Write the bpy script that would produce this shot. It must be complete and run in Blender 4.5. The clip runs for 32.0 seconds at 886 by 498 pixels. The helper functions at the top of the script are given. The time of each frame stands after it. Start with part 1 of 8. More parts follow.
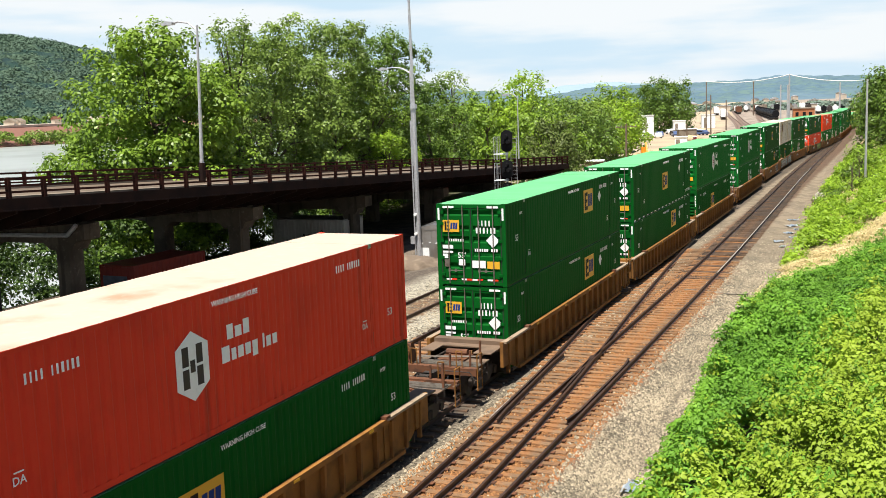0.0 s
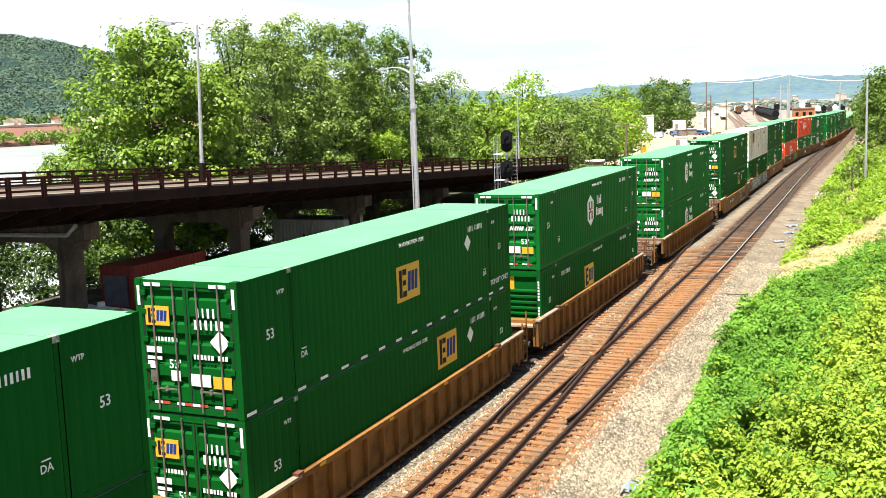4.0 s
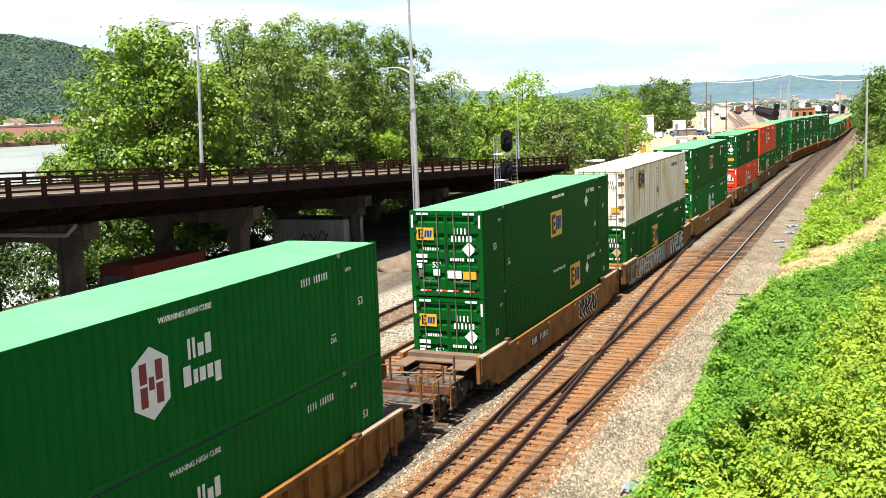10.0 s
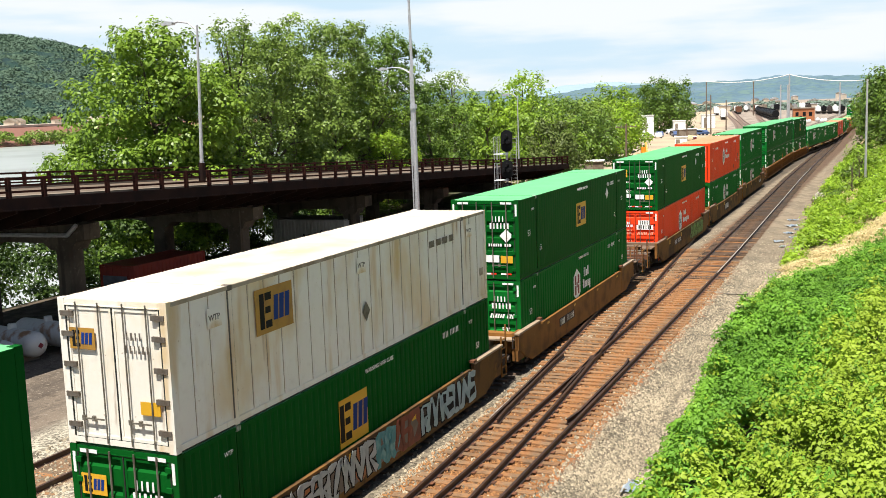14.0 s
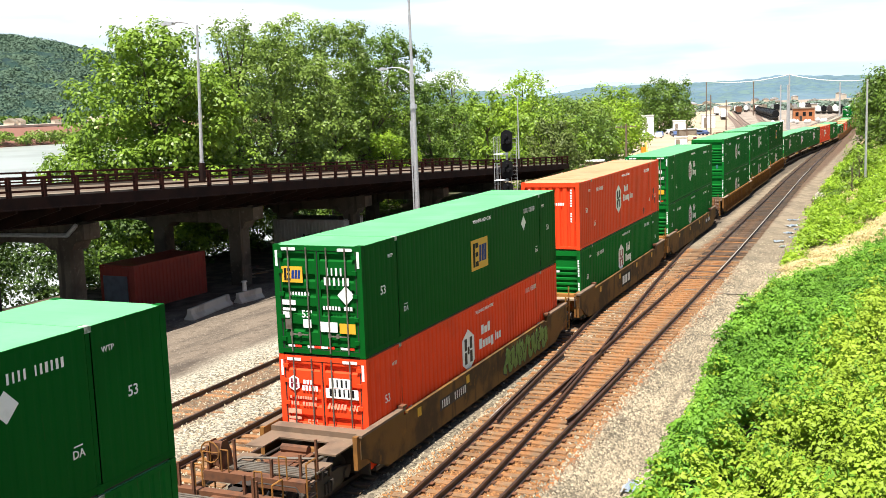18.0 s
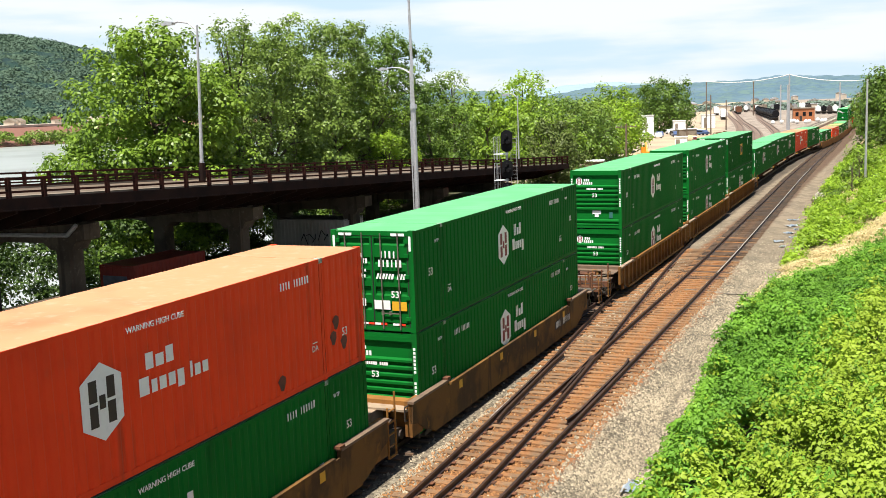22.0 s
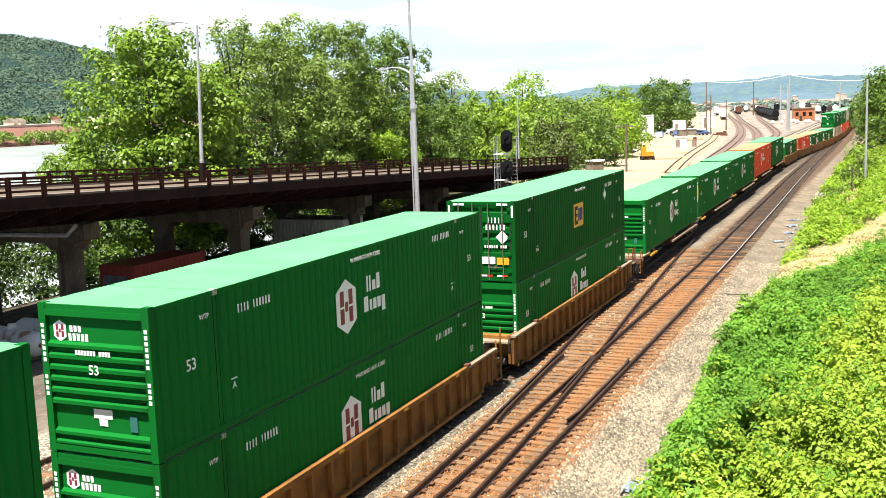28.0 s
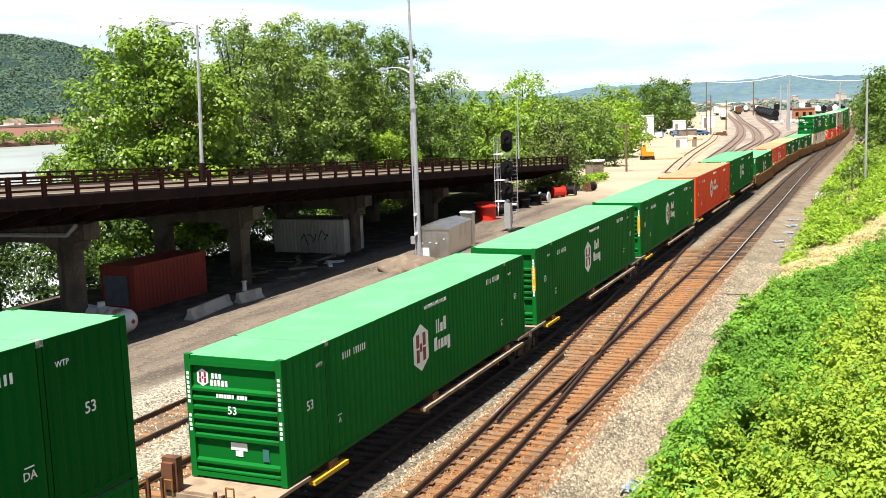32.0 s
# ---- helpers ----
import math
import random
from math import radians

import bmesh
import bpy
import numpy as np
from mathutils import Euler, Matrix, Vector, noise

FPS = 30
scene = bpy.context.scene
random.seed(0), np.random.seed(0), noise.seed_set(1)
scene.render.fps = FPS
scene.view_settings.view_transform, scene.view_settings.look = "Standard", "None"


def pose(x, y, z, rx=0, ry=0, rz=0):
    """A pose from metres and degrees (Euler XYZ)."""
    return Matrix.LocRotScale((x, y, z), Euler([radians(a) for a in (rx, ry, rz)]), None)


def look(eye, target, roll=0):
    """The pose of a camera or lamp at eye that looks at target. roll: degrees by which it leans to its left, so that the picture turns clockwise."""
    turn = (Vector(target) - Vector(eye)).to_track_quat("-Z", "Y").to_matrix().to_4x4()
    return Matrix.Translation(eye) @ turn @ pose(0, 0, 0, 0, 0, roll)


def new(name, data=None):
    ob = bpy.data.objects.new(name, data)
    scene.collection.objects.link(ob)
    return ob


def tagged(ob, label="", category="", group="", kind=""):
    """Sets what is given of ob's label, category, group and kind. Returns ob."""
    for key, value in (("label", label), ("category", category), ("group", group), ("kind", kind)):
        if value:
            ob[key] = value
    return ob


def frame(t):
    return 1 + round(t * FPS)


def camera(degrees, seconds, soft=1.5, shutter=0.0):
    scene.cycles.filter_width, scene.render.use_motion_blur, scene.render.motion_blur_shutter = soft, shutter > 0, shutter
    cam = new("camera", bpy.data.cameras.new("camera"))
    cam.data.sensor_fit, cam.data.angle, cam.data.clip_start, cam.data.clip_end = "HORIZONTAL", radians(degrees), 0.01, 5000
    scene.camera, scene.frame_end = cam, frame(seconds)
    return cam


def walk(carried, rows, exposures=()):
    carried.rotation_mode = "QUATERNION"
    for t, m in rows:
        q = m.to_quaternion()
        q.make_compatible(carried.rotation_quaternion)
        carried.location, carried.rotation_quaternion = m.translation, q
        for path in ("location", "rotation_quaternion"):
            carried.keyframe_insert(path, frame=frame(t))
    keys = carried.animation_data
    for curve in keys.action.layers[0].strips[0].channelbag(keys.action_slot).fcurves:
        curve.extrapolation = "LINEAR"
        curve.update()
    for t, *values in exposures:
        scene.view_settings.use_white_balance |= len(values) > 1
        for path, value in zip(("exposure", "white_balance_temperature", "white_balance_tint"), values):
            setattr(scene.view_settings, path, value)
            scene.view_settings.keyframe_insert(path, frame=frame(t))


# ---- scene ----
# The world: x to the right of the railway, y along it away from the eye, z = 0 on top of the rails.
cam = camera(46.76, 32.0, soft=0.7)
EYE = (0.0, 0.0, 9.389)
AIM = (EYE[0] - math.sin(0.41504) * math.cos(0.13768), EYE[1] + math.cos(0.41504) * math.cos(0.13768), EYE[2] - math.sin(0.13768))
STAND = look(EYE, AIM, math.degrees(-0.03547))
walk(cam, [(0.0, STAND), (32.0, STAND)], exposures=[(0.0, 0.74), (1.0, 0.95), (3.0, 1.24), (6.0, 1.26), (9.0, 1.12), (12.0, 1.0), (13.0, 1.04), (14.0, 0.78), (17.0, 1.12), (19.0, 1.03), (20.0, 1.06), (21.0, 0.84), (22.0, 0.82), (23.0, 1.02), (25.0, 1.12), (28.0, 1.2), (30.0, 1.22), (31.0, 1.08), (32.0, 1.02)])

# ---- light ----
SUN_EL, SUN_AZ = radians(69), radians(182)  # azimuth clockwise from +y
world = bpy.data.worlds.new("sky")
scene.world = world
world.use_nodes = True
wn = world.node_tree
sky = wn.nodes.new("ShaderNodeTexSky")
sky.sky_type, sky.sun_disc = "NISHITA", False
sky.sun_elevation, sky.sun_rotation = SUN_EL, SUN_AZ
sky.dust_density, sky.air_density = 1.0, 1.0
# thin bright summer haze towards the horizon, with pale blue gaps
wtc = wn.nodes.new("ShaderNodeTexCoord")
wsep = wn.nodes.new("ShaderNodeSeparateXYZ")
wn.links.new(wtc.outputs["Generated"], wsep.inputs[0])
wup = wn.nodes.new("ShaderNodeMapRange")
wup.interpolation_type = "SMOOTHSTEP"
for i, q in enumerate((0.12, 0.27, 0.95, 0.0)):
    wup.inputs[i + 1].default_value = q
wn.links.new(wsep.outputs[2], wup.inputs[0])
wmap = wn.nodes.new("ShaderNodeMapping")
wmap.inputs["Scale"].default_value = (2.2, 2.2, 16)
wn.links.new(wtc.outputs["Generated"], wmap.inputs[0])
wnoi = wn.nodes.new("ShaderNodeTexNoise")
wnoi.inputs["Scale"].default_value, wnoi.inputs["Detail"].default_value = 1.6, 5
wn.links.new(wmap.outputs[0], wnoi.inputs["Vector"])
wgap = wn.nodes.new("ShaderNodeMapRange")
wgap.interpolation_type = "SMOOTHSTEP"
for i, q in enumerate((0.40, 0.60, 0.0, 1.0)):
    wgap.inputs[i + 1].default_value = q
wn.links.new(wnoi.outputs[0], wgap.inputs[0])
whaze = wn.nodes.new("ShaderNodeMix")
whaze.data_type = "RGBA"
whaze.inputs[6].default_value, whaze.inputs[7].default_value = (8.0, 10.2, 11.9, 1), (11.4, 11.9, 12.2, 1)
wn.links.new(wgap.outputs[0], whaze.inputs[0])
wmix = wn.nodes.new("ShaderNodeMix")
wmix.data_type = "RGBA"
wn.links.new(whaze.outputs[2], wmix.inputs[7])
wn.links.new(wup.outputs[0], wmix.inputs[0])
wn.links.new(sky.outputs[0], wmix.inputs[6])
wn.nodes["Background"].inputs["Strength"].default_value = 0.05
wn.links.new(wmix.outputs[2], wn.nodes["Background"].inputs[0])
sun = new("sun", bpy.data.lights.new("sun", "SUN"))
sun.data.energy, sun.data.angle, sun.data.color = 5.0, radians(0.53), (1.0, 0.95, 0.87)
SUN_TO = Vector((math.sin(SUN_AZ) * math.cos(SUN_EL), math.cos(SUN_AZ) * math.cos(SUN_EL), math.sin(SUN_EL)))
sun.matrix_basis = look(SUN_TO * 60, (0, 0, 0))


# ---- materials ----
def mat(name, base, rough=0.6, metal=0.0, spots=(), bump=0.0, bump_scale=20.0, per_object=0.0, spec=None):
    """A procedural surface. spots: (colour, noise scale, low, high, amount[, stretch]) laid over the base in turn."""
    m = bpy.data.materials.new(name)
    m.use_nodes = True
    nt = m.node_tree
    b = nt.nodes["Principled BSDF"]
    b.inputs["Roughness"].default_value, b.inputs["Metallic"].default_value = rough, metal
    if spec is not None:
        b.inputs["Specular IOR Level"].default_value = spec
    tc = nt.nodes.new("ShaderNodeTexCoord")
    rgb = nt.nodes.new("ShaderNodeRGB")
    rgb.outputs[0].default_value = (*base, 1)
    col = rgb.outputs[0]
    if per_object:
        oi, mm = nt.nodes.new("ShaderNodeObjectInfo"), nt.nodes.new("ShaderNodeMapRange")
        mm.inputs[3].default_value, mm.inputs[4].default_value = 1 - per_object, 1 + per_object
        nt.links.new(oi.outputs["Random"], mm.inputs[0])
        hs = nt.nodes.new("ShaderNodeHueSaturation")
        nt.links.new(mm.outputs[0], hs.inputs["Value"])
        nt.links.new(col, hs.inputs["Color"])
        col = hs.outputs[0]
    for sp in spots:
        c, sc, lo, hi, amount = sp[:5]
        vec = tc.outputs["Object"]
        if len(sp) > 5:
            mp = nt.nodes.new("ShaderNodeMapping")
            mp.inputs["Scale"].default_value = sp[5]
            nt.links.new(vec, mp.inputs[0])
            vec = mp.outputs[0]
        n = nt.nodes.new("ShaderNodeTexNoise")
        n.inputs["Scale"].default_value, n.inputs["Detail"].default_value = sc, 6
        nt.links.new(vec, n.inputs["Vector"])
        r = nt.nodes.new("ShaderNodeMapRange")
        r.interpolation_type = "SMOOTHSTEP"
        r.inputs[1].default_value, r.inputs[2].default_value, r.inputs[4].default_value = lo, hi, amount
        nt.links.new(n.outputs[0], r.inputs[0])
        x = nt.nodes.new("ShaderNodeMix")
        x.data_type = "RGBA"
        x.inputs[7].default_value = (*c, 1)
        nt.links.new(r.outputs[0], x.inputs[0])
        nt.links.new(col, x.inputs[6])
        col = x.outputs[2]
    nt.links.new(col, b.inputs["Base Color"])
    if bump:
        n = nt.nodes.new("ShaderNodeTexNoise")
        n.inputs["Scale"].default_value, n.inputs["Detail"].default_value = bump_scale, 8
        nt.links.new(tc.outputs["Object"], n.inputs["Vector"])
        bp = nt.nodes.new("ShaderNodeBump")
        bp.inputs["Strength"].default_value, bp.inputs["Distance"].default_value = bump, 0.05
        nt.links.new(n.outputs[0], bp.inputs["Height"])
        nt.links.new(bp.outputs[0], b.inputs["Normal"])
    return m


GREEN = mat("green_paint", (0.004, 0.138, 0.019), 0.6, spots=[((0.003, 0.105, 0.015), 0.6, 0.45, 0.75, 0.5), ((0.010, 0.155, 0.028), 3.0, 0.62, 0.8, 0.3), ((0.010, 0.06, 0.016), 1.5, 0.58, 0.72, 0.45, (1, 1, 0.12)), ((0.05, 0.045, 0.02), 5.0, 0.68, 0.78, 0.4, (1, 1, 0.3))], per_object=0.08, spec=0.06)
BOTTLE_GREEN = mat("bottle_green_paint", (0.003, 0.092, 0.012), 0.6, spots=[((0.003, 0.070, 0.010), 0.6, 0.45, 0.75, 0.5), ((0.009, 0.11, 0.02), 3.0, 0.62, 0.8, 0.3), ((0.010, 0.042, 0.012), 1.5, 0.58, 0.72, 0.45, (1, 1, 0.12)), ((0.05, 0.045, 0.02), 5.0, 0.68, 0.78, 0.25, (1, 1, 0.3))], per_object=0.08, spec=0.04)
# Brighter than the wall green: full sun and fading are both in this colour.
GREEN_ROOF = mat("sunlit_faded_green_roof", (0.120, 0.455, 0.172), 0.55, spots=[((0.165, 0.50, 0.225), 0.7, 0.4, 0.7, 0.6), ((0.08, 0.36, 0.16), 6.0, 0.55, 0.75, 0.3)], per_object=0.1)
RED = mat("red_paint", (0.74, 0.050, 0.022), 0.5, spec=0.12, spots=[((0.52, 0.036, 0.018), 0.8, 0.45, 0.75, 0.6), ((0.16, 0.03, 0.02), 2.0, 0.58, 0.74, 0.5, (1, 1, 0.12)), ((0.5, 0.10, 0.06), 4.0, 0.64, 0.8, 0.25)], per_object=0.06)
ORANGE = mat("orange_paint", (0.90, 0.066, 0.016), 0.5, spec=0.12, spots=[((0.68, 0.05, 0.016), 0.8, 0.45, 0.75, 0.6), ((0.20, 0.04, 0.02), 2.0, 0.60, 0.74, 0.5, (1, 1, 0.12)), ((0.7, 0.12, 0.06), 4.0, 0.64, 0.8, 0.25)], per_object=0.05)
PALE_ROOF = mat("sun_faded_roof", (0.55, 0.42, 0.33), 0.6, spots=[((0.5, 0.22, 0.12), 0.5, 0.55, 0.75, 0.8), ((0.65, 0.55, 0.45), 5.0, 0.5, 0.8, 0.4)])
WHITE = mat("white_paint", (0.86, 0.83, 0.74), 0.55, spec=0.25, spots=[((0.70, 0.53, 0.25), 0.5, 0.46, 0.66, 0.65, (1, 1, 0.7)), ((0.60, 0.40, 0.14), 1.5, 0.52, 0.68, 0.65, (1, 1, 0.16)), ((0.70, 0.66, 0.57), 5.0, 0.5, 0.8, 0.4), ((0.30, 0.16, 0.06), 3.5, 0.63, 0.74, 0.6, (1, 1, 0.12)), ((0.36, 0.20, 0.08), 14.0, 0.68, 0.76, 0.5)])
SEAM = mat("weathered_panel_seam", (0.40, 0.34, 0.25), 0.7, spots=[((0.22, 0.15, 0.08), 2.0, 0.45, 0.68, 0.8, (1, 1, 0.4))])
OCHRE = mat("ochre_car_paint", (0.27, 0.122, 0.03), 0.7, spec=0.2, spots=[((0.11, 0.052, 0.02), 1.3, 0.42, 0.68, 0.7), ((0.38, 0.19, 0.06), 6.0, 0.6, 0.8, 0.4), ((0.05, 0.03, 0.02), 2.5, 0.6, 0.78, 0.5, (1, 1, 0.2))], bump=0.1, per_object=0.12)
OCHRE_OLD = mat("weathered_brown_car_paint", (0.19, 0.098, 0.030), 0.75, spec=0.15, spots=[((0.055, 0.036, 0.022), 1.1, 0.40, 0.62, 0.8), ((0.28, 0.135, 0.03), 2.2, 0.60, 0.72, 0.7), ((0.04, 0.028, 0.02), 2.5, 0.55, 0.7, 0.6, (1, 1, 0.15))], bump=0.12, per_object=0.1)
STEEL_DARK = mat("dark_steel", (0.045, 0.036, 0.03), 0.7, 0.2, spots=[((0.10, 0.055, 0.03), 3.0, 0.5, 0.8, 0.6)])
RUST = mat("rusty_steel", (0.16, 0.065, 0.03), 0.8, 0.2, spots=[((0.06, 0.03, 0.02), 3.0, 0.45, 0.7, 0.7)], bump=0.1)
RAILTOP = mat("rail_steel", (0.062, 0.036, 0.027), 0.5, 0.25, spots=[((0.10, 0.048, 0.026), 4.0, 0.45, 0.7, 0.7), ((0.03, 0.022, 0.02), 1.2, 0.45, 0.66, 0.7)])
RAILING = mat("rusty_railing_steel", (0.060, 0.020, 0.014), 0.85, spec=0.1, spots=[((0.02, 0.010, 0.009), 2.0, 0.42, 0.66, 0.8), ((0.12, 0.045, 0.02), 6.0, 0.6, 0.8, 0.5)])
BRIDGE = mat("rusted_bridge_steel", (0.026, 0.013, 0.010), 0.85, 0.0, spec=0.1, spots=[((0.014, 0.009, 0.008), 0.8, 0.42, 0.66, 0.85), ((0.05, 0.02, 0.012), 5.0, 0.62, 0.8, 0.5)], bump=0.15)
CONC = mat("weathered_concrete", (0.24, 0.20, 0.155), 0.9, spec=0.2, spots=[((0.11, 0.085, 0.065), 0.8, 0.45, 0.7, 0.7), ((0.40, 0.36, 0.30), 6.0, 0.55, 0.8, 0.4)], bump=0.2)
# Stained concrete set darker than CONC to carry the deck's shade.
PIER = mat("shaded_stained_concrete", (0.115, 0.095, 0.072), 0.9, spec=0.15, spots=[((0.05, 0.04, 0.032), 0.7, 0.42, 0.66, 0.8), ((0.26, 0.23, 0.18), 5.0, 0.58, 0.8, 0.5), ((0.04, 0.032, 0.026), 1.4, 0.55, 0.7, 0.7, (2, 2, 0.2))], bump=0.2)
GALV = mat("galvanised_steel", (0.52, 0.52, 0.53), 0.45, 0.45, spots=[((0.30, 0.31, 0.33), 8.0, 0.45, 0.7, 0.5)])
ALU = mat("aluminium_sheet", (0.58, 0.56, 0.53), 0.38, 0.92, spots=[((0.40, 0.36, 0.31), 1.2, 0.45, 0.7, 0.7, (1, 1, 0.4))])
BARK = mat("bark", (0.10, 0.075, 0.05), 0.9, spots=[((0.05, 0.04, 0.03), 6.0, 0.4, 0.7, 0.7)], bump=0.4)
BLACK = mat("black_paint", (0.010, 0.010, 0.011), 0.6, spec=0.12)
YELLOW = mat("yellow_panel", (0.72, 0.40, 0.022), 0.5, spots=[((0.52, 0.29, 0.03), 3.0, 0.55, 0.8, 0.5)])
YELLOW_OLD = mat("browned_yellow_panel", (0.42, 0.225, 0.03), 0.6, spots=[((0.24, 0.12, 0.03), 2.5, 0.45, 0.7, 0.6, (1, 1, 0.3))])
TAN = mat("faded_tan_placard", (0.50, 0.38, 0.22), 0.6, spots=[((0.38, 0.27, 0.14), 6.0, 0.45, 0.7, 0.6)])
MARK = mat("white_marking", (0.88, 0.89, 0.87), 0.5, spots=[((0.66, 0.69, 0.65), 4.0, 0.5, 0.75, 0.5)])
CORAL = mat("faded_coral_marking", (0.86, 0.40, 0.27), 0.55, spots=[((0.80, 0.20, 0.10), 5.0, 0.45, 0.7, 0.7)])
CASTING = mat("scuffed_pale_casting", (0.42, 0.47, 0.40), 0.6, spots=[((0.10, 0.16, 0.09), 9.0, 0.45, 0.62, 0.8)])
MAROON = mat("maroon_marking", (0.22, 0.012, 0.03), 0.5)
BLUE = mat("blue_marking", (0.010, 0.040, 0.20), 0.6, spec=0.12)
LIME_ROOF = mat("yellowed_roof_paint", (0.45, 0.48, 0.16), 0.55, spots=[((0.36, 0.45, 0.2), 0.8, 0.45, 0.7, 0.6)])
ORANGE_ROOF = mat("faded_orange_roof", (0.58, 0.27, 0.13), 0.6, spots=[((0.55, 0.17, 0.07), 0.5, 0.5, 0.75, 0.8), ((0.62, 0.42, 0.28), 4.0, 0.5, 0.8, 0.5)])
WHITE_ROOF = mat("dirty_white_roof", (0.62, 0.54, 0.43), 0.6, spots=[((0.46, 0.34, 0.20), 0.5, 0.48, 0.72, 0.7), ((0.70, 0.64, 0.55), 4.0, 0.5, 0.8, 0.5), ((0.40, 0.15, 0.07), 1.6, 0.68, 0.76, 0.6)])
TEAL = mat("teal_cover", (0.03, 0.15, 0.13), 0.5)
WALKWAY = mat("worn_deck_plate", (0.33, 0.245, 0.165), 0.7, spots=[((0.17, 0.11, 0.065), 2.0, 0.48, 0.7, 0.7), ((0.42, 0.33, 0.24), 7.0, 0.55, 0.8, 0.6)], bump=0.1)
WALKWAY_DARK = mat("grimy_deck_plate", (0.17, 0.112, 0.072), 0.75, spots=[((0.095, 0.065, 0.045), 2.0, 0.45, 0.7, 0.7), ((0.25, 0.18, 0.12), 7.0, 0.58, 0.8, 0.5)], bump=0.1)
SPRAY_A = mat("pale_spray_paint", (0.50, 0.53, 0.52), 0.5, spots=[((0.3, 0.34, 0.34), 3.0, 0.4, 0.7, 0.7)])
SPRAY_B = mat("teal_spray_paint", (0.05, 0.26, 0.28), 0.5, spots=[((0.25, 0.5, 0.5), 3.0, 0.45, 0.7, 0.7)])
SPRAY_F = mat("grey_brown_undercoat_spray", (0.17, 0.135, 0.105), 0.6, spots=[((0.27, 0.23, 0.19), 2.0, 0.45, 0.7, 0.7), ((0.08, 0.055, 0.04), 1.2, 0.5, 0.7, 0.6, (1, 1, 0.3))])
SPRAY_G = mat("oxide_red_spray_paint", (0.26, 0.055, 0.025), 0.6, spots=[((0.13, 0.045, 0.03), 2.0, 0.4, 0.66, 0.8), ((0.34, 0.12, 0.06), 5.0, 0.55, 0.75, 0.5)])
SPRAY_C = mat("leaf_green_spray_paint", (0.10, 0.24, 0.03), 0.5, spots=[((0.2, 0.36, 0.08), 3.0, 0.45, 0.7, 0.7)])
SPRAY_D = mat("orange_spray_paint", (0.42, 0.14, 0.04), 0.5, spots=[((0.2, 0.07, 0.04), 3.0, 0.4, 0.7, 0.7)])
SPRAY_E = mat("ice_blue_spray_paint", (0.40, 0.52, 0.54), 0.5, spots=[((0.2, 0.34, 0.36), 3.0, 0.4, 0.7, 0.7)])
HINGE = mat("grey_hinge_steel", (0.16, 0.14, 0.115), 0.6, 0.3, spots=[((0.08, 0.05, 0.03), 6.0, 0.45, 0.7, 0.7)])
ROD = mat("weathered_lock_steel", (0.20, 0.185, 0.15), 0.5, 0.3, spots=[((0.07, 0.05, 0.035), 3.0, 0.42, 0.66, 0.8)])
# Black for door seals and for the painted shade below each container.
GASKET_AND_GAP = mat("black_seal_and_gap_shade", (0.012, 0.014, 0.012), 0.7)
SOOT = mat("soot_smudge", (0.13, 0.03, 0.02), 0.7, spots=[((0.05, 0.02, 0.018), 5.0, 0.4, 0.65, 0.8)])
DARKRED = mat("faded_red_container", (0.27, 0.042, 0.028), 0.6, spec=0.2, spots=[((0.22, 0.04, 0.03), 1.0, 0.4, 0.7, 0.7)])


# ---- mesh helpers ----
def box(bm, x0, x1, y0, y1, z0, z1):
    v = [bm.verts.new(p) for p in ((x0, y0, z0), (x1, y0, z0), (x1, y1, z0), (x0, y1, z0), (x0, y0, z1), (x1, y0, z1), (x1, y1, z1), (x0, y1, z1))]
    for f in ((0, 3, 2, 1), (4, 5, 6, 7), (0, 1, 5, 4), (1, 2, 6, 5), (2, 3, 7, 6), (3, 0, 4, 7)):
        bm.faces.new([v[i] for i in f])
    return v


def boxes(*bs):
    bm = bmesh.new()
    for b in bs:
        box(bm, *b)
    return bm


def tube(bm, a, b, r0, r1=None, n=8, caps=True):
    a, b = Vector(a), Vector(b)
    r1 = r0 if r1 is None else r1
    q = (b - a).to_track_quat("Z", "Y")
    rings = []
    for p, r in ((a, r0), (b, r1)):
        rings.append([bm.verts.new(p + q @ Vector((r * math.cos(2 * math.pi * i / n), r * math.sin(2 * math.pi * i / n), 0))) for i in range(n)])
    for i in range(n):
        j = (i + 1) % n
        bm.faces.new((rings[0][i], rings[0][j], rings[1][j], rings[1][i]))
    if caps:
        bm.faces.new(rings[0][::-1]), bm.faces.new(rings[1])


def tubes(*ts):
    bm = bmesh.new()
    for t in ts:
        tube(bm, *t)
    return bm


def prism(bm, pts, axis, d0, d1):
    """Extrude a closed outline of 2D points along an axis ('x': points are y, z; 'y': x, z; 'z': x, y)."""
    def at3(p, d):
        return {"x": (d, p[0], p[1]), "y": (p[0], d, p[1]), "z": (p[0], p[1], d)}[axis]
    a, b = [bm.verts.new(at3(p, d0)) for p in pts], [bm.verts.new(at3(p, d1)) for p in pts]
    n = len(pts)
    for i in range(n):
        j = (i + 1) % n
        bm.faces.new((a[i], a[j], b[j], b[i]))
    bm.faces.new(a[::-1]), bm.faces.new(b)


def to_mesh(name, bm, material, smooth=False):
    bmesh.ops.recalc_face_normals(bm, faces=bm.faces)
    me = bpy.data.meshes.new(name)
    bm.to_mesh(me)
    bm.free()
    for m in (material if isinstance(material, (list, tuple)) else [material]):
        me.materials.append(m)
    if smooth:
        me.polygons.foreach_set("use_smooth", [True] * len(me.polygons))
    return me


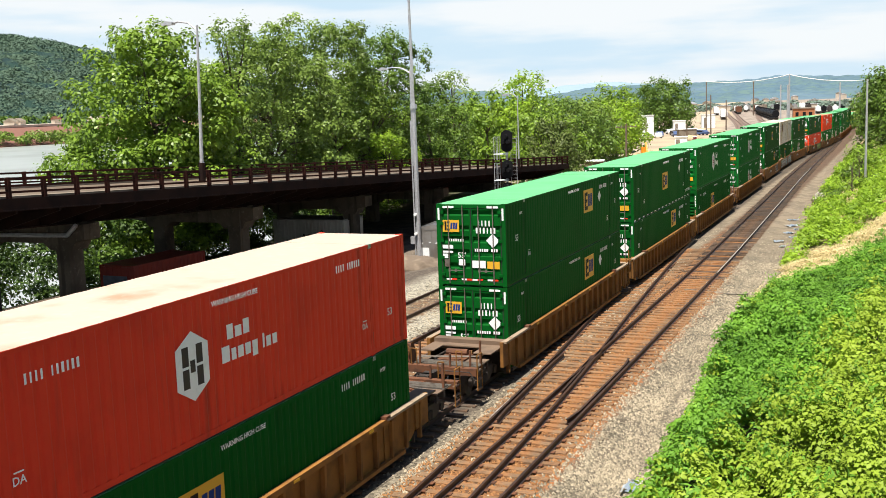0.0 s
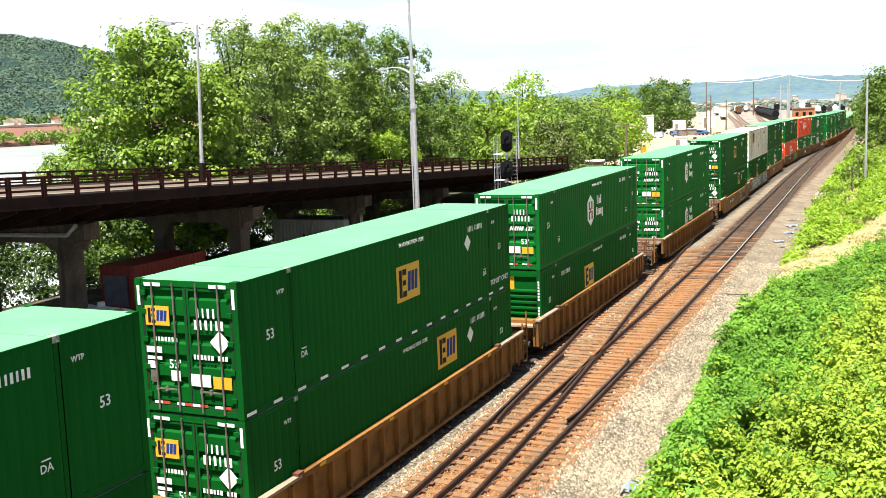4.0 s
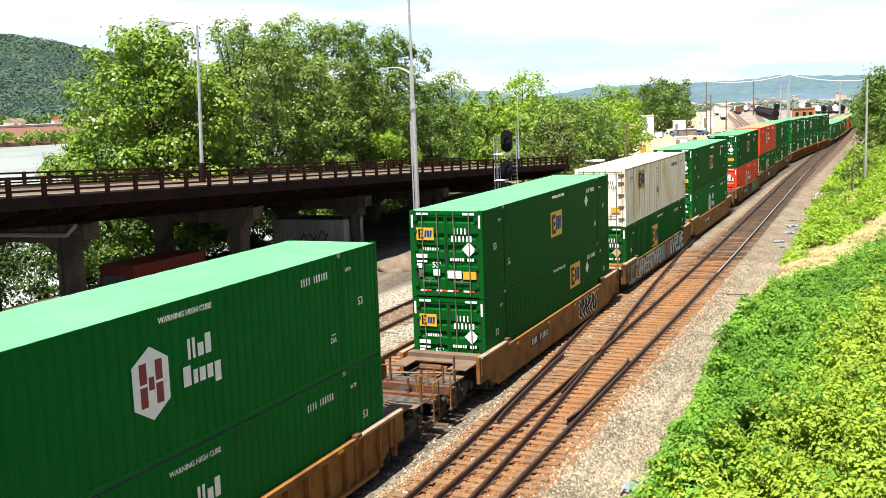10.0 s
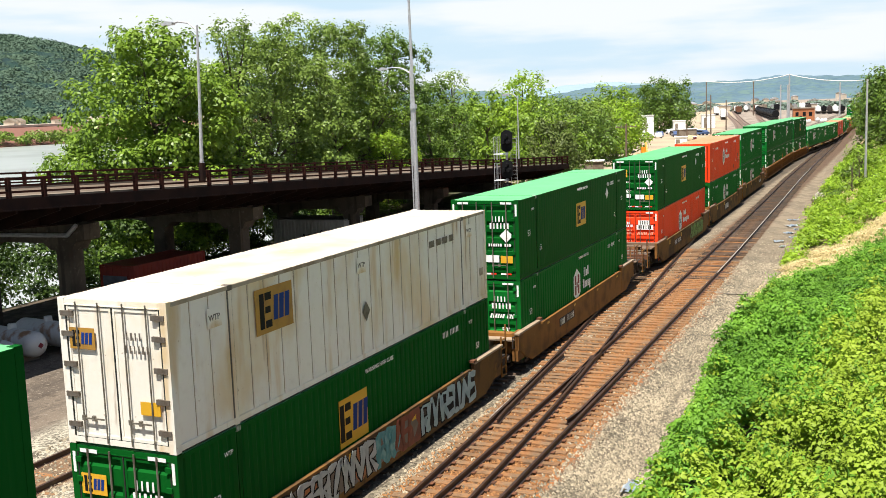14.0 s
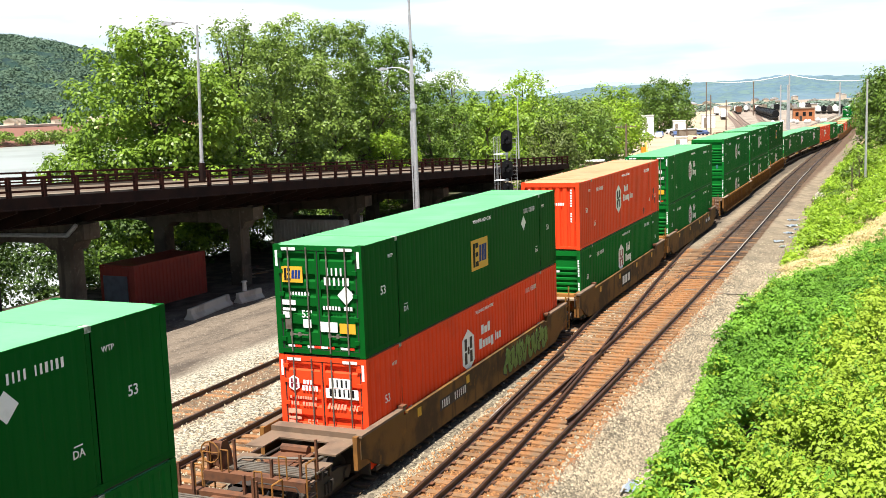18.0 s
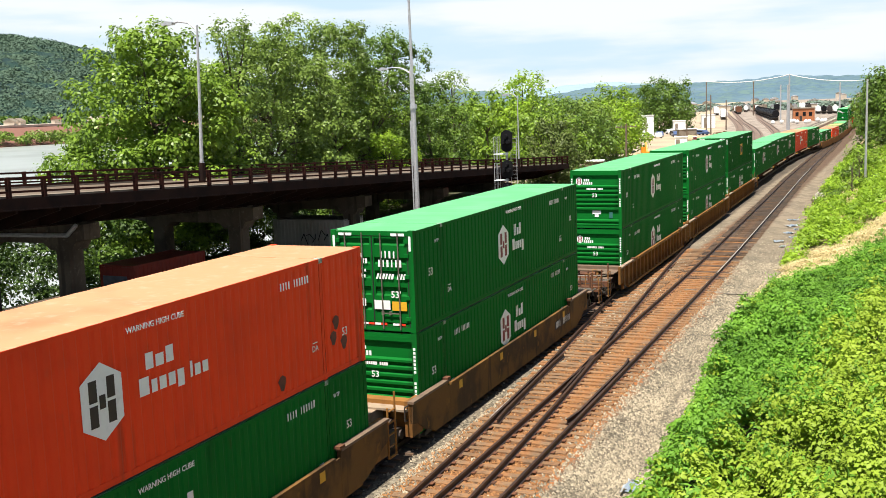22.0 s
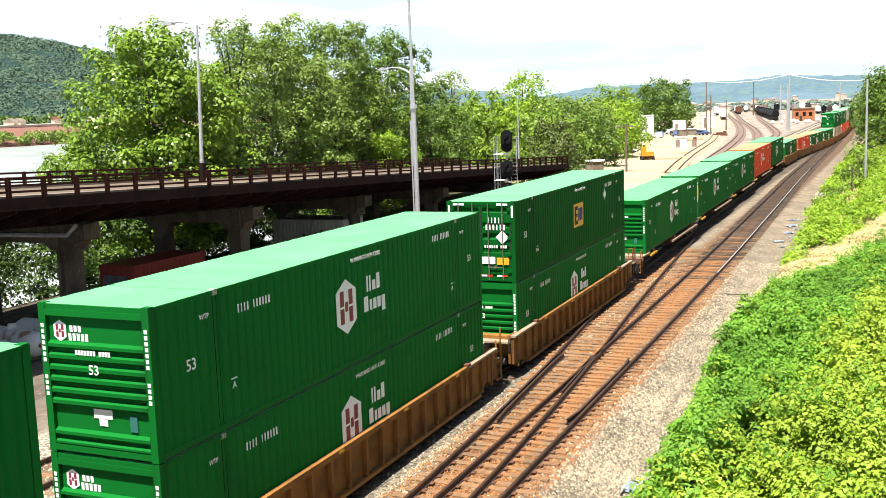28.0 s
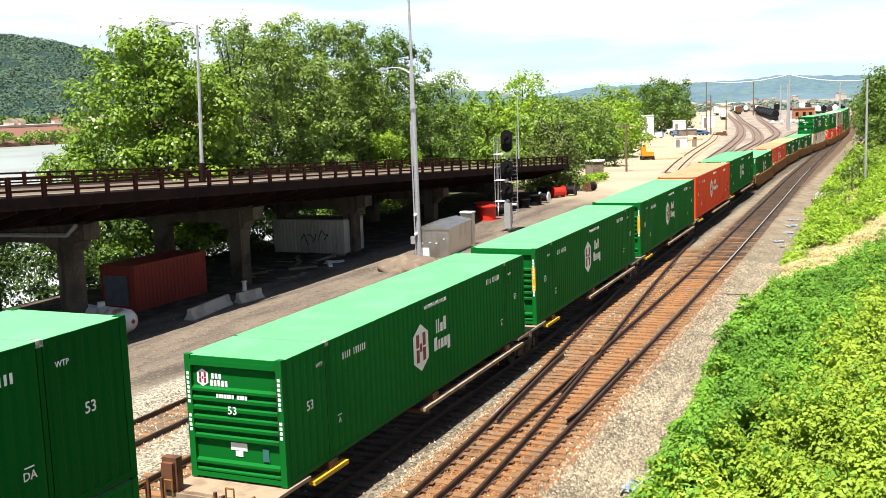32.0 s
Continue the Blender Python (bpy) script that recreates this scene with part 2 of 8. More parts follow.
def part(name, bm, material, parent, label="", smooth=False):
    """Links a bmesh (or a mesh that others use too) as one mesh object under a thing or a part."""
    me = bm if isinstance(bm, bpy.types.Mesh) else to_mesh(name, bm, material, smooth)
    ob = new(name, me)
    ob.parent = parent
    return tagged(ob, label)


def thing(name, label, category, group="", kind="", m=None):
    ob = tagged(new(name), label, category, group, kind)
    ob.empty_display_size = 0.2
    if m is not None:
        ob.matrix_basis = m
    return ob


def solid(name, bm, material, label, category="", group="", kind="", smooth=False):
    return tagged(new(name, to_mesh(name, bm, material, smooth)), label, category, group, kind)


# ---- the ground: one sheet ----
def lerp(x, *knots):
    """Piecewise linear, eased between knots (x, value)."""
    if x <= knots[0][0]:
        return knots[0][1]
    for (a, u), (b, v) in zip(knots, knots[1:]):
        if x <= b:
            s = (x - a) / (b - a)
            return u + (v - u) * s * s * (3 - 2 * s)
    return knots[-1][1]


def through_knots(y, *knots):
    """A soft curve through knots (y, value), level before the first."""
    if y <= knots[0][0]:
        return knots[0][1]
    y = min(y, knots[-1][0])
    for i in range(len(knots) - 1):
        (a, u), (b, v) = knots[i], knots[i + 1]
        if y <= b:
            m0 = 0.0 if i == 0 else (v - knots[i - 1][1]) / (b - knots[i - 1][0])
            k = min(i + 2, len(knots) - 1)
            m1 = (knots[k][1] - u) / (knots[k][0] - a)
            d, s = b - a, (y - a) / (b - a)
            return (2 * s ** 3 - 3 * s * s + 1) * u + (s ** 3 - 2 * s * s + s) * d * m0 + (3 * s * s - 2 * s ** 3) * v + (s ** 3 - s * s) * d * m1


def bend(y):
    """The line bears gently to the left and falls a little in the distance: (sideways, height)."""
    a = through_knots(y, (50, 0.0), (90, -0.4), (128, -0.95), (172, -1.45), (260, -2.2), (600, -4.5))
    return a, through_knots(y, (115, 0.0), (160, -0.28), (200, -0.6), (230, -0.66), (300, -0.68), (600, -1.5))


def merge(y):
    """How far the train's track has swung over towards track_1, which it joins in the distance."""
    return through_knots(y, (150, 0.0), (164, 0.3), (174, 0.65), (188, 1.3), (204, 2.25), (222, 3.1), (245, 3.8), (275, 4.155))


def foot(y):
    """Where the planted bank on the right begins."""
    return lerp(y, (0, -5.4), (25, -6.1), (35, -6.5), (44, -6.75), (51, -6.8), (58, -6.2), (66, -5.9), (90, -6.5), (130, -6.7), (400, -7.0))


def height(x, y):
    return level(x - bend(y)[0] * (1 if x > -30 else 0), y) + bend(y)[1]


def level(x, y):
    if x > -6.9:
        d = x - foot(y) - 0.2
        rise = lerp(y, (0, 0.42), (34, 0.32), (48, 0.13), (66, 0.13), (82, 0.26), (140, 0.45), (400, 0.45))
        z = -0.35 + (max(0.0, d) * rise if d < 14 else 14 * rise + (d - 14) * 0.05)
        return min(z, 9.0) + 0.25 * noise.noise((x * 0.25, y * 0.25, 0)) * min(1.0, max(0.0, d))
    if x > -23.2:
        bed = -0.222 + 0.06 * max(0.0, 1 - abs(x + 15.2) / 0.5, 1 - abs(x + 19.0) / 0.7, 1 - abs(x + 23.2) / 0.6) + 0.02 * noise.noise((x * 1.3, y * 1.1, 8))
        return bed if x < -7.9 else lerp(x, (-7.9, bed), (-7.5, -0.20), (-6.9, -0.36))
    yard = lerp(y, (0, -1.15), (70, -1.05), (84, -0.5), (400, -0.4))
    bank = lerp(y, (0, -44), (80, -46), (140, -62), (260, -110), (420, -260), (700, -460))
    z = lerp(x, (-33, yard), (-29, yard * 0.8), (-26, -0.55), (-23.2, -0.185))
    if x < bank:
        z = lerp(x, (bank - 16, -6.5), (bank, yard))
    if x < -480:
        z = lerp(x, (-560, 6), (-480, -6.5))
    if -33 < x < -24:
        z += 0.05 * noise.noise((x * 0.8, y * 0.5, 3))
    return z


xs = sorted(set([-2600, -1500, -900, -640, -560, -520, -480, -300, -200, -150] + list(range(-130, -60, 8)) + [x * 1.0 for x in range(-60, -34, 2)]
                + [x * 0.5 for x in range(-68, -46)] + [-23.2, -22.6, -20, -19.7, -19, -18.3, -16, -15.7, -15.2, -14.7, -13.4, -12, -10.6, -9, -8.2, -7.9, -7.5, -7.2, -6.9] + [x * 0.5 for x in range(-13, 24)] + [12, 14, 17, 20, 26, 34, 50, 90, 200, 500, 1200, 2600]))
ys = sorted(set([-600, -200, -80, -40, -20, -10] + [float(y) for y in range(0, 110, 1)] + list(range(110, 260, 6)) + [270, 300, 340, 400, 500, 700, 1000, 1600, 2600, 4000]))
verts = [(x, y, height(x, y)) for y in ys for x in xs]
nx = len(xs)
gm = bpy.data.meshes.new("ground")
gm.from_pydata(verts, [], [(j * nx + i, j * nx + i + 1, (j + 1) * nx + i + 1, (j + 1) * nx + i) for j in range(len(ys) - 1) for i in range(nx - 1)])
gm.polygons.foreach_set("use_smooth", [True] * len(gm.polygons))
ground = tagged(new("ground", gm), "sandy gravel railway yard ground with dirt service road and grassy banks", "ground", kind="structure")


def ground_material():
    """Gravel ballast by the rails, packed dirt to the left, soil and dry grass on the banks: chosen by place."""
    m = bpy.data.materials.new("yard_ground")
    m.use_nodes = True
    nt = m.node_tree
    L = nt.links.new
    b = nt.nodes["Principled BSDF"]
    b.inputs["Roughness"].default_value = 0.95
    b.inputs["Specular IOR Level"].default_value = 0.2
    geo = nt.nodes.new("ShaderNodeNewGeometry")
    sep = nt.nodes.new("ShaderNodeSeparateXYZ")
    L(geo.outputs["Position"], sep.inputs[0])

    def noi(scale, detail=6, stretch=(1, 1, 1)):
        mp = nt.nodes.new("ShaderNodeMapping")
        mp.inputs["Scale"].default_value = stretch
        L(geo.outputs["Position"], mp.inputs[0])
        n = nt.nodes.new("ShaderNodeTexNoise")
        n.inputs["Scale"].default_value, n.inputs["Detail"].default_value = scale, detail
        L(mp.outputs[0], n.inputs["Vector"])
        return n.outputs[0]

    def ramp(v, lo, hi, a=0.0, c=1.0):
        r = nt.nodes.new("ShaderNodeMapRange")
        r.interpolation_type = "SMOOTHSTEP"
        for i, q in enumerate((lo, hi, a, c)):
            r.inputs[i + 1].default_value = q
        L(v, r.inputs[0])
        return r.outputs[0]

    def mix(f, a, c):
        x = nt.nodes.new("ShaderNodeMix")
        x.data_type = "RGBA"
        L(f, x.inputs[0])
        for k, q in ((6, a), (7, c)):
            if isinstance(q, tuple):
                x.inputs[k].default_value = (*q, 1)
            else:
                L(q, x.inputs[k])
        return x.outputs[2]

    def add(a, c, k=1.0):
        n = nt.nodes.new("ShaderNodeMath")
        n.operation = "MULTIPLY_ADD"
        L(c, n.inputs[0])
        n.inputs[1].default_value = k
        L(a, n.inputs[2])
        return n.outputs[0]

    vor = nt.nodes.new("ShaderNodeTexVoronoi")
    vor.inputs["Scale"].default_value = 14
    L(geo.outputs["Position"], vor.inputs["Vector"])
    bal = mix(ramp(vor.outputs["Color"], 0.1, 0.9), (0.06, 0.05, 0.036), (0.27, 0.23, 0.165))
    bal = mix(ramp(noi(0.5), 0.45, 0.7, 0, 0.5), bal, (0.13, 0.10, 0.072))
    tan = mix(ramp(noi(0.8), 0.4, 0.66), (0.27, 0.215, 0.15), (0.17, 0.138, 0.10))
    bal = mix(ramp(sep.outputs[1], 48, 85, 0, 0.8), bal, tan)
    fresh = mix(ramp(vor.outputs["Color"], 0.1, 0.8), (0.12, 0.105, 0.08), (0.44, 0.40, 0.31))
    bal = mix(ramp(add(sep.outputs[0], noi(0.6), 2.0), -16.6, -18.0), bal, fresh)
    dirt = mix(ramp(noi(0.35, 6, (1.6, 0.35, 1)), 0.38, 0.66), (0.185, 0.148, 0.112), (0.09, 0.073, 0.058))
    dirt = mix(ramp(noi(2.2, 7), 0.54, 0.68, 0, 0.6), dirt, (0.07, 0.054, 0.041))
    dirt = mix(ramp(noi(7.0), 0.54, 0.70, 0, 0.75), dirt, (0.28, 0.235, 0.185))
    dirt = mix(ramp(noi(16.0, 3), 0.60, 0.70, 0, 0.7), dirt, (0.07, 0.056, 0.044))
    # Soil colours darkened to carry the shade under the viaduct.
    deck_shade_soil = mix(ramp(noi(1.1, 7), 0.4, 0.66), (0.055, 0.042, 0.032), (0.12, 0.092, 0.068))
    sand = mix(ramp(noi(0.06, 5), 0.4, 0.65), (0.45, 0.36, 0.245), (0.34, 0.28, 0.205))
    soil = mix(ramp(noi(1.5), 0.4, 0.65), (0.40, 0.32, 0.17), (0.20, 0.20, 0.07))
    wob = noi(0.3)
    xw = add(sep.outputs[0], wob, 2.5)
    def near(c, w):
        q = nt.nodes.new("ShaderNodeMath")
        q.operation = "ADD"
        q.inputs[1].default_value = -c
        L(sep.outputs[0], q.inputs[0])
        r = nt.nodes.new("ShaderNodeMath")
        r.operation = "ABSOLUTE"
        L(q.outputs[0], r.inputs[0])
        return ramp(add(r.outputs[0], noi(1.2), 0.9), w + 0.55, w + 0.05, 0, 0.85)

    old = mix(ramp(noi(3.0), 0.4, 0.65), (0.18, 0.095, 0.045), (0.10, 0.062, 0.038))
    for c in (-17.0, -21.0):
        bal = mix(near(c, 1.1), bal, old)
    # At -13.4 the oily dark ballast also has the train's shade in its colour.
    for c, w in ((-9.7, 1.6), (-13.4, 1.55)):
        bal = mix(near(c, w), bal, mix(ramp(sep.outputs[1], 50, 95), mix(ramp(noi(3.0), 0.4, 0.65), (0.25, 0.10, 0.032), (0.10, 0.055, 0.032)), (0.10, 0.06, 0.04)) if c != -13.4 else mix(ramp(noi(2.0), 0.4, 0.65), (0.05, 0.04, 0.032), (0.11, 0.088, 0.068)))
    dust = nt.nodes.new("ShaderNodeMath")
    dust.operation = "MULTIPLY"
    L(near(-8.0, 0.5), dust.inputs[0])
    L(ramp(sep.outputs[1], 64, 46), dust.inputs[1])
    bal = mix(dust.outputs[0], bal, mix(ramp(noi(5.0), 0.4, 0.62), (0.34, 0.115, 0.03), (0.20, 0.10, 0.045)))
    col = mix(ramp(xw, -24.4, -22.4), dirt, bal)
    far = nt.nodes.new("ShaderNodeMath")
    far.operation = "MULTIPLY"
    L(ramp(add(sep.outputs[1], noi(0.25), 14), 96, 124), far.inputs[0])
    L(ramp(xw, -22, -26), far.inputs[1])
    sand = mix(ramp(add(add(sep.outputs[0], sep.outputs[1], 0.13), noi(0.08), 6), -5, 0), sand, mix(ramp(noi(0.25, 6, (1.5, 0.3, 1)), 0.4, 0.65), (0.33, 0.28, 0.23), (0.24, 0.195, 0.16)))
    col = mix(far.outputs[0], col, sand)
    # This painted shade follows the footprint of the viaduct deck.
    deck_shade_mask = nt.nodes.new("ShaderNodeMath")
    deck_shade_mask.operation = "MULTIPLY"
    L(ramp(add(sep.outputs[0], noi(0.35), 4.5), -31.8, -33.6), deck_shade_mask.inputs[0])
    L(ramp(sep.outputs[1], 124, 112), deck_shade_mask.inputs[1])
    col = mix(deck_shade_mask.outputs[0], col, deck_shade_soil)
    # Near-black soil below the vines puts the gaps' shade into the colour.
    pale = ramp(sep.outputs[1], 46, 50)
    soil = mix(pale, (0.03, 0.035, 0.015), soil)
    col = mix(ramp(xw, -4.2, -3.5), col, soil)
    up = nt.nodes.new("ShaderNodeMath")
    up.operation = "MAXIMUM"
    up.inputs[1].default_value = 110.0
    L(sep.outputs[1], up.inputs[0])
    col = mix(ramp(add(add(sep.outputs[0], up.outputs[0], 0.16), noi(0.05), 10), -22, -28), col, (0.06, 0.09, 0.025))
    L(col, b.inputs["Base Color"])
    bp = nt.nodes.new("ShaderNodeBump")
    bp.inputs["Strength"].default_value, bp.inputs["Distance"].default_value = 0.6, 0.05
    L(add(vor.outputs["Distance"], noi(9.0), 0.8), bp.inputs["Height"])
    L(bp.outputs[0], b.inputs["Normal"])
    return m


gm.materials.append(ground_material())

# ---- the river ----
# The pale base puts the sky's glare on the water into the colour.
WATER = mat("river_water", (0.40, 0.43, 0.41), 0.28, spots=[((0.28, 0.30, 0.27), 0.02, 0.4, 0.6, 0.6)], bump=0.1, bump_scale=0.4)
solid("water", boxes((-500, -50, -300, 1400, -5.6, -5.2)), WATER, "pale wide river behind the trees", "river", kind="structure")


# ---- tracks ----
GAUGE = 0.7525
RAIL_PROFILE = [(-0.07, -0.17), (0.07, -0.17), (0.07, -0.155), (0.012, -0.13), (0.012, -0.045), (0.037, -0.035), (0.037, 0.0), (-0.037, 0.0), (-0.037, -0.035), (-0.012, -0.045), (-0.012, -0.13), (-0.07, -0.155)]
TIE = mat("rusty_timber", (0.20, 0.12, 0.062), 0.9, spots=[((0.34, 0.135, 0.036), 0.8, 0.40, 0.64, 0.8), ((0.095, 0.06, 0.038), 4.0, 0.50, 0.68, 0.6, (1, 7, 1)), ((0.28, 0.19, 0.105), 2.2, 0.54, 0.72, 0.5), ((0.36, 0.26, 0.15), 22.0, 0.60, 0.74, 0.5), ((0.09, 0.055, 0.035), 17.0, 0.58, 0.70, 0.6)], bump=0.7, per_object=0.25)


def rail_bm(path):
    """A rail along a list of (x, y, z of its top)."""
    bm = bmesh.new()
    rings = []
    for i, (x, y, z) in enumerate(path):
        a, b = Vector(path[max(i - 1, 0)]), Vector(path[min(i + 1, len(path) - 1)])
        n = Vector(((b - a).y, -(b - a).x, 0)).normalized()
        rings.append([bm.verts.new((x + n.x * p, y + n.y * p, z + h)) for p, h in RAIL_PROFILE])
    k = len(RAIL_PROFILE)
    for r, s in zip(rings, rings[1:]):
        for i in range(k):
            bm.faces.new((r[i], r[(i + 1) % k], s[(i + 1) % k], s[i]))
    bm.faces.new(rings[0]), bm.faces.new(rings[-1])
    return bm


TIE_DARK = mat("creosoted_timber", (0.085, 0.06, 0.042), 0.9, spots=[((0.16, 0.085, 0.04), 1.1, 0.46, 0.66, 0.7), ((0.045, 0.034, 0.026), 4.0, 0.48, 0.68, 0.7, (1, 7, 1))], bump=0.4, per_object=0.4)
TIE_MESHES = []
for i in range(8):
    rr = random.Random(40 + i)
    b = bmesh.new()
    v = box(b, -1.3, 1.3, -0.115, 0.115, -0.30, -0.165)
    for q in v:
        q.co += Vector((rr.uniform(-0.05, 0.05), rr.uniform(-0.015, 0.015), rr.uniform(-0.008, 0.008)))
    bmesh.ops.bevel(b, geom=[e for e in b.edges if min(v.co.z for v in e.verts) > -0.2], offset=0.012, segments=1, affect="EDGES")
    TIE_MESHES.append(to_mesh("tie", b, TIE if i < 4 else TIE_DARK))


def track(name, label, x, y0, y1, z=0.0, near=(0, 0), skip=(0, 0), joins=False):
    t = thing(name, label, "railway track", kind="structure")
    for s in (-1, 1):
        part("rail", rail_bm([(x + s * GAUGE + bend(y)[0] + joins * merge(y), y, z + bend(y)[1]) for y in (y0, 50, 60, 70, 80, 90, 100, 110, 120, 130, 140, 150, 160, 170, 180, 190, 200, 215, 230, 245, 260, 280, 300, 330, 370, 420, 500, 600) if y <= y1]), RAILTOP, t)
    rr = random.Random(int(abs(x) * 10))
    y, rest = y0, bmesh.new()
    while y < y1:
        dx, rot = rr.uniform(-0.06, 0.06) + bend(y)[0] + joins * merge(y), rr.uniform(-1.6, 1.6)
        dz = bend(y)[1]
        if skip[0] < y < skip[1]:
            pass
        elif near[0] < y < near[1]:
            o = part("tie", TIE_MESHES[rr.randrange(4) + (4 if joins or (y > 60 + rr.uniform(-14, 14) and x > -14) else 0)], None, t)
            o.matrix_basis = pose(x + dx, y, z + dz + rr.uniform(-0.012, 0.012), 0, 0, rot)
        elif y < 240:
            box(rest, x - 1.3 + dx, x + 1.3 + dx, y - 0.115, y + 0.115, z + dz - 0.3, z + dz - 0.165 + rr.uniform(-0.012, 0.012))
        y += 0.53 + rr.uniform(-0.03, 0.03)
    if rest.verts:
        tagged(part("tie_row", rest, TIE_DARK, t), kind="stuff")
    return t


main = track("track_1", "rusty rails on worn timber sleepers in pale gravel", -9.25, 14, 600, near=(16, 82), skip=(10, 47))
# Its dark sleepers also carry the shade below the train.
track("track_2", "rails carrying the freight train, on dark timber sleepers", -13.405, 8, 230, near=(16, 46), joins=True)
track("track_3", "unused rails on rusty timber sleepers", -17.0, 8, 600, near=(16, 38))
track("track_4", "unused rusty rails in gravel beside the dirt road", -21.0, 8, 600, -0.06, near=(16, 36))


# the crossover that leaves track_1 for track_2
def cross(y):
    return lerp(y, (10, -9.4), (21.5, -9.93)) if y < 21.5 else -9.93 - 0.0335 * (y - 21.5) - 0.00125 * max(0.0, y - 21.5) ** 2 if y < 36 else lerp(y, (36, -10.68), (36.01, -10.68)) - 0.0838 * (y - 36) + 0.00052 * (y - 36) ** 2


# Pale strip on one rail; the glint of its top is painted in.
b = bmesh.new()
ys1 = list(range(56, 142, 3))
for y, y2 in zip(ys1, ys1[1:]):
    a, c = -9.25 + GAUGE + bend(y)[0], -9.25 + GAUGE + bend(y2)[0]
    q = [b.verts.new(p) for p in ((a - 0.034, y, bend(y)[1] + 0.003), (a + 0.034, y, bend(y)[1] + 0.003), (c + 0.034, y2, bend(y2)[1] + 0.003), (c - 0.034, y2, bend(y2)[1] + 0.003))]
    b.faces.new(q)
bmesh.ops.remove_doubles(b, verts=b.verts, dist=0.001)
part("running_surface", b, mat("pale_rail_glint", (0.62, 0.55, 0.48), 0.42, 0.6), main, "pale strip with the glint painted into its colour")
sw = thing("turnout", "worn rail crossover with closely spaced rusty sleepers", "railway track", kind="structure")
for s in (-1, 1):
    part("rail", rail_bm([(cross(y) + s * GAUGE, y, 0.0) for y in [12 + 2 * i for i in range(30)]]), RAILTOP, sw)
part("guard_rail", rail_bm([(-8.74, 28.6, 0.0), (-8.63, 29.6, 0.0), (-8.625, 35.6, 0.0), (-8.72, 36.4, 0.0)]), RAILTOP, sw)
part("guard_rail", rail_bm([(cross(28) - 0.55, 28, 0.005), (cross(29) - 0.6, 29, 0.005), (cross(35) - 0.6, 35, 0.005), (cross(36.5) - 0.52, 36.5, 0.005)]), RAILTOP, sw)
part("wing_rail", rail_bm([(-9.78, 31.5, 0.0), (-9.9, 34, 0.0), (-10.12, 36.4, 0.0)]), RAILTOP, sw)
part("frog", boxes((-10.08, -9.9, 34.6, 37.0, -0.15, -0.01)), RAILTOP, sw)
rr = random.Random(3)
y, k = 14.0, 0
while y < 66:
    left = cross(y) - 1.25
    if y < 47:
        b = boxes((left + rr.uniform(-0.12, 0.12), -7.95 + rr.uniform(-0.08, 0.08), -0.115, 0.115, -0.30, -0.165))
    else:
        b = boxes((left, -10.62, -0.115, 0.115, -0.31, -0.172))
    bmesh.ops.bevel(b, geom=[e for e in b.edges if min(v.co.z for v in e.verts) > -0.2], offset=0.012, segments=1, affect="EDGES")
    part("tie", b, TIE, sw).matrix_basis = pose(0, y, rr.uniform(-0.01, 0.01), 0, 0, rr.uniform(-0.7, 0.7))
    y += 0.53 + rr.uniform(-0.03, 0.03)
bolts = bmesh.new()
for y in np.arange(16, 60, 0.53):
    for x in (-9.25 - GAUGE, -9.25 + GAUGE, cross(float(y)) - GAUGE, cross(float(y)) + GAUGE):
        box(bolts, x - 0.16, x + 0.16, y - 0.09, y + 0.09, -0.168, -0.150)
tagged(part("tie_plates", bolts, RUST, sw), kind="stuff")


# ---- writing and marks ----
def text_mesh(words, size, material):
    cu = bpy.data.curves.new("words", "FONT")
    cu.body, cu.size, cu.align_x, cu.align_y, cu.extrude, cu.offset = words, size, "CENTER", "CENTER", 0.002, 0.012 * size
    cu.resolution_u = 2
    ob = new("words", cu)
    me = bpy.data.meshes.new_from_object(ob.evaluated_get(bpy.context.evaluated_depsgraph_get()))
    bpy.data.objects.remove(ob)
    me.name = "lettering"
    me.materials.clear()
    me.materials.append(material)
    return me


CACHE = {}


def cached(key, make):
    if key not in CACHE:
        CACHE[key] = make()
    return CACHE[key]


def on_side(y, z, x=1.2955 + 0.004):
    """The pose of a flat mark on the side that faces the eye: its x runs along the train, its y up."""
    return Matrix(((0, 0, 1, x), (1, 0, 0, y), (0, 1, 0, z), (0, 0, 0, 1)))


def on_front(x, z, y=-0.006):
    return Matrix(((1, 0, 0, x), (0, 0, -1, y), (0, 1, 0, z), (0, 0, 0, 1)))


def words_on(c, words, size, m, material=None, name="lettering"):
    o = part(name, cached(("text", words, size, (material or MARK).name), lambda: text_mesh(words, size, material or MARK)), None, c)
    tagged(o, kind="stuff")
    o.matrix_basis = m


def plate(w, h, t=0.004):
    return boxes((-w / 2, w / 2, -h / 2, h / 2, -0.002, t))


def poly_plate(pts, t=0.004):
    bm = bmesh.new()
    prism(bm, pts, "z", -0.002, t)
    return bm


def mark(c, name, key, make, material, m, label=""):
    o = part(name, cached((name, key, material.name), lambda: to_mesh(name, make(), material)), None, c, label)
    o.matrix_basis = m
    if name in ("serial_marking", "notice_marking", "logo_lettering", "reflector_strip"):
        tagged(o, kind="stuff")
    return o


def bars(n, h, skip=()):
    """A row of upright bars in place of a serial number."""
    rr = random.Random(n * 7 + int(h * 100))
    bs = []
    for i in range(n):
        if i not in skip:
            x, w = (i - (n - 1) / 2) * h * 0.66, h * (0.085 + 0.08 * rr.random())
            bs.append((x - w, x + w, -h / 2, h / 2, -0.002, 0.004))
    return boxes(*bs)


HEX = [(0, 0.74), (0.54, 0.42), (0.54, -0.42), (0, -0.74), (-0.54, -0.42), (-0.54, 0.42)]


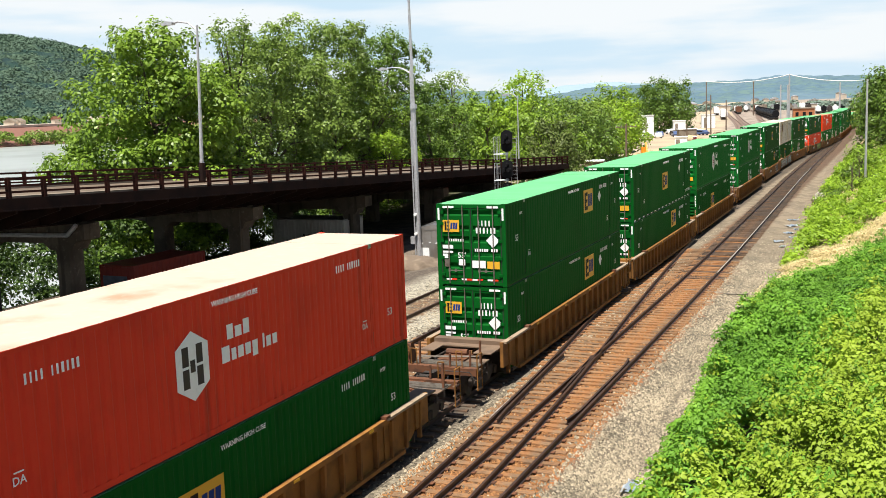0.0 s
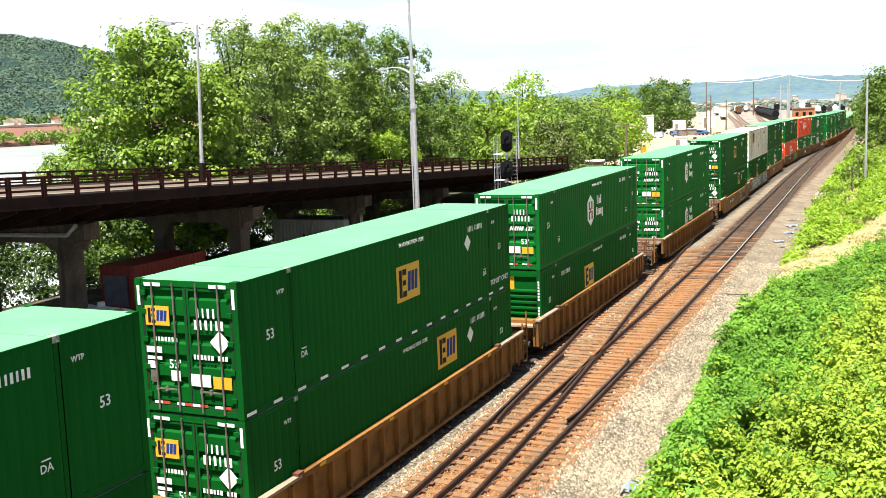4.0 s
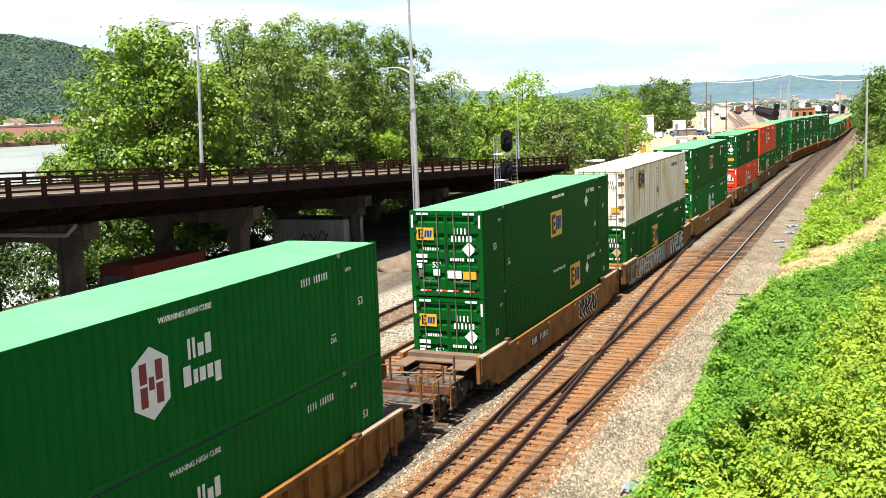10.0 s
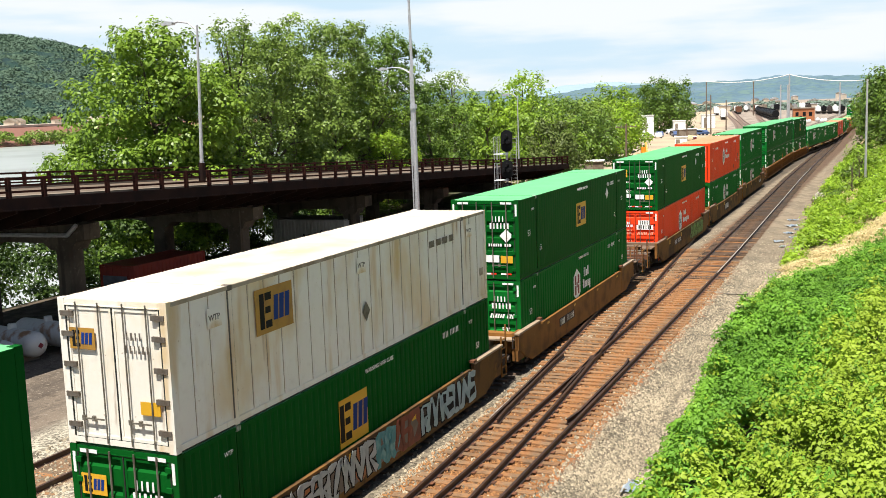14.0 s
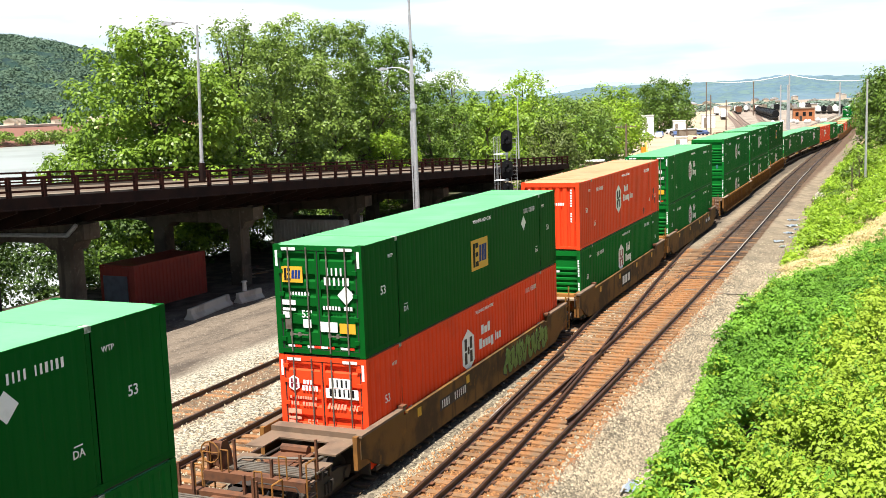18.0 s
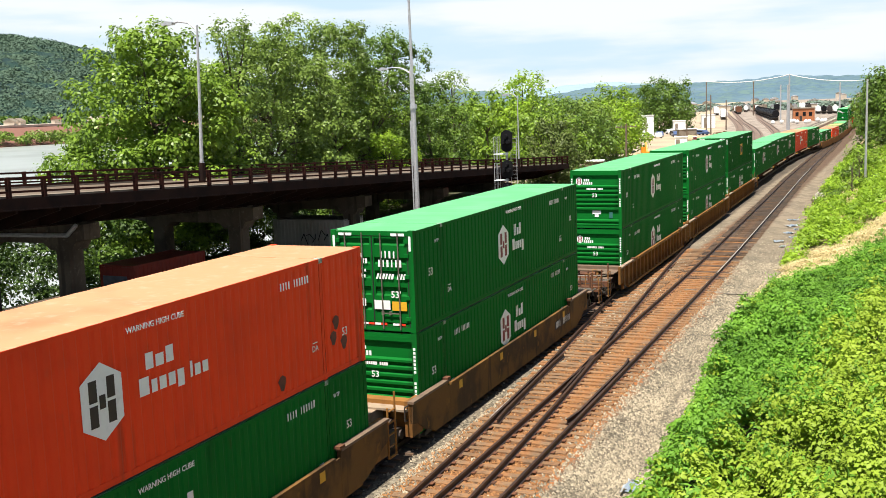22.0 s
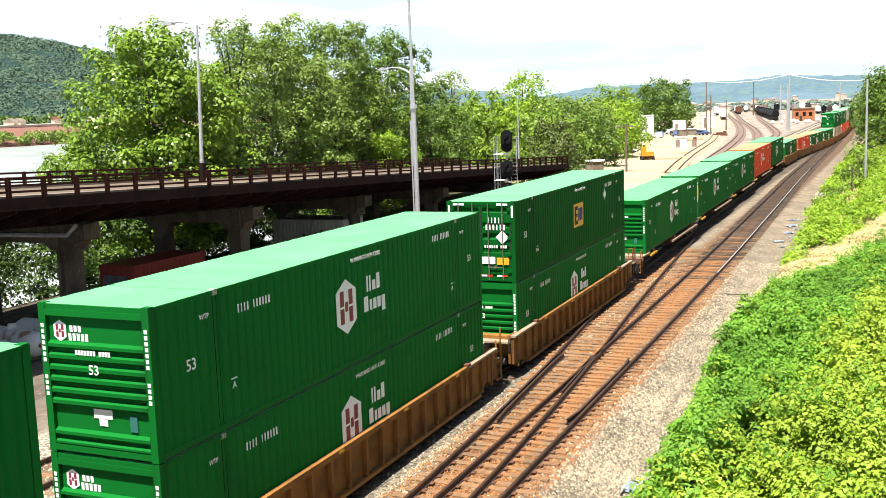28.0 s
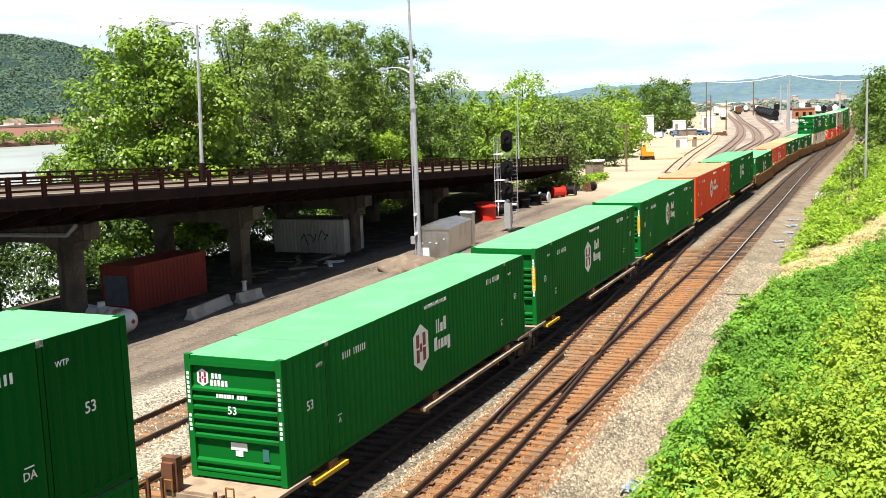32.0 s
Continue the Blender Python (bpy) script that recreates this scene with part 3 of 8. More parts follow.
def hex_logo(c, m, s, bar_mat):
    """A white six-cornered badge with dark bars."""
    lg = mark(c, "badge", ("hex", s), lambda: poly_plate([(x * s, y * s) for x, y in HEX]), MARK, m, "white six-cornered badge")
    k = lambda: boxes(*[tuple(v * s for v in b[:4]) + (0.0, 0.007) for b in ((-0.34, -0.13, -0.44, -0.03), (-0.34, -0.13, 0.03, 0.44), (0.13, 0.34, -0.44, -0.03), (0.13, 0.34, 0.03, 0.44), (-0.08, 0.08, -0.13, 0.13))])
    part("badge_glyph", cached(("badge_glyph", s, bar_mat.name), lambda: to_mesh("badge_glyph", k(), bar_mat)), None, lg)


def side_logo(c, kind, y, z, yellow, tall):
    if kind in ("hub", "hubinc"):
        hex_logo(c, on_side(y, z), 0.92, MAROON if kind == "hub" else STEEL_DARK)
        if kind == "hub":
            ws = lambda: boxes(*[(a * 0.8, b * 0.8, z0 * 0.8, z1 * 0.8, -0.002, 0.004) for a, b, z0, z1 in ((-0.40, -0.30, 0.1, 0.6), (-0.22, -0.12, 0.1, 0.6), (-0.02, 0.2, 0.1, 0.42), (0.28, 0.5, 0.1, 0.6), (-0.62, -0.34, -0.52, -0.04), (-0.24, -0.08, -0.52, -0.18), (0.0, 0.22, -0.52, -0.18), (0.3, 0.52, -0.52, -0.18), (0.6, 0.84, -0.68, -0.18))])
            mark(c, "logo_lettering", "hub", ws, MARK, on_side(y + 1.4, 1.62), "rows of white bars")
        else:
            ws = lambda: boxes(*[(a * 0.86, b * 0.86, z0 * 0.86, z1 * 0.86, -0.002, 0.004) for a, b, z0, z1 in ((-0.42, -0.18, 0.1, 0.45), (-0.1, 0.16, 0.1, 0.36), (0.24, 0.48, 0.1, 0.46), (-0.66, -0.36, -0.42, -0.04), (-0.28, -0.1, -0.42, -0.14), (-0.02, 0.2, -0.42, -0.14), (0.28, 0.5, -0.42, -0.14), (0.58, 0.8, -0.52, -0.14), (1.02, 1.1, -0.42, -0.06), (1.18, 1.38, -0.42, -0.16), (1.46, 1.66, -0.42, -0.16))])
            mark(c, "logo_lettering", "inc", ws, MARK, on_side(y + 1.5, 1.72), "rows of white bars")
    if kind == "emp":
        panel = mark(c, "logo_panel", ("emp", tall), lambda: plate(1.45, 0.98 * tall), yellow, on_side(y, z), "yellow rectangular panel with dark and blue bars")
        emp_bars(panel, tall)


def emp_bars(panel, s):
    e = lambda: boxes(*[tuple(v * s for v in b) + (0.0, 0.008) for b in ((-0.57, -0.40, -0.38, 0.38), (-0.36, -0.12, -0.38, -0.22), (-0.36, -0.16, -0.06, 0.08), (-0.36, -0.12, 0.22, 0.38))])

    def b():
        bm = bmesh.new()
        for x in (-0.06, 0.16, 0.38):
            prism(bm, [((x + a) * s, z * s) for a, z in ((0, -0.26), (0.17, -0.26), (0.23, 0.28), (0.05, 0.28))], "z", 0.0, 0.008)
        return bm
    tagged(part("dark_glyph_set", cached(("eb", s), lambda: to_mesh("dark_glyph_set", e(), BLACK)), None, panel), kind="stuff")
    tagged(part("blue_glyph_set", cached(("bb", s), lambda: to_mesh("blue_glyph_set", b(), BLUE)), None, panel), kind="stuff")


# ---- the train: 8.9 m/s towards the eye ----
TRAIN_X, SIDE = -13.405, 1.2955
CL, CH = 16.154, 2.896
STACK_Z = 0.205


def along(y_ref, t):
    """Where on the track something is that passes y_ref at 16 s."""
    return y_ref - 8.8965 * (t - 16) - 0.00575 * (t - 16) ** 2


TIMES = list(range(33))
MOVERS, WHEELS = [], []
POSTS = (1.98, CL - 1.98)


def corrugated(y0, y1, x_out, x_in, z0, z1, pitch):
    """A folded sheet along y, from z0 to z1."""
    bm = bmesh.new()
    n = max(2, round((y1 - y0) / pitch))
    p = (y1 - y0) / n
    pts = [(x_in, y0)]
    for i in range(n):
        a = y0 + i * p
        pts += [(x_in, a + 0.18 * p), (x_out, a + 0.34 * p), (x_out, a + 0.82 * p), (x_in, a + 0.98 * p)]
    pts.append((x_in, y1))
    lo, hi = [bm.verts.new((x, y, z0)) for x, y in pts], [bm.verts.new((x, y, z1)) for x, y in pts]
    for i in range(len(pts) - 1):
        bm.faces.new((lo[i], lo[i + 1], hi[i + 1], hi[i]))
    return bm


def battened(y0, y1, x_in, x_out, z0, z1, pitch):
    """A flat sheet along y with narrow upright battens."""
    bm = bmesh.new()
    n = max(2, round((y1 - y0) / pitch))
    p = (y1 - y0) / n
    pts = [(x_in, y0)]
    for i in range(1, n):
        a = y0 + i * p
        pts += [(x_in, a - 0.04), (x_out, a - 0.026), (x_out, a + 0.026), (x_in, a + 0.04)]
    pts.append((x_in, y1))
    lo, hi = [bm.verts.new((x, y, z0)) for x, y in pts], [bm.verts.new((x, y, z1)) for x, y in pts]
    for i in range(len(pts) - 1):
        bm.faces.new((lo[i], lo[i + 1], hi[i + 1], hi[i]))
    return bm


def ribbed_end(pitches, z0, z1, w, y_out, y_in):
    """A pressed end panel whose folds run across: the outline in (y, z), extruded over x."""
    bm = bmesh.new()
    pts = [(y_in, z0)]
    for a, b in pitches:
        pts += [(y_in, a - 0.03), (y_out, a + 0.02), (y_out, b - 0.02), (y_in, b + 0.03)]
    pts.append((y_in, z1))
    l, r = [bm.verts.new((-w, y, z)) for y, z in pts], [bm.verts.new((w, y, z)) for y, z in pts]
    for i in range(len(pts) - 1):
        bm.faces.new((l[i], r[i], r[i + 1], l[i + 1]))
    return bm


def container(spec, y_ref, z):
    kind, front, logo, label, more = spec
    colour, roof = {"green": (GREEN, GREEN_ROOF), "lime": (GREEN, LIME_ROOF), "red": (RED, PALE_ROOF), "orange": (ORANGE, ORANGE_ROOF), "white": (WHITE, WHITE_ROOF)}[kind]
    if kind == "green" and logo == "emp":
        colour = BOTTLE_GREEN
    steel = kind != "white"
    c = thing("shipping_container", label, "shipping container", "containers on the train")

    def p(name, key, make, material=None, label="", parent=c):
        material = material or colour
        o = part(name, cached((name, key, material.name), lambda: to_mesh(name, make(), material)), None, parent, label)
        return o

    # walls: folded sheet between posts
    fold = 0.005 if "flush" in more else 0.010 if "shallow" in more else 0.019
    for s in (1, -1):
        segs = ((0.14, POSTS[0] - 0.07), (POSTS[0] + 0.07, POSTS[1] - 0.07), (POSTS[1] + 0.07, CL - 0.14))
        for i, (a, b) in enumerate(segs):
            if steel:
                p("side_wall", (s, i, fold), lambda: corrugated(a, b, s * (SIDE - 0.004), s * (SIDE - 0.004 - fold), 0.15, CH - 0.10, 0.285))
            else:
                p("side_wall", (s, i, "w"), lambda: battened(a, b, s * (SIDE - 0.026), s * (SIDE - 0.002), 0.15, CH - 0.1, 0.61))
                tagged(p("seam_grime", (s, i, "w"), lambda: boxes(*[(min(s * (SIDE - 0.027), s * (SIDE - 0.02)), max(s * (SIDE - 0.027), s * (SIDE - 0.02)), q - 0.056, q - 0.036, 0.16, CH - 0.11) for q in [a + k * (b - a) / round((b - a) / 0.61) for k in range(1, round((b - a) / 0.61))]]), SEAM), kind="stuff")
        p("bottom_rail", s, lambda: boxes((min(s * (SIDE - 0.1), s * SIDE), max(s * (SIDE - 0.1), s * SIDE), 0.13, CL - 0.13, 0.03, 0.15)))
        # A black filler paints the shade in the gap under the container.
        p("rail_shoe", s, lambda: boxes((min(s * (SIDE - 0.1), s * (SIDE - 0.03)), max(s * (SIDE - 0.1), s * (SIDE - 0.03)), 0.16, CL - 0.16, -0.012, 0.05)), GASKET_AND_GAP, "black filler standing for the shade between stacked containers")
        p("top_rail", s, lambda: boxes((min(s * (SIDE - 0.09), s * SIDE), max(s * (SIDE - 0.09), s * SIDE), 0.13, CL - 0.13, CH - 0.10, CH - 0.018)), None if steel else SEAM)
        for i, y in enumerate(POSTS):
            out = SIDE - (0.02 if steel else 0.003)
            p("side_post", (s, i, steel), lambda: boxes((min(s * (SIDE - 0.09), s * out), max(s * (SIDE - 0.09), s * out), y - 0.05, y + 0.05, 0.0, CH - 0.012)))
            if not steel:
                p("post_seam", (s, i), lambda: boxes((min(s * (SIDE - 0.09), s * (SIDE - 0.014)), max(s * (SIDE - 0.09), s * (SIDE - 0.014)), y - 0.085, y - 0.05, 0.15, CH - 0.1), (min(s * (SIDE - 0.09), s * (SIDE - 0.014)), max(s * (SIDE - 0.09), s * (SIDE - 0.014)), y + 0.05, y + 0.07, 0.15, CH - 0.1)), HINGE, "dark seam beside the post")
            if s == 1:
                for zz in (0.0, CH - 0.12):
                    p("corner_casting", (s, i, zz), lambda: boxes((SIDE - 0.15, SIDE + 0.004, y - 0.075, y + 0.075, zz, zz + 0.112), ), (CASTING if steel else HINGE) if zz else colour, "pale scuffed lifting casting" if zz and steel else "")
        for i, y in enumerate((0.0, CL - 0.16)):
            p("corner_post", (s, i), lambda: boxes((min(s * (SIDE - 0.16), s * SIDE), max(s * (SIDE - 0.16), s * SIDE), y, y + 0.16, 0.0, CH)))
    def roof_sheet():
        b2 = corrugated(0.03, CL - 0.03, CH - 0.011, CH - 0.014, -SIDE + 0.006, SIDE - 0.006, 0.62)
        bmesh.ops.transform(b2, matrix=Matrix(((0, 0, 1, 0), (0, 1, 0, 0), (1, 0, 0, 0), (0, 0, 0, 1))), verts=b2.verts)
        return b2
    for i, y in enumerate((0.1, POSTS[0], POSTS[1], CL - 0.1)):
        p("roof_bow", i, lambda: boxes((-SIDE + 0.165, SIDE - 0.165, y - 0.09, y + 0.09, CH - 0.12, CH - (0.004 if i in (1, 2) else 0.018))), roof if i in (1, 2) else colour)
    p("roof", "r", roof_sheet, roof, "roof sheet in a separate roof colour")
    p("floor", "f", lambda: boxes((-SIDE + 0.1, SIDE - 0.1, 0.16, CL - 0.16, 0.06, 0.15)), STEEL_DARK)
    p("end_sill", 0, lambda: boxes((-SIDE + 0.16, SIDE - 0.16, 0.0, 0.12, 0.035, 0.15)))
    p("end_panel", "rear", lambda: ribbed_end([(0.3 + 0.32 * i, 0.5 + 0.32 * i) for i in range(7)], 0.0, CH - 0.11, SIDE - 0.16, CL - 0.03, CL - 0.08))

    # the end that faces the eye
    if front == "door":
        folds = ((0.26, 0.62), (0.80, 1.06), (1.28, 1.54), (1.74, 1.96), (2.12, 2.5))
        for s in (-1, 1):
            w = 0.545
            d = p("door", ("leaf", steel), (lambda: ribbed_end(folds, 0.16, CH - 0.15, w, 0.02, 0.075)) if steel else (lambda: boxes((-w, w, 0.03, 0.06, 0.16, CH - 0.15))))
            d.matrix_basis = pose(s * 0.565, 0, 0)
            p("door_frame", "df", lambda: boxes((-w, -w + 0.05, 0.012, 0.05, 0.16, CH - 0.15), (w - 0.05, w, 0.012, 0.05, 0.16, CH - 0.15), (-w, w, 0.014, 0.05, CH - 0.22, CH - 0.15), (-w, w, 0.014, 0.05, 0.16, 0.22)), parent=d)
            for x in (-0.27, 0.27):
                r = p("lock_rod", ("rod", steel), lambda: tubes(((0, -0.03, 0.08), (0, -0.03, CH - 0.06), 0.021 if steel else 0.017, 0.021 if steel else 0.017, 6)), ROD, parent=d)
                r.matrix_basis = pose(x, 0, 0)
                h = p("lock_handle", "h", lambda: boxes((-0.02, 0.26, -0.045, -0.025, 0.55, 0.58), (-0.035, 0.035, -0.05, 0.0, 0.52, 0.62)), ROD, parent=d)
                h.matrix_basis = pose(x - 0.3 * (x > 0), 0, -0.02)
            for zz in (0.4, 1.0, 1.6, 2.2, 2.6) if y_ref < 300 else ():
                g = p("hinge", (s, steel), lambda: boxes((s * 0.52 - (0.07 if steel else 0.15), s * 0.52 + (0.07 if steel else 0.15), -0.03, 0.03, -0.05, 0.05)), colour if steel else HINGE, parent=d)
                g.matrix_basis = pose(0, 0, zz)
            if not steel:
                continue
            mark(c, "reflector_strip", "top", lambda: plate(0.42, 0.075), MARK, on_front(s * 0.83, CH - 0.11))
            mark(c, "reflector_strip", "side", lambda: plate(0.07, 0.42), MARK, on_front(s * 1.20, CH - 0.36))
            for x in (0.2, 0.78) if y_ref < 300 else ():
                for dx, m2 in ((-0.1, MARK), (0.1, RED)):
                    mark(c, "reflector_strip", ("low", dx), lambda: plate(0.2, 0.06), m2, on_front(s * x + dx * 0.99, 0.225, 0.008))
        tagged(p("door_gasket", "g", lambda: boxes(*[(x - 0.014, x + 0.014, 0.004, 0.04, 0.15, CH - 0.14) for x in (-1.117, 0.0, 1.117)], (-1.11, 1.11, 0.005, 0.04, 0.142, 0.16), (-1.11, 1.11, 0.005, 0.04, CH - 0.152, CH - 0.138)), GASKET_AND_GAP), kind="stuff")
        p("header", "h", lambda: boxes((-SIDE + 0.16, SIDE - 0.16, 0.0, 0.1, CH - 0.14, CH - 0.12 + 0.0)))
        if logo == "emp":
            pl = mark(c, "logo_panel", ("small", steel), lambda: plate(0.62, 0.42), YELLOW if steel else YELLOW_OLD, on_front(-0.74, 2.12, -0.012), "small yellow panel")
            emp_bars(pl, 0.42)
            if "white" != kind:
                mark(c, "placard", ("dia", "mid_logo" in more), lambda: poly_plate([(0.25, 0), (0, 0.25), (-0.25, 0), (0, -0.25)]), TAN if "mid_logo" in more else MARK, on_front(0.82, 1.62, -0.014), "tan diamond placard" if "mid_logo" in more else "white diamond placard")
        else:
            hex_logo(c, on_front(-0.86, 2.14, -0.012), 0.29, MAROON)
            mark(c, "logo_lettering", "door", lambda: boxes(*[(-0.24 + 0.1 * i, -0.17 + 0.1 * i, -0.14, 0.0, 0, 0.004) for i in range(5)], *[(-0.2 + 0.1 * i, -0.13 + 0.1 * i, 0.03, 0.15, 0, 0.004) for i in range(3)]), MARK, on_front(-0.38, 2.1, -0.012))
        ser = MARK if steel else HINGE
        ink = CORAL if kind == "orange" else MARK
        if kind == "orange":
            ser = BLACK
            mark(c, "notice", "s1", lambda: plate(0.62, 0.26, 0.002), MARK, on_front(0.5, 2.22, -0.010), "white patch behind the serial")
            mark(c, "notice", "s2", lambda: plate(0.96, 0.26, 0.002), MARK, on_front(0.56, 1.95, -0.010))

        mark(c, "serial_marking", ("d1", steel), lambda: bars(4, 0.2 if steel else 0.15), ser, on_front(0.5, 2.22, -0.012), "row of bars for the serial")
        mark(c, "serial_marking", ("d2", steel), lambda: bars(6, 0.2 if steel else 0.15), ser, on_front(0.56, 1.97, -0.012))
        if steel:
            words_on(c, "53'", 0.27, on_front(0.72 if logo == "hub" else -0.36, 1.08, -0.012), ink)
            mark(c, "notice", "n1", lambda: plate(0.5, 0.26), ink, on_front(0.28, 0.78, -0.012), "white notice plate")
            mark(c, "notice", "n2", lambda: plate(0.46, 0.26), YELLOW, on_front(0.82, 0.76, -0.012), "yellow warning plate")
            mark(c, "notice", "n3", lambda: plate(0.24, 0.22), ink, on_front(-0.36, 0.84, -0.012))
            # two rows of small print, a band of slanted print, and plates that have lost their writing
            def print_row(n, h, w, slant=0.0):
                bm = bmesh.new()
                rr = random.Random(n)
                for i in range(n):
                    if rr.random() < 0.86:
                        x, q = (i - (n - 1) / 2) * w, w * (0.26 + 0.14 * rr.random())
                        prism(bm, [(x - q, -h / 2), (x + q, -h / 2), (x + q + slant, h / 2), (x - q + slant, h / 2)], "z", -0.002, 0.004)
                return bm
            for x, zz, n, h, w, sl in ((-0.6, 1.76, 11, 0.075, 0.075, 0.0), (-0.6, 1.60, 9, 0.10, 0.088, 0.0), (0.56, 1.60, 10, 0.155, 0.093, 0.05)):
                if logo != "emp":
                    mark(c, "notice_marking", ("row", n), lambda: print_row(n, h, w, sl), ink, on_front(x, zz, -0.012))
            if logo == "emp":
                mark(c, "notice_marking", ("row", "e"), lambda: print_row(7, 0.09, 0.088), ink, on_front(-0.56, 1.62, -0.012))
                mark(c, "notice_marking", ("row", "e2"), lambda: print_row(10, 0.10, 0.088), ink, on_front(0.56, 1.28, -0.012))
            mark(c, "notice", "n4", lambda: plate(0.40, 0.13), ink, on_front(-0.88, 1.38, -0.012), "pale scuffed notice strip")
            mark(c, "notice", "n5", lambda: plate(0.38, 0.07), ink, on_front(-0.88, 1.2, -0.012))
            mark(c, "notice", "n6", lambda: plate(0.19, 0.16), ink, on_front(-0.98, 1.05, -0.012))
            mark(c, "notice", "n7", lambda: plate(0.16, 0.26), HINGE, on_front(-0.94, 0.8, -0.012), "dull metal data plate")
        else:
            mark(c, "notice", "n2", lambda: plate(0.3, 0.36), YELLOW, on_front(0.78, 0.85, -0.012), "yellow warning plate")
    elif front == "rib":
        folds = [(0.16, 0.24), (0.34, 0.44), (0.94, 1.05), (1.16, 1.27), (1.38, 1.49), (1.60, 1.71), (1.82, 1.93), (2.04, 2.14)]
        p("end_panel", "rib", lambda: ribbed_end(folds, 0.1, CH - 0.14, SIDE - 0.17, 0.0, 0.08))
        p("end_header", "rib", lambda: boxes((-SIDE + 0.16, SIDE - 0.16, 0.0, 0.09, CH - 0.24, CH - 0.12)))
        if logo == "emp":
            pl = mark(c, "logo_panel", "end", lambda: plate(1.15, 0.56), YELLOW, on_front(-0.36, 2.38, 0.07), "yellow panel with dark and blue bars")
            emp_bars(pl, 0.5)
            mark(c, "placard", "dia", lambda: poly_plate([(0.27, 0), (0, 0.27), (-0.27, 0), (0, -0.27)]), MARK, on_front(-0.8, 1.84, -0.012), "white diamond placard")
        else:
            hex_logo(c, on_front(-0.86, 2.36, 0.072), 0.28, MAROON)
            mark(c, "logo_lettering", "end", lambda: boxes(*[(-0.24 + 0.1 * i, -0.17 + 0.1 * i, -0.14, 0.0, 0, 0.004) for i in range(5)], *[(-0.2 + 0.1 * i, -0.13 + 0.1 * i, 0.03, 0.15, 0, 0.004) for i in range(3)]), MARK, on_front(-0.42, 2.32, 0.072))
            mark(c, "notice_marking", "hc", lambda: boxes(*[(-0.42 + i * 0.07, -0.365 + i * 0.07, -0.045, 0.045, -0.002, 0.004) for i in range(12) if i not in (7,)]), MARK, on_front(-0.04, 1.98, -0.004))
        words_on(c, "53", 0.26, on_front(-0.05, 1.655, -0.006))
        mark(c, "notice", "e1", lambda: boxes((-0.22, 0.22, -0.02, 0.16, -0.002, 0.004), (-0.1, 0.1, -0.16, -0.03, -0.002, 0.004)), MARK, on_front(0.02, 0.74, 0.07), "white notice plate")
        mark(c, "vent_plate", "e2", lambda: plate(0.17, 0.3, 0.02), TEAL, on_front(0.74, 0.68, 0.075), "small teal cover plate")
        for s in (-1, 1):
            mark(c, "serial_marking", ("post",), lambda: boxes(*[(-0.035, 0.035, 0.11 * i, 0.11 * i + 0.075, -0.002, 0.004) for i in range(13) if i not in (4, 5)]), MARK, on_front(s * 1.215, 1.1, -0.004))
    else:  # upright folds
        bm_key = "corr"

        def upright():
            b = corrugated(-SIDE + 0.2, SIDE - 0.2, 0.02, 0.075, 0.15, CH - 0.16, 0.3)
            bmesh.ops.transform(b, matrix=Matrix(((0, 1, 0, 0), (1, 0, 0, 0), (0, 0, 1, 0), (0, 0, 0, 1))), verts=b.verts)
            return b
        p("end_panel", bm_key, upright)
        p("end_header", "corr", lambda: boxes((-SIDE + 0.16, SIDE - 0.16, 0.0, 0.1, CH - 0.2, CH - 0.12)))
        hex_logo(c, on_front(-0.55, 2.1, 0.014), 0.4, STEEL_DARK)
        mark(c, "logo_lettering", "corr", lambda: boxes(*[(-0.4 + 0.1 * i, -0.33 + 0.1 * i, -0.14, -0.02, 0, 0.004) for i in range(9)], *[(-0.3 + 0.1 * i, -0.23 + 0.1 * i, 0.03, 0.15, 0, 0.004) for i in range(3)]), MARK, on_front(0.15, 2.05, 0.014))
        words_on(c, "53", 0.28, on_front(-0.12, 1.35, 0.012))
        mark(c, "notice", "c1", lambda: plate(0.42, 0.22), MARK, on_front(-0.08, 0.72, 0.012), "white notice plate")
        for s in (-1, 1):
            mark(c, "serial_marking", ("post",), lambda: boxes(*[(-0.035, 0.035, 0.11 * i, 0.11 * i + 0.075, -0.002, 0.004) for i in range(13) if i not in (4, 5)]), MARK, on_front(s * 0.93, 1.2, 0.01))

    # marks on the side
    spot = {"hub": (7.2, 1.53), "hubinc": (6.8, 1.55), "emp": (8.0, 1.55)}[logo]
    spot = (10.5, 2.0) if "far_logo" in more else (3.55, 2.12) if kind == "white" else (6.8, 1.62) if "mid_logo" in more else spot
    side_logo(c, logo, *spot, YELLOW if steel else YELLOW_OLD, 1.22 if "mid_logo" in more and front == "door" else 1.0)
    dark = MARK if steel else HINGE
    if kind == "white":
        for y, zz in ((1.42, 2.34), (CL - 1.45, 2.40), (7.55, 2.42)):
            mark(c, "notice", "w1", lambda: plate(0.46, 0.40, 0.002), WHITE, on_side(y, zz, SIDE), "pale stencilled patch")
            words_on(c, "WTP", 0.17, on_side(y, zz), dark)
        for i, y in enumerate((11.85, 12.35, 12.8, 13.3)):
            mark(c, "serial_marking", ("w", i % 2), lambda: plate(0.3 if i % 2 else 0.36, 0.19), dark, on_side(y, 2.36))
        mark(c, "placard", "w", lambda: poly_plate([(0.2, 0), (0, 0.26), (-0.2, 0), (0, -0.26)]), HINGE, on_side(7.7, 1.22), "grey diamond placard")
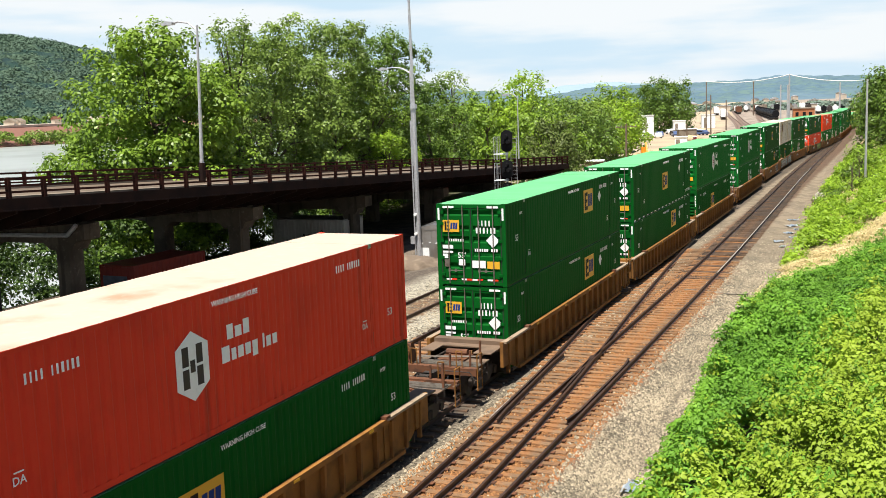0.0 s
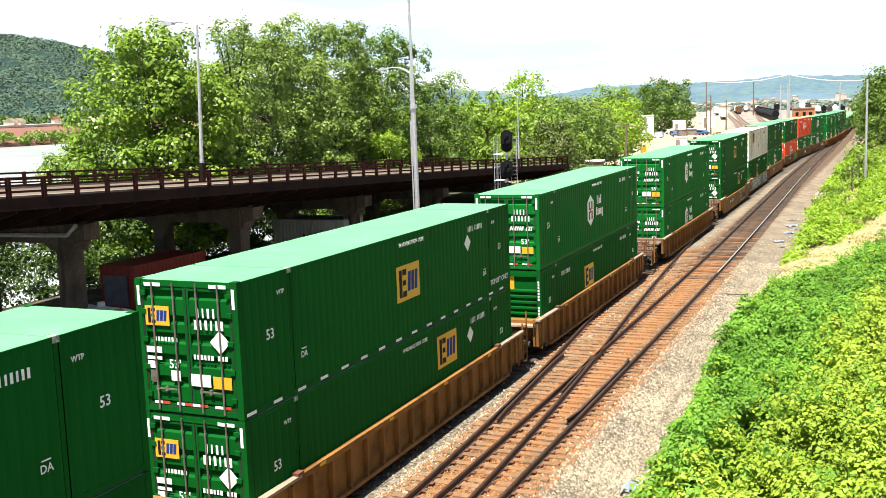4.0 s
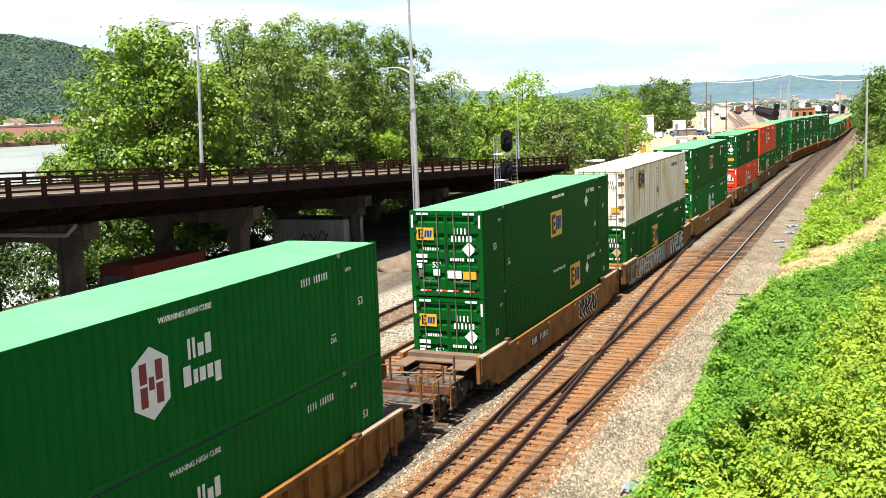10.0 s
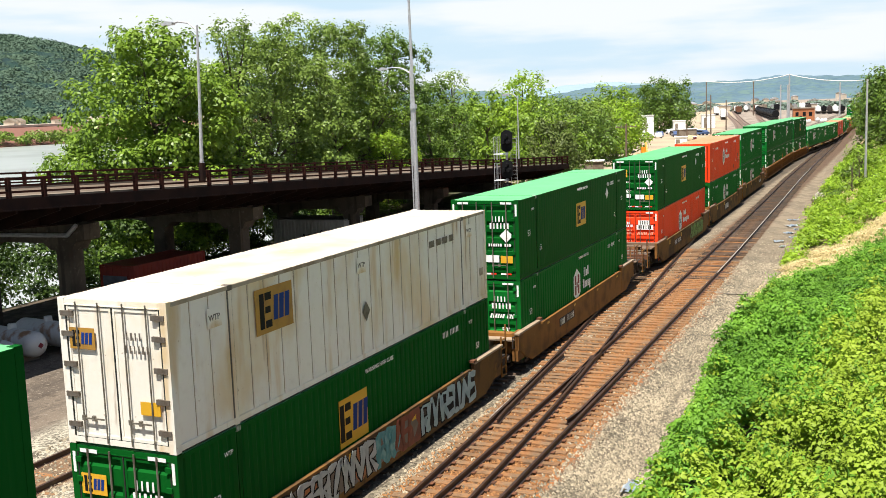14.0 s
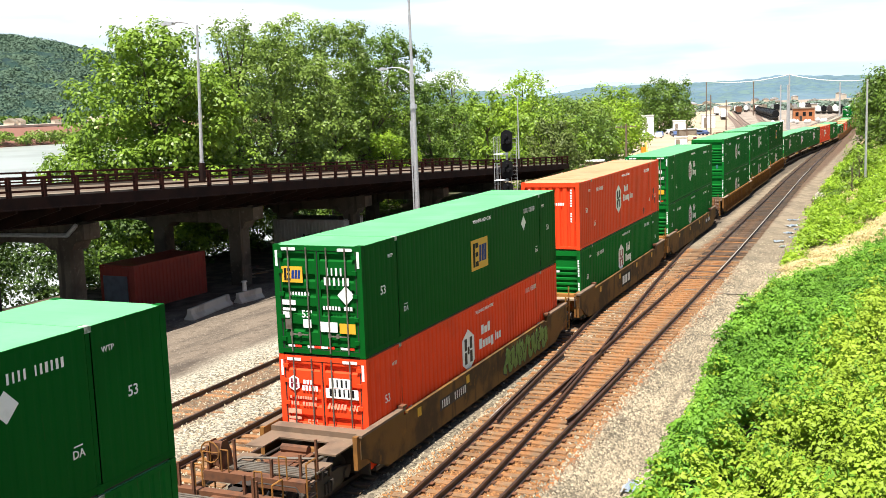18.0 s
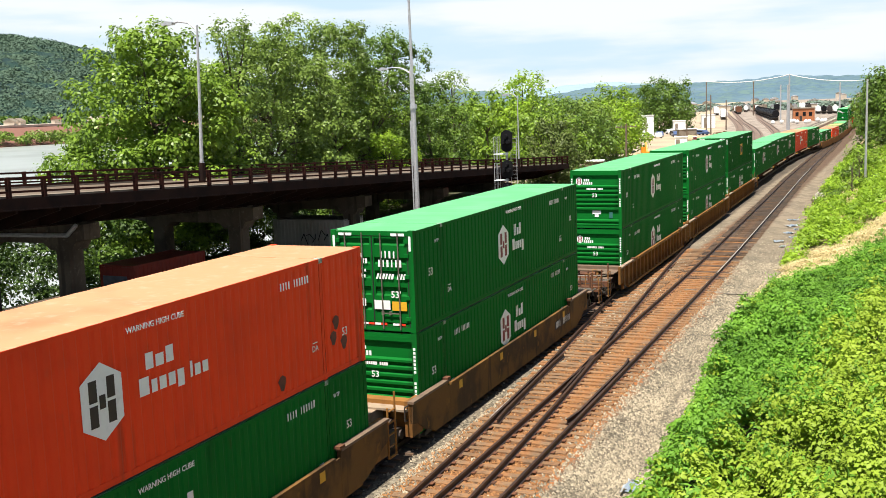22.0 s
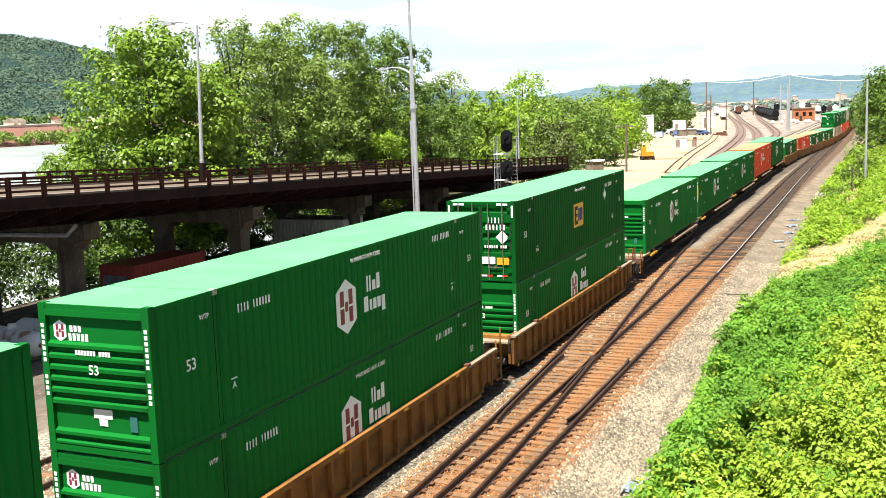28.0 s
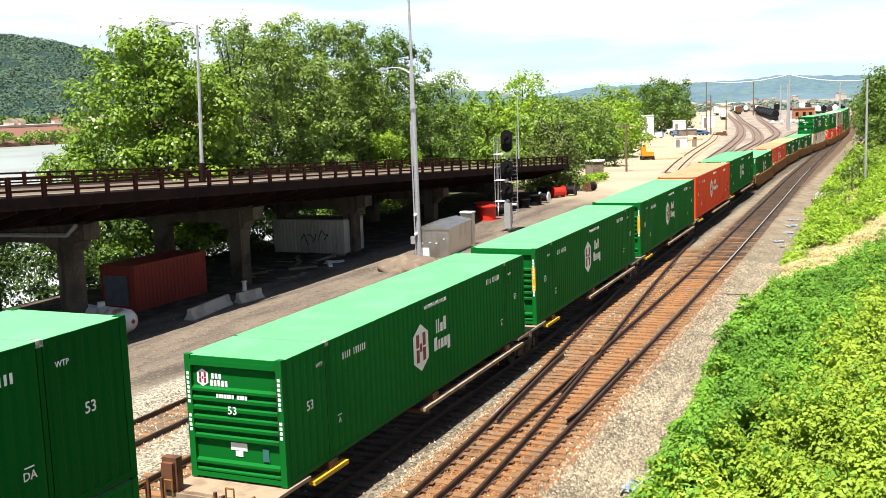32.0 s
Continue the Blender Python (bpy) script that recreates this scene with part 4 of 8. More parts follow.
        mark(c, "notice", "w2", lambda: plate(0.3, 0.24, 0.003), SEAM, on_side(CL - 0.5, 0.95), "faded stencilled patch")
    else:
        words_on(c, "53", 0.32, on_side(1.12, 1.58), dark)
        words_on(c, "53", 0.28, on_side(CL - 1.0, 0.95 if kind in ("red", "orange") else 1.54), dark)
        words_on(c, "WTP", 0.14, on_side(1.6, 2.42), dark)
        if kind not in ("red", "orange"):
            words_on(c, "WTP", 0.14, on_side(CL - 1.55, 2.42), dark)
    if steel:
        words_on(c, "WARNING HIGH CUBE", 0.155, on_side(8.3, 2.6), dark)
    lw = "A" if front == "rib" else "DA"
    for y in (2.45, 13.75) if steel else ():
        words_on(c, lw, 0.2, on_side(y, 0.84), dark)
        mark(c, "overline", "a", lambda: plate(0.2, 0.025), dark, on_side(y, 0.98))
    if front == "door" and steel:
        mark(c, "serial_marking", ("side",), lambda: bars(11, 0.17, (4,)), dark, on_side(13.0, 2.44), "row of bars for the serial")
    elif steel:
        mark(c, "serial_marking", ("side",), lambda: bars(11, 0.17, (4,)), dark, on_side(3.3, 2.36), "row of bars for the serial")
        mark(c, "serial_marking", ("side",), lambda: bars(11, 0.17, (4,)), dark, on_side(13.0, 2.5))
    if "top_lift" in more:
        words_on(c, "TOP LIFT ONLY", 0.24, on_side(15.1, 0.42))
    if logo == "emp" and steel and "mid_logo" not in more:
        mark(c, "placard", "side", lambda: poly_plate([(0.26, 0), (0, 0.26), (-0.26, 0), (0, -0.26)]), MARK, on_side(12.35, 2.03), "white diamond placard")
    if "tape" in more:
        mark(c, "reflector_strip", "row", lambda: boxes(*[(i * 1.0, i * 1.0 + 0.34, -0.035, 0.035, -0.002, 0.004) for i in range(16)]), MARK, on_side(0.1, 0.08))
    if "sticker" in more:
        mark(c, "reflector_strip", "tall", lambda: plate(0.14, 0.9), YELLOW, on_front(1.215, 1.75, -0.004), "tall yellow label on the corner post")
    if "grime" in more:
        for i, (y, zz) in enumerate(((14.6, 0.9), (15.1, 0.7), (14.75, 1.25), (12.3, 0.4))):
            mark(c, "soot_patch", i % 2, lambda: poly_plate([(0.14 * math.cos(a) * (1 + 0.3 * math.sin(3 * a)), 0.18 * math.sin(a)) for a in [j * 0.7 for j in range(9)]], 0.003), SOOT, on_side(y, zz), "dark soot patch")
    MOVERS.append((c, y_ref, z))
    return c


# ---- wagons ----
def wheelset_bm():
    bm = bmesh.new()
    tube(bm, (-0.85, 0, 0), (0.85, 0, 0), 0.085, n=8)
    for s in (-1, 1):
        tube(bm, (s * 0.69, 0, 0), (s * 0.83, 0, 0), 0.42, n=20)
        tube(bm, (s * 0.66, 0, 0), (s * 0.69, 0, 0), 0.45, n=20)
        for a in range(4):
            q = Vector((0, math.cos(a * math.pi / 2), math.sin(a * math.pi / 2)))
            tube(bm, Vector((s * 0.84, 0, 0)) + q * 0.2, Vector((s * 0.832, 0, 0)) + q * 0.2, 0.06, n=6)
    return bm


def side_frame_bm():
    bm = bmesh.new()
    prism(bm, [(-1.15, 0.36), (-1.15, 0.54), (-0.55, 0.66), (0.55, 0.66), (1.15, 0.54), (1.15, 0.36), (0.75, 0.36), (0.45, 0.2), (-0.45, 0.2), (-0.75, 0.36)], "x", -0.07, 0.07)
    for y in (-0.88, 0.88):
        tube(bm, (-0.12, y, 0.42), (0.12, y, 0.42), 0.13, n=10)
    for y in (-0.15, 0.0, 0.15):
        tube(bm, (0.08, y, 0.22), (0.08, y, 0.5), 0.055, n=6)
    return bm


def truck(car, y, roll):
    t = part("truck", cached("bolster", lambda: to_mesh("truck", boxes((-1.0, 1.0, -0.2, 0.2, 0.42, 0.7), (-0.35, 0.35, -0.35, 0.35, 0.66, 0.8)), STEEL_DARK)), None, car, "dark cast-steel running truck")
    t.matrix_basis = pose(0, y, 0)
    for s in (-1, 1):
        f = part("side_frame", cached("side_frame", lambda: to_mesh("side_frame", side_frame_bm(), STEEL_DARK)), None, t)
        f.matrix_basis = pose(s * 0.98, 0, 0, 0, 0, 0 if s > 0 else 180)
    for y2 in (-0.88, 0.88):
        w = part("wheelset", cached("wheelset", lambda: to_mesh("wheelset", wheelset_bm(), STEEL_DARK)), None, t)
        w.matrix_basis = pose(0, y2, 0.42)
        if roll:
            WHEELS.append((w, y2))


def rail_frame(pts, r=0.018):
    bm = bmesh.new()
    for a, b in zip(pts, pts[1:]):
        tube(bm, a, b, r, n=6)
    return bm


def end_platform(c, at_front):
    """The open platform over a truck at the outer end of a wagon."""
    y0, s = (0.0, -1) if at_front else (CL, 1)

    def Y(v):
        return y0 + s * v

    def bx(x0, x1, a, b, z0, z1):
        return (x0, x1, min(Y(a), Y(b)), max(Y(a), Y(b)), z0, z1)
    tag = "f" if at_front else "r"

    def p(name, key, make, material, label=""):
        return part(name, cached((name, key, tag), lambda: to_mesh(name, make(), material)), None, c, label)
    p("bulkhead_beam", 0, lambda: boxes(bx(-1.35, 1.35, 0.16, 0.55, 0.95, 1.32)), WALKWAY_DARK)
    p("deck_plate", 0, lambda: boxes(bx(-1.3, 1.3, 0.55, 0.95, 1.14, 1.18), bx(-1.3, -0.78, 0.95, 1.75, 1.14, 1.18), bx(0.66, 1.3, 0.95, 1.75, 1.14, 1.18)), WALKWAY_DARK, "worn tan deck plate open towards the coupler")
    p("side_step", 0, lambda: boxes(bx(-1.28, -0.72, 1.85, 2.35, 0.98, 1.02)), WALKWAY_DARK)
    p("side_step", 1, lambda: boxes(bx(0.6, 1.28, 1.85, 2.35, 0.98, 1.02)), WALKWAY_DARK)
    for sx in (-1.24, 1.22):
        p("step_hanger", sx, lambda: boxes(bx(sx - 0.03, sx + 0.03, 1.9, 1.98, 0.72, 0.98)), STEEL_DARK)
    p("draft_gear_cover", 0, lambda: boxes(bx(-0.52, 0.44, 0.95, 2.3, 0.72, 0.98)), RUST, "maroon-brown housing between the deck arms")
    p("well_tray", 0, lambda: boxes(bx(-0.78, 0.66, 0.8, 2.2, 0.62, 0.7)), STEEL_DARK)
    p("brake_cylinder", 0, lambda: tubes(((-0.46, Y(1.35), 1.06), (0.3, Y(1.35), 1.06), 0.12)), RUST)
    p("brake_lever", 0, lambda: rail_frame([(-0.66, Y(1.0), 0.98), (-0.62, Y(2.1), 1.02), (-0.2, Y(2.5), 1.0)], 0.03), STEEL_DARK)
    p("brake_pipe", 0, lambda: rail_frame([(1.05, Y(0.9), 1.08), (0.9, Y(1.9), 1.1), (-0.9, Y(2.45), 1.12), (-1.1, Y(2.6), 1.0)], 0.032), HINGE, "grey brake pipe across the platform")
    tagged(p("grating", 0, lambda: boxes(*[bx(-1.3, 1.3, 2.46 + 0.1 * i, 2.52 + 0.1 * i, 1.0, 1.04) for i in range(5)]), HINGE, "grey open grating across the end"), kind="stuff")
    p("centre_sill", 0, lambda: boxes(bx(-0.3, 0.3, 0.5, 3.2, 0.7, 1.0)), RUST)
    p("air_tank", 0, lambda: tubes(((-0.45, Y(1.15), 1.0), (0.4, Y(1.15), 1.0), 0.1)), OCHRE)
    p("lower_beam", 0, lambda: boxes(bx(-1.3, 1.3, 2.36, 2.44, 0.78, 1.02)), STEEL_DARK, "dark brown cross beam")
    p("uncoupling_rod", 0, lambda: rail_frame([(1.36, Y(3.42), 0.72), (1.2, Y(3.42), 0.96), (0.25, Y(3.42), 0.96), (0.12, Y(3.75), 1.0)], 0.017), STEEL_DARK)
    p("air_hose", 0, lambda: rail_frame([(0.42, Y(3.3), 0.8), (0.45, Y(3.7), 0.5), (0.36, Y(4.0), 0.45), (0.2, Y(4.2), 0.6)], 0.03), BLACK, "black rubber air hose")
    for k, (px, py, ph) in enumerate(((-1.3, 3.25, 1.62), (-0.72, 3.0, 1.78), (0.46, 3.25, 1.5), (1.02, 2.9, 1.55), (1.22, 2.5, 1.8))):
        p("upright", k, lambda: boxes(bx(px - 0.028, px + 0.028, py - 0.03, py + 0.03, 0.85, ph)), RUST)
    p("end_beam", 0, lambda: boxes(bx(-1.4, 1.4, 3.12, 3.35, 0.82, 1.06)), RUST)
    p("coupler", 0, lambda: boxes(bx(-0.1, 0.1, 3.2, 4.05, 0.74, 0.96), bx(-0.2, 0.16, 3.72, 4.1, 0.7, 1.0)), STEEL_DARK)
    for sx in (-1, 1):
        p("end_post", sx, lambda: boxes(bx(min(sx * 1.3, sx * 1.42), max(sx * 1.3, sx * 1.42), 0.1, 0.9, 0.5, 1.36)), OCHRE)
        p("step_ladder", sx, lambda: rail_frame([(sx * 1.42, Y(3.3), 1.5), (sx * 1.42, Y(3.3), 0.35), (sx * 1.42, Y(2.9), 0.35), (sx * 1.42, Y(2.9), 1.5), (sx * 1.42, Y(3.3), 1.5)], 0.022), OCHRE)
        for z in (0.36, 0.66, 0.95):
            p("step_tread", (sx, z), lambda: boxes(bx(min(sx * 1.34, sx * 1.44), max(sx * 1.34, sx * 1.44), 2.9, 3.3, z, z + 0.03)), WALKWAY_DARK)
        p("grab_rail", sx, lambda: rail_frame([(sx * 0.7, Y(3.3), 1.08), (sx * 0.7, Y(3.3), 1.6), (sx * 0.9, Y(3.3), 1.6), (sx * 0.9, Y(3.3), 1.08)], 0.02), OCHRE)
    if at_front:
        def wheel():
            bm = bmesh.new()
            pts = [(-1.22 + 0.26 * math.cos(a * math.pi / 6), Y(3.28), 1.5 + 0.26 * math.sin(a * math.pi / 6)) for a in range(13)]
            for a, b in zip(pts, pts[1:]):
                tube(bm, a, b, 0.02, n=6)
            for i in (0, 3, 6, 9):
                tube(bm, pts[i], (-1.22, Y(3.28), 1.5), 0.013, n=5)
            return bm
        p("brake_wheel", 0, wheel, OCHRE, "round spoked hand brake wheel")
        def stand():
            bm = bmesh.new()
            for x in (-1.34, -1.02):
                prism(bm, [(Y(2.7), 1.05), (Y(3.24), 1.05), (Y(3.24), 1.4), (Y(3.1), 1.72), (Y(2.9), 1.72), (Y(2.75), 1.4)], "x", x, x + 0.03)
            box(bm, -1.31, -1.02, min(Y(2.95), Y(3.12)), max(Y(2.95), Y(3.12)), 1.1, 1.68)
            return bm
        p("brake_box", 0, stand, RUST, "rusty hand brake stand")


def joint_end(c, at_front):
    y0, s = (0.0, -1) if at_front else (CL, 1)

    def bx(x0, x1, a, b, z0, z1):
        return (x0, x1, min(y0 + s * a, y0 + s * b), max(y0 + s * a, y0 + s * b), z0, z1)
    tag = "jf" if at_front else "jr"

    def p(name, key, make, material, label=""):
        return part(name, cached((name, key, tag), lambda: to_mesh(name, make(), material)), None, c, label)
    p("bulkhead_beam", 0, lambda: boxes(bx(-1.35, 1.35, 0.14, 0.5, 0.55, 1.28)), OCHRE)
    p("deck_plate", 0, lambda: boxes(bx(-1.32, 1.32, 0.5, 0.9, 1.1, 1.16), bx(-0.4, 0.4, 0.5, 1.6, 0.75, 1.1)), WALKWAY)
    for sx in (-1, 1):
        p("end_post", sx, lambda: boxes(bx(min(sx * 1.2, sx * 1.42), max(sx * 1.2, sx * 1.42), 0.05, 0.75, 0.35, 1.36)), OCHRE)
        if at_front:
            p("grab_rail", sx, lambda: rail_frame([(sx * 1.3, y0 + s * 0.75, 0.85), (sx * 1.3, y0 + s * 0.95, 0.85), (sx * 1.3, y0 + s * 0.95, 1.25), (sx * 1.3, y0 + s * 0.75, 1.25)], 0.02), STEEL_DARK)
        else:
            ld = p("ladder", sx, lambda: rail_frame([(sx * 1.4, y0 + 1.3, 1.95), (sx * 1.4, y0 + 1.3, 0.22), (sx * 1.4, y0 + 0.86, 0.22), (sx * 1.4, y0 + 0.86, 1.6)], 0.032), OCHRE)
            for z in (0.52, 0.84, 1.16, 1.48):
                part("rung", cached(("rung", sx, tag), lambda: to_mesh("rung", tubes(((sx * 1.4, y0 + 0.86, 0), (sx * 1.4, y0 + 1.3, 0), 0.024, 0.024, 6)), OCHRE)), None, ld).matrix_basis = pose(0, 0, z)
    if at_front:
        p("brake_hose", 0, lambda: rail_frame([(0.6, y0 - 0.5, 0.9), (0.75, y0 - 1.0, 0.62), (0.75, y0 - 1.6, 0.6), (0.6, y0 - 2.3, 0.9)], 0.03), BLACK)


def strip_plate(path, widths, grow, depth, t=0.003):
    """One connected brush stroke along a path."""
    bm = bmesh.new()
    rows = []
    n = len(path)
    for i, (x, y) in enumerate(path):
        (ax, ay), (bx2, by) = path[max(i - 1, 0)], path[min(i + 1, n - 1)]
        if i == 0:
            ax, ay = 2 * x - bx2, 2 * y - by
        if i == n - 1:
            bx2, by = 2 * x - ax, 2 * y - ay
        l = math.hypot(bx2 - ax, by - ay) or 1.0
        nx2, ny2 = -(by - ay) / l, (bx2 - ax) / l
        tx, ty = ny2 * grow * (-1 if i == 0 else 1 if i == n - 1 else 0), -nx2 * grow * (-1 if i == 0 else 1 if i == n - 1 else 0)
        w = widths[i] + grow
        rows.append([bm.verts.new((x + tx + s * nx2 * w, min(0.48, max(-0.49, y + ty + s * ny2 * w)), depth + k)) for k in (0.0, t) for s in (-1, 1)])
    for p, q in zip(rows, rows[1:]):
        for i, j in ((0, 1), (1, 3), (3, 2), (2, 0)):
            bm.faces.new((p[i], p[j], q[j], q[i]))
    bm.faces.new([rows[0][i] for i in (0, 1, 3, 2)]), bm.faces.new([rows[-1][i] for i in (0, 2, 3, 1)])
    return bm


ANGLES = (((-0.4, -0.37), (-0.3, 0.37), (0.3, -0.3), (0.42, 0.37)), ((0.4, 0.3), (-0.3, 0.37), (-0.4, 0.02), (0.3, 0.03), (0.4, -0.3), (-0.35, -0.37)), ((-0.45, -0.37), (-0.02, 0.37), (0.1, 0.37), (0.4, -0.37)), ((0.4, 0.37), (-0.35, 0.3), (-0.4, -0.3), (0.4, -0.37)), ((-0.4, 0.37), (-0.3, -0.35), (0.3, -0.37), (0.4, 0.3)), ((-0.35, -0.37), (-0.4, 0.34), (0.3, 0.3), (0.25, 0.03), (-0.2, 0.0), (0.42, -0.37)))


def graffiti(c, y0, y1, seed, inks, patches=(), dense=False):
    """Abstract spray-painted forms: broad strokes with an outline, side by side."""
    rr = random.Random(seed)
    y, i = y0, 0
    inner, outer = inks
    while y < y1:
        w = rr.uniform(0.5, 0.8)
        style = rr.randrange(5)
        n = 13
        ts = [j / (n - 1) for j in range(n)]
        if style == 0:
            path = [(0.30 * w + -0.62 * w * math.sin(math.pi * (0.12 + 0.76 * u)), 0.36 * math.cos(math.pi * (0.05 + 0.95 * u))) for u in ts]
        elif style == 1:
            path = [(w * (0.42 * u - 0.2 + 0.16 * math.sin(7 * u)), 0.36 - 0.72 * u) for u in ts]
        elif style == 2:
            path = [(w * 0.36 * math.cos(2.0 + 5.4 * u), 0.34 * math.sin(2.0 + 5.4 * u)) for u in ts]
        elif style == 3:
            path = [(w * (u - 0.5), 0.32 * math.sin(1.6 + 7.5 * u)) for u in ts]
        else:
            path = [(0.34 * w * math.sin(2 * math.pi * u), 0.37 - 0.74 * u) for u in ts]
        if dense:
            knots = ANGLES[rr.randrange(len(ANGLES))]
            path = []
            for u in ts:
                q = u * (len(knots) - 1)
                k = min(int(q), len(knots) - 2)
                path.append((w * lerp(q, (k, knots[k][0]), (k + 1, knots[k + 1][0])), lerp(q, (k, knots[k][1]), (k + 1, knots[k + 1][1]))))
        wd = [(0.07 if dense else 0.11) + 0.045 * math.sin(1.3 * j + seed) for j in range(n)]
        if dense:
            path = [(x * 1.1, z2 * 1.15) for x, z2 in path]
        o = part("graffiti_outline", strip_plate(path, wd, 0.05, 0.0), outer, c, "sprayed outline of a graffiti form")
        o.matrix_basis = on_side(y, 0.66, 1.4475)
        o = part("graffiti_stroke", strip_plate(path, wd, 0.0, 0.0012 * (i % 2)), inner, c, "sprayed graffiti stroke")
        o.matrix_basis = on_side(y, 0.66, 1.4515)
        if patches and (dense or rr.random() < 0.6):
            o = part("graffiti_patch", poly_plate([(w * (0.8 if dense else 0.55) * math.cos(q) * rr.uniform(0.75, 1.1), (0.44 if dense else 0.40) * math.sin(q) * rr.uniform(0.8, 1.1)) for q in [j * 0.63 for j in range(10)]], 0.0012), patches[i % len(patches)], c, "sprayed background patch")
            o.matrix_basis = on_side(y + 0.2, 0.66, 1.4462 + 0.0006 * (i % 2))
        y += w * (0.7 if dense else 0.86)
        i += 1


def well_car(y_ref, style, front, rear, label, extra=()):
    c = thing("well_car", label, "railway wagon", "wagons of the train")
    paint = OCHRE_OLD if style == "worn" else OCHRE

    def p(name, key, make, material, label=""):
        return part(name, cached((name, key, style), lambda: to_mesh(name, make(), material)), None, c, label)
    for s in (-1, 1):
        def X2(a, b):
            return (min(s * a, s * b), max(s * a, s * b))
        if style == "ribbed":
            p("side_plate", s, lambda: boxes((*X2(1.308, 1.33), 0.55, CL - 0.55, 0.14, 1.24)), paint)
            p("top_chord", s, lambda: boxes((*X2(1.32, 1.47), 1.6, CL - 1.6, 1.22, 1.36)), paint, "sunlit ochre top rail")
            p("bottom_chord", s, lambda: boxes((*X2(1.34, 1.46), 0.7, CL - 0.7, 0.10, 0.2)), paint)
            for i in range(20):
                y = -0.35 + i * (CL + 0.7) / 19

                def stake():
                    bm = bmesh.new()
                    prism(bm, [(s * 1.33, 0.2), (s * 1.45, 0.2), (s * 1.47, 1.22), (s * 1.33, 1.22)], "y", -0.045, 0.045)
                    return bm
                p("side_stake", s, stake, paint).matrix_basis = pose(0, y, 0)
        else:
            p("side_plate", s, lambda: boxes((*X2(1.40, 1.444), 0.55, CL - 0.55, 0.16, 1.14)), paint)
            p("top_chord", s, lambda: boxes((*X2(1.34, 1.45), 2.0, CL - 2.0, 1.14, 1.2)), paint)
            p("bottom_chord", s, lambda: boxes((*X2(1.36, 1.444), 0.7, CL - 0.7, 0.08, 0.16)), paint)
        for i, (a, b) in enumerate(((-0.78, 1.75), (CL - 1.75, CL + 0.78))):
            def bow():
                bm = bmesh.new()
                e = [(1.75, 1.30), (-0.75, 1.30), (-0.75, 0.74), (-0.42, 0.66), (0.1, 0.34), (0.62, 0.15), (1.75, 0.15)]
                prism(bm, [(q if i == 0 else CL - q, z) for q, z in e], "x", *X2(1.345, 1.365 if style == "ribbed" else 1.453))
                return bm
            p("end_gusset", (s, i), bow, paint, "tapering ochre end plate")
            p("end_flange", (s, i, "tag_full" in extra), lambda: boxes((*X2(1.315, 1.5), a, b, 1.304, 1.37)), WALKWAY_DARK if style == "worn" and "tag_full" not in extra else WALKWAY, "sun-worn end flange")
            p("tie_bracket", (s, i), lambda: boxes((*X2(1.32, 1.5), (1.6 if i == 0 else CL - 1.85), (1.85 if i == 0 else CL - 1.6), 1.37, 1.44)), RUST)
        for i in range(4):
            p("reflector_strip", (s, i), lambda: boxes((*X2(1.47 if style == "ribbed" else 1.446, 1.474 if style == "ribbed" else 1.45), 2.6 + i * 3.6, 2.85 + i * 3.6, {"ribbed": 1.26, "worn": 0.84}.get(style, 1.0), {"ribbed": 1.33}.get(style, 1.09))), YELLOW)
    for i, y in enumerate((-0.14, CL + 0.08)):
        p("end_bulkhead", i, lambda: boxes((-1.335, 1.335, y, y + 0.06, 0.12, 0.94)), STEEL_DARK)
    p("floor_beam", 0, lambda: boxes((-1.35, 1.35, 0.2, 2.3, 0.10, 0.203), (-1.35, 1.35, CL - 2.3, CL - 0.2, 0.10, 0.203), (-1.35, 1.35, CL / 2 - 0.5, CL / 2 + 0.5, 0.10, 0.203), (-0.2, 0.2, 0.2, CL - 0.2, 0.12, 0.2)), STEEL_DARK)
    roll = y_ref < 240
    (end_platform if front == "end" else joint_end)(c, True)
    (end_platform if rear == "end" else joint_end)(c, False)
    truck(c, -1.75 if front == "end" else -1.65, roll)
    if rear == "end":
        truck(c, CL + 1.75, roll)
    if "serial" in extra:
        y = 13.4 if y_ref == 79.0 else 5.2
        mark(c, "number_panel", ("car",), lambda: plate(2.1, 0.34, 0.001), STEEL_DARK, on_side(y, 0.72, 1.4455), "dark patch behind the number")
        mark(c, "serial_marking", ("car",), lambda: bars(12, 0.24, (4, 5)), MARK, on_side(y, 0.72, 1.447), "row of pale bars for the number")
    if "panel" in extra:
        pn = mark(c, "black_panel", "tt", lambda: plate(1.9, 0.62), BLACK, on_side(7.6, 0.66, 1.447), "black panel with white bars")
        part("panel_marking", cached("ttb", lambda: to_mesh("panel_marking", boxes(*[(x, x + 0.4, -0.2, 0.2, 0.0, 0.008) for x in (-0.78, -0.22, 0.34)]), MARK)), None, pn)
    if "tag_rear" in extra:
        graffiti(c, 10.7, 13.3, int(y_ref), (BLACK, MARK), (BLACK,))
    if "tag_full" in extra:
        for y0, y1, ink in ((-0.2, 9.2, SPRAY_F), (10.3, 15.0, BLACK)):
            n = 24
            o = part("graffiti_patch", strip_plate([((k / (n - 1) - 0.5) * (y1 - y0), 0.03 * math.sin(1.9 * k)) for k in range(n)], [0.40 + 0.06 * math.sin(2.7 * k + 1) for k in range(n)], 0.0, 0.0, 0.0012), ink, c, "sprayed undercoat with an uneven edge")
            o.matrix_basis = on_side((y0 + y1) / 2, 0.66, 1.4447)
        graffiti(c, 0.2, 1.4, 15, (SPRAY_B, STEEL_DARK), (SPRAY_B, SPRAY_F), True)
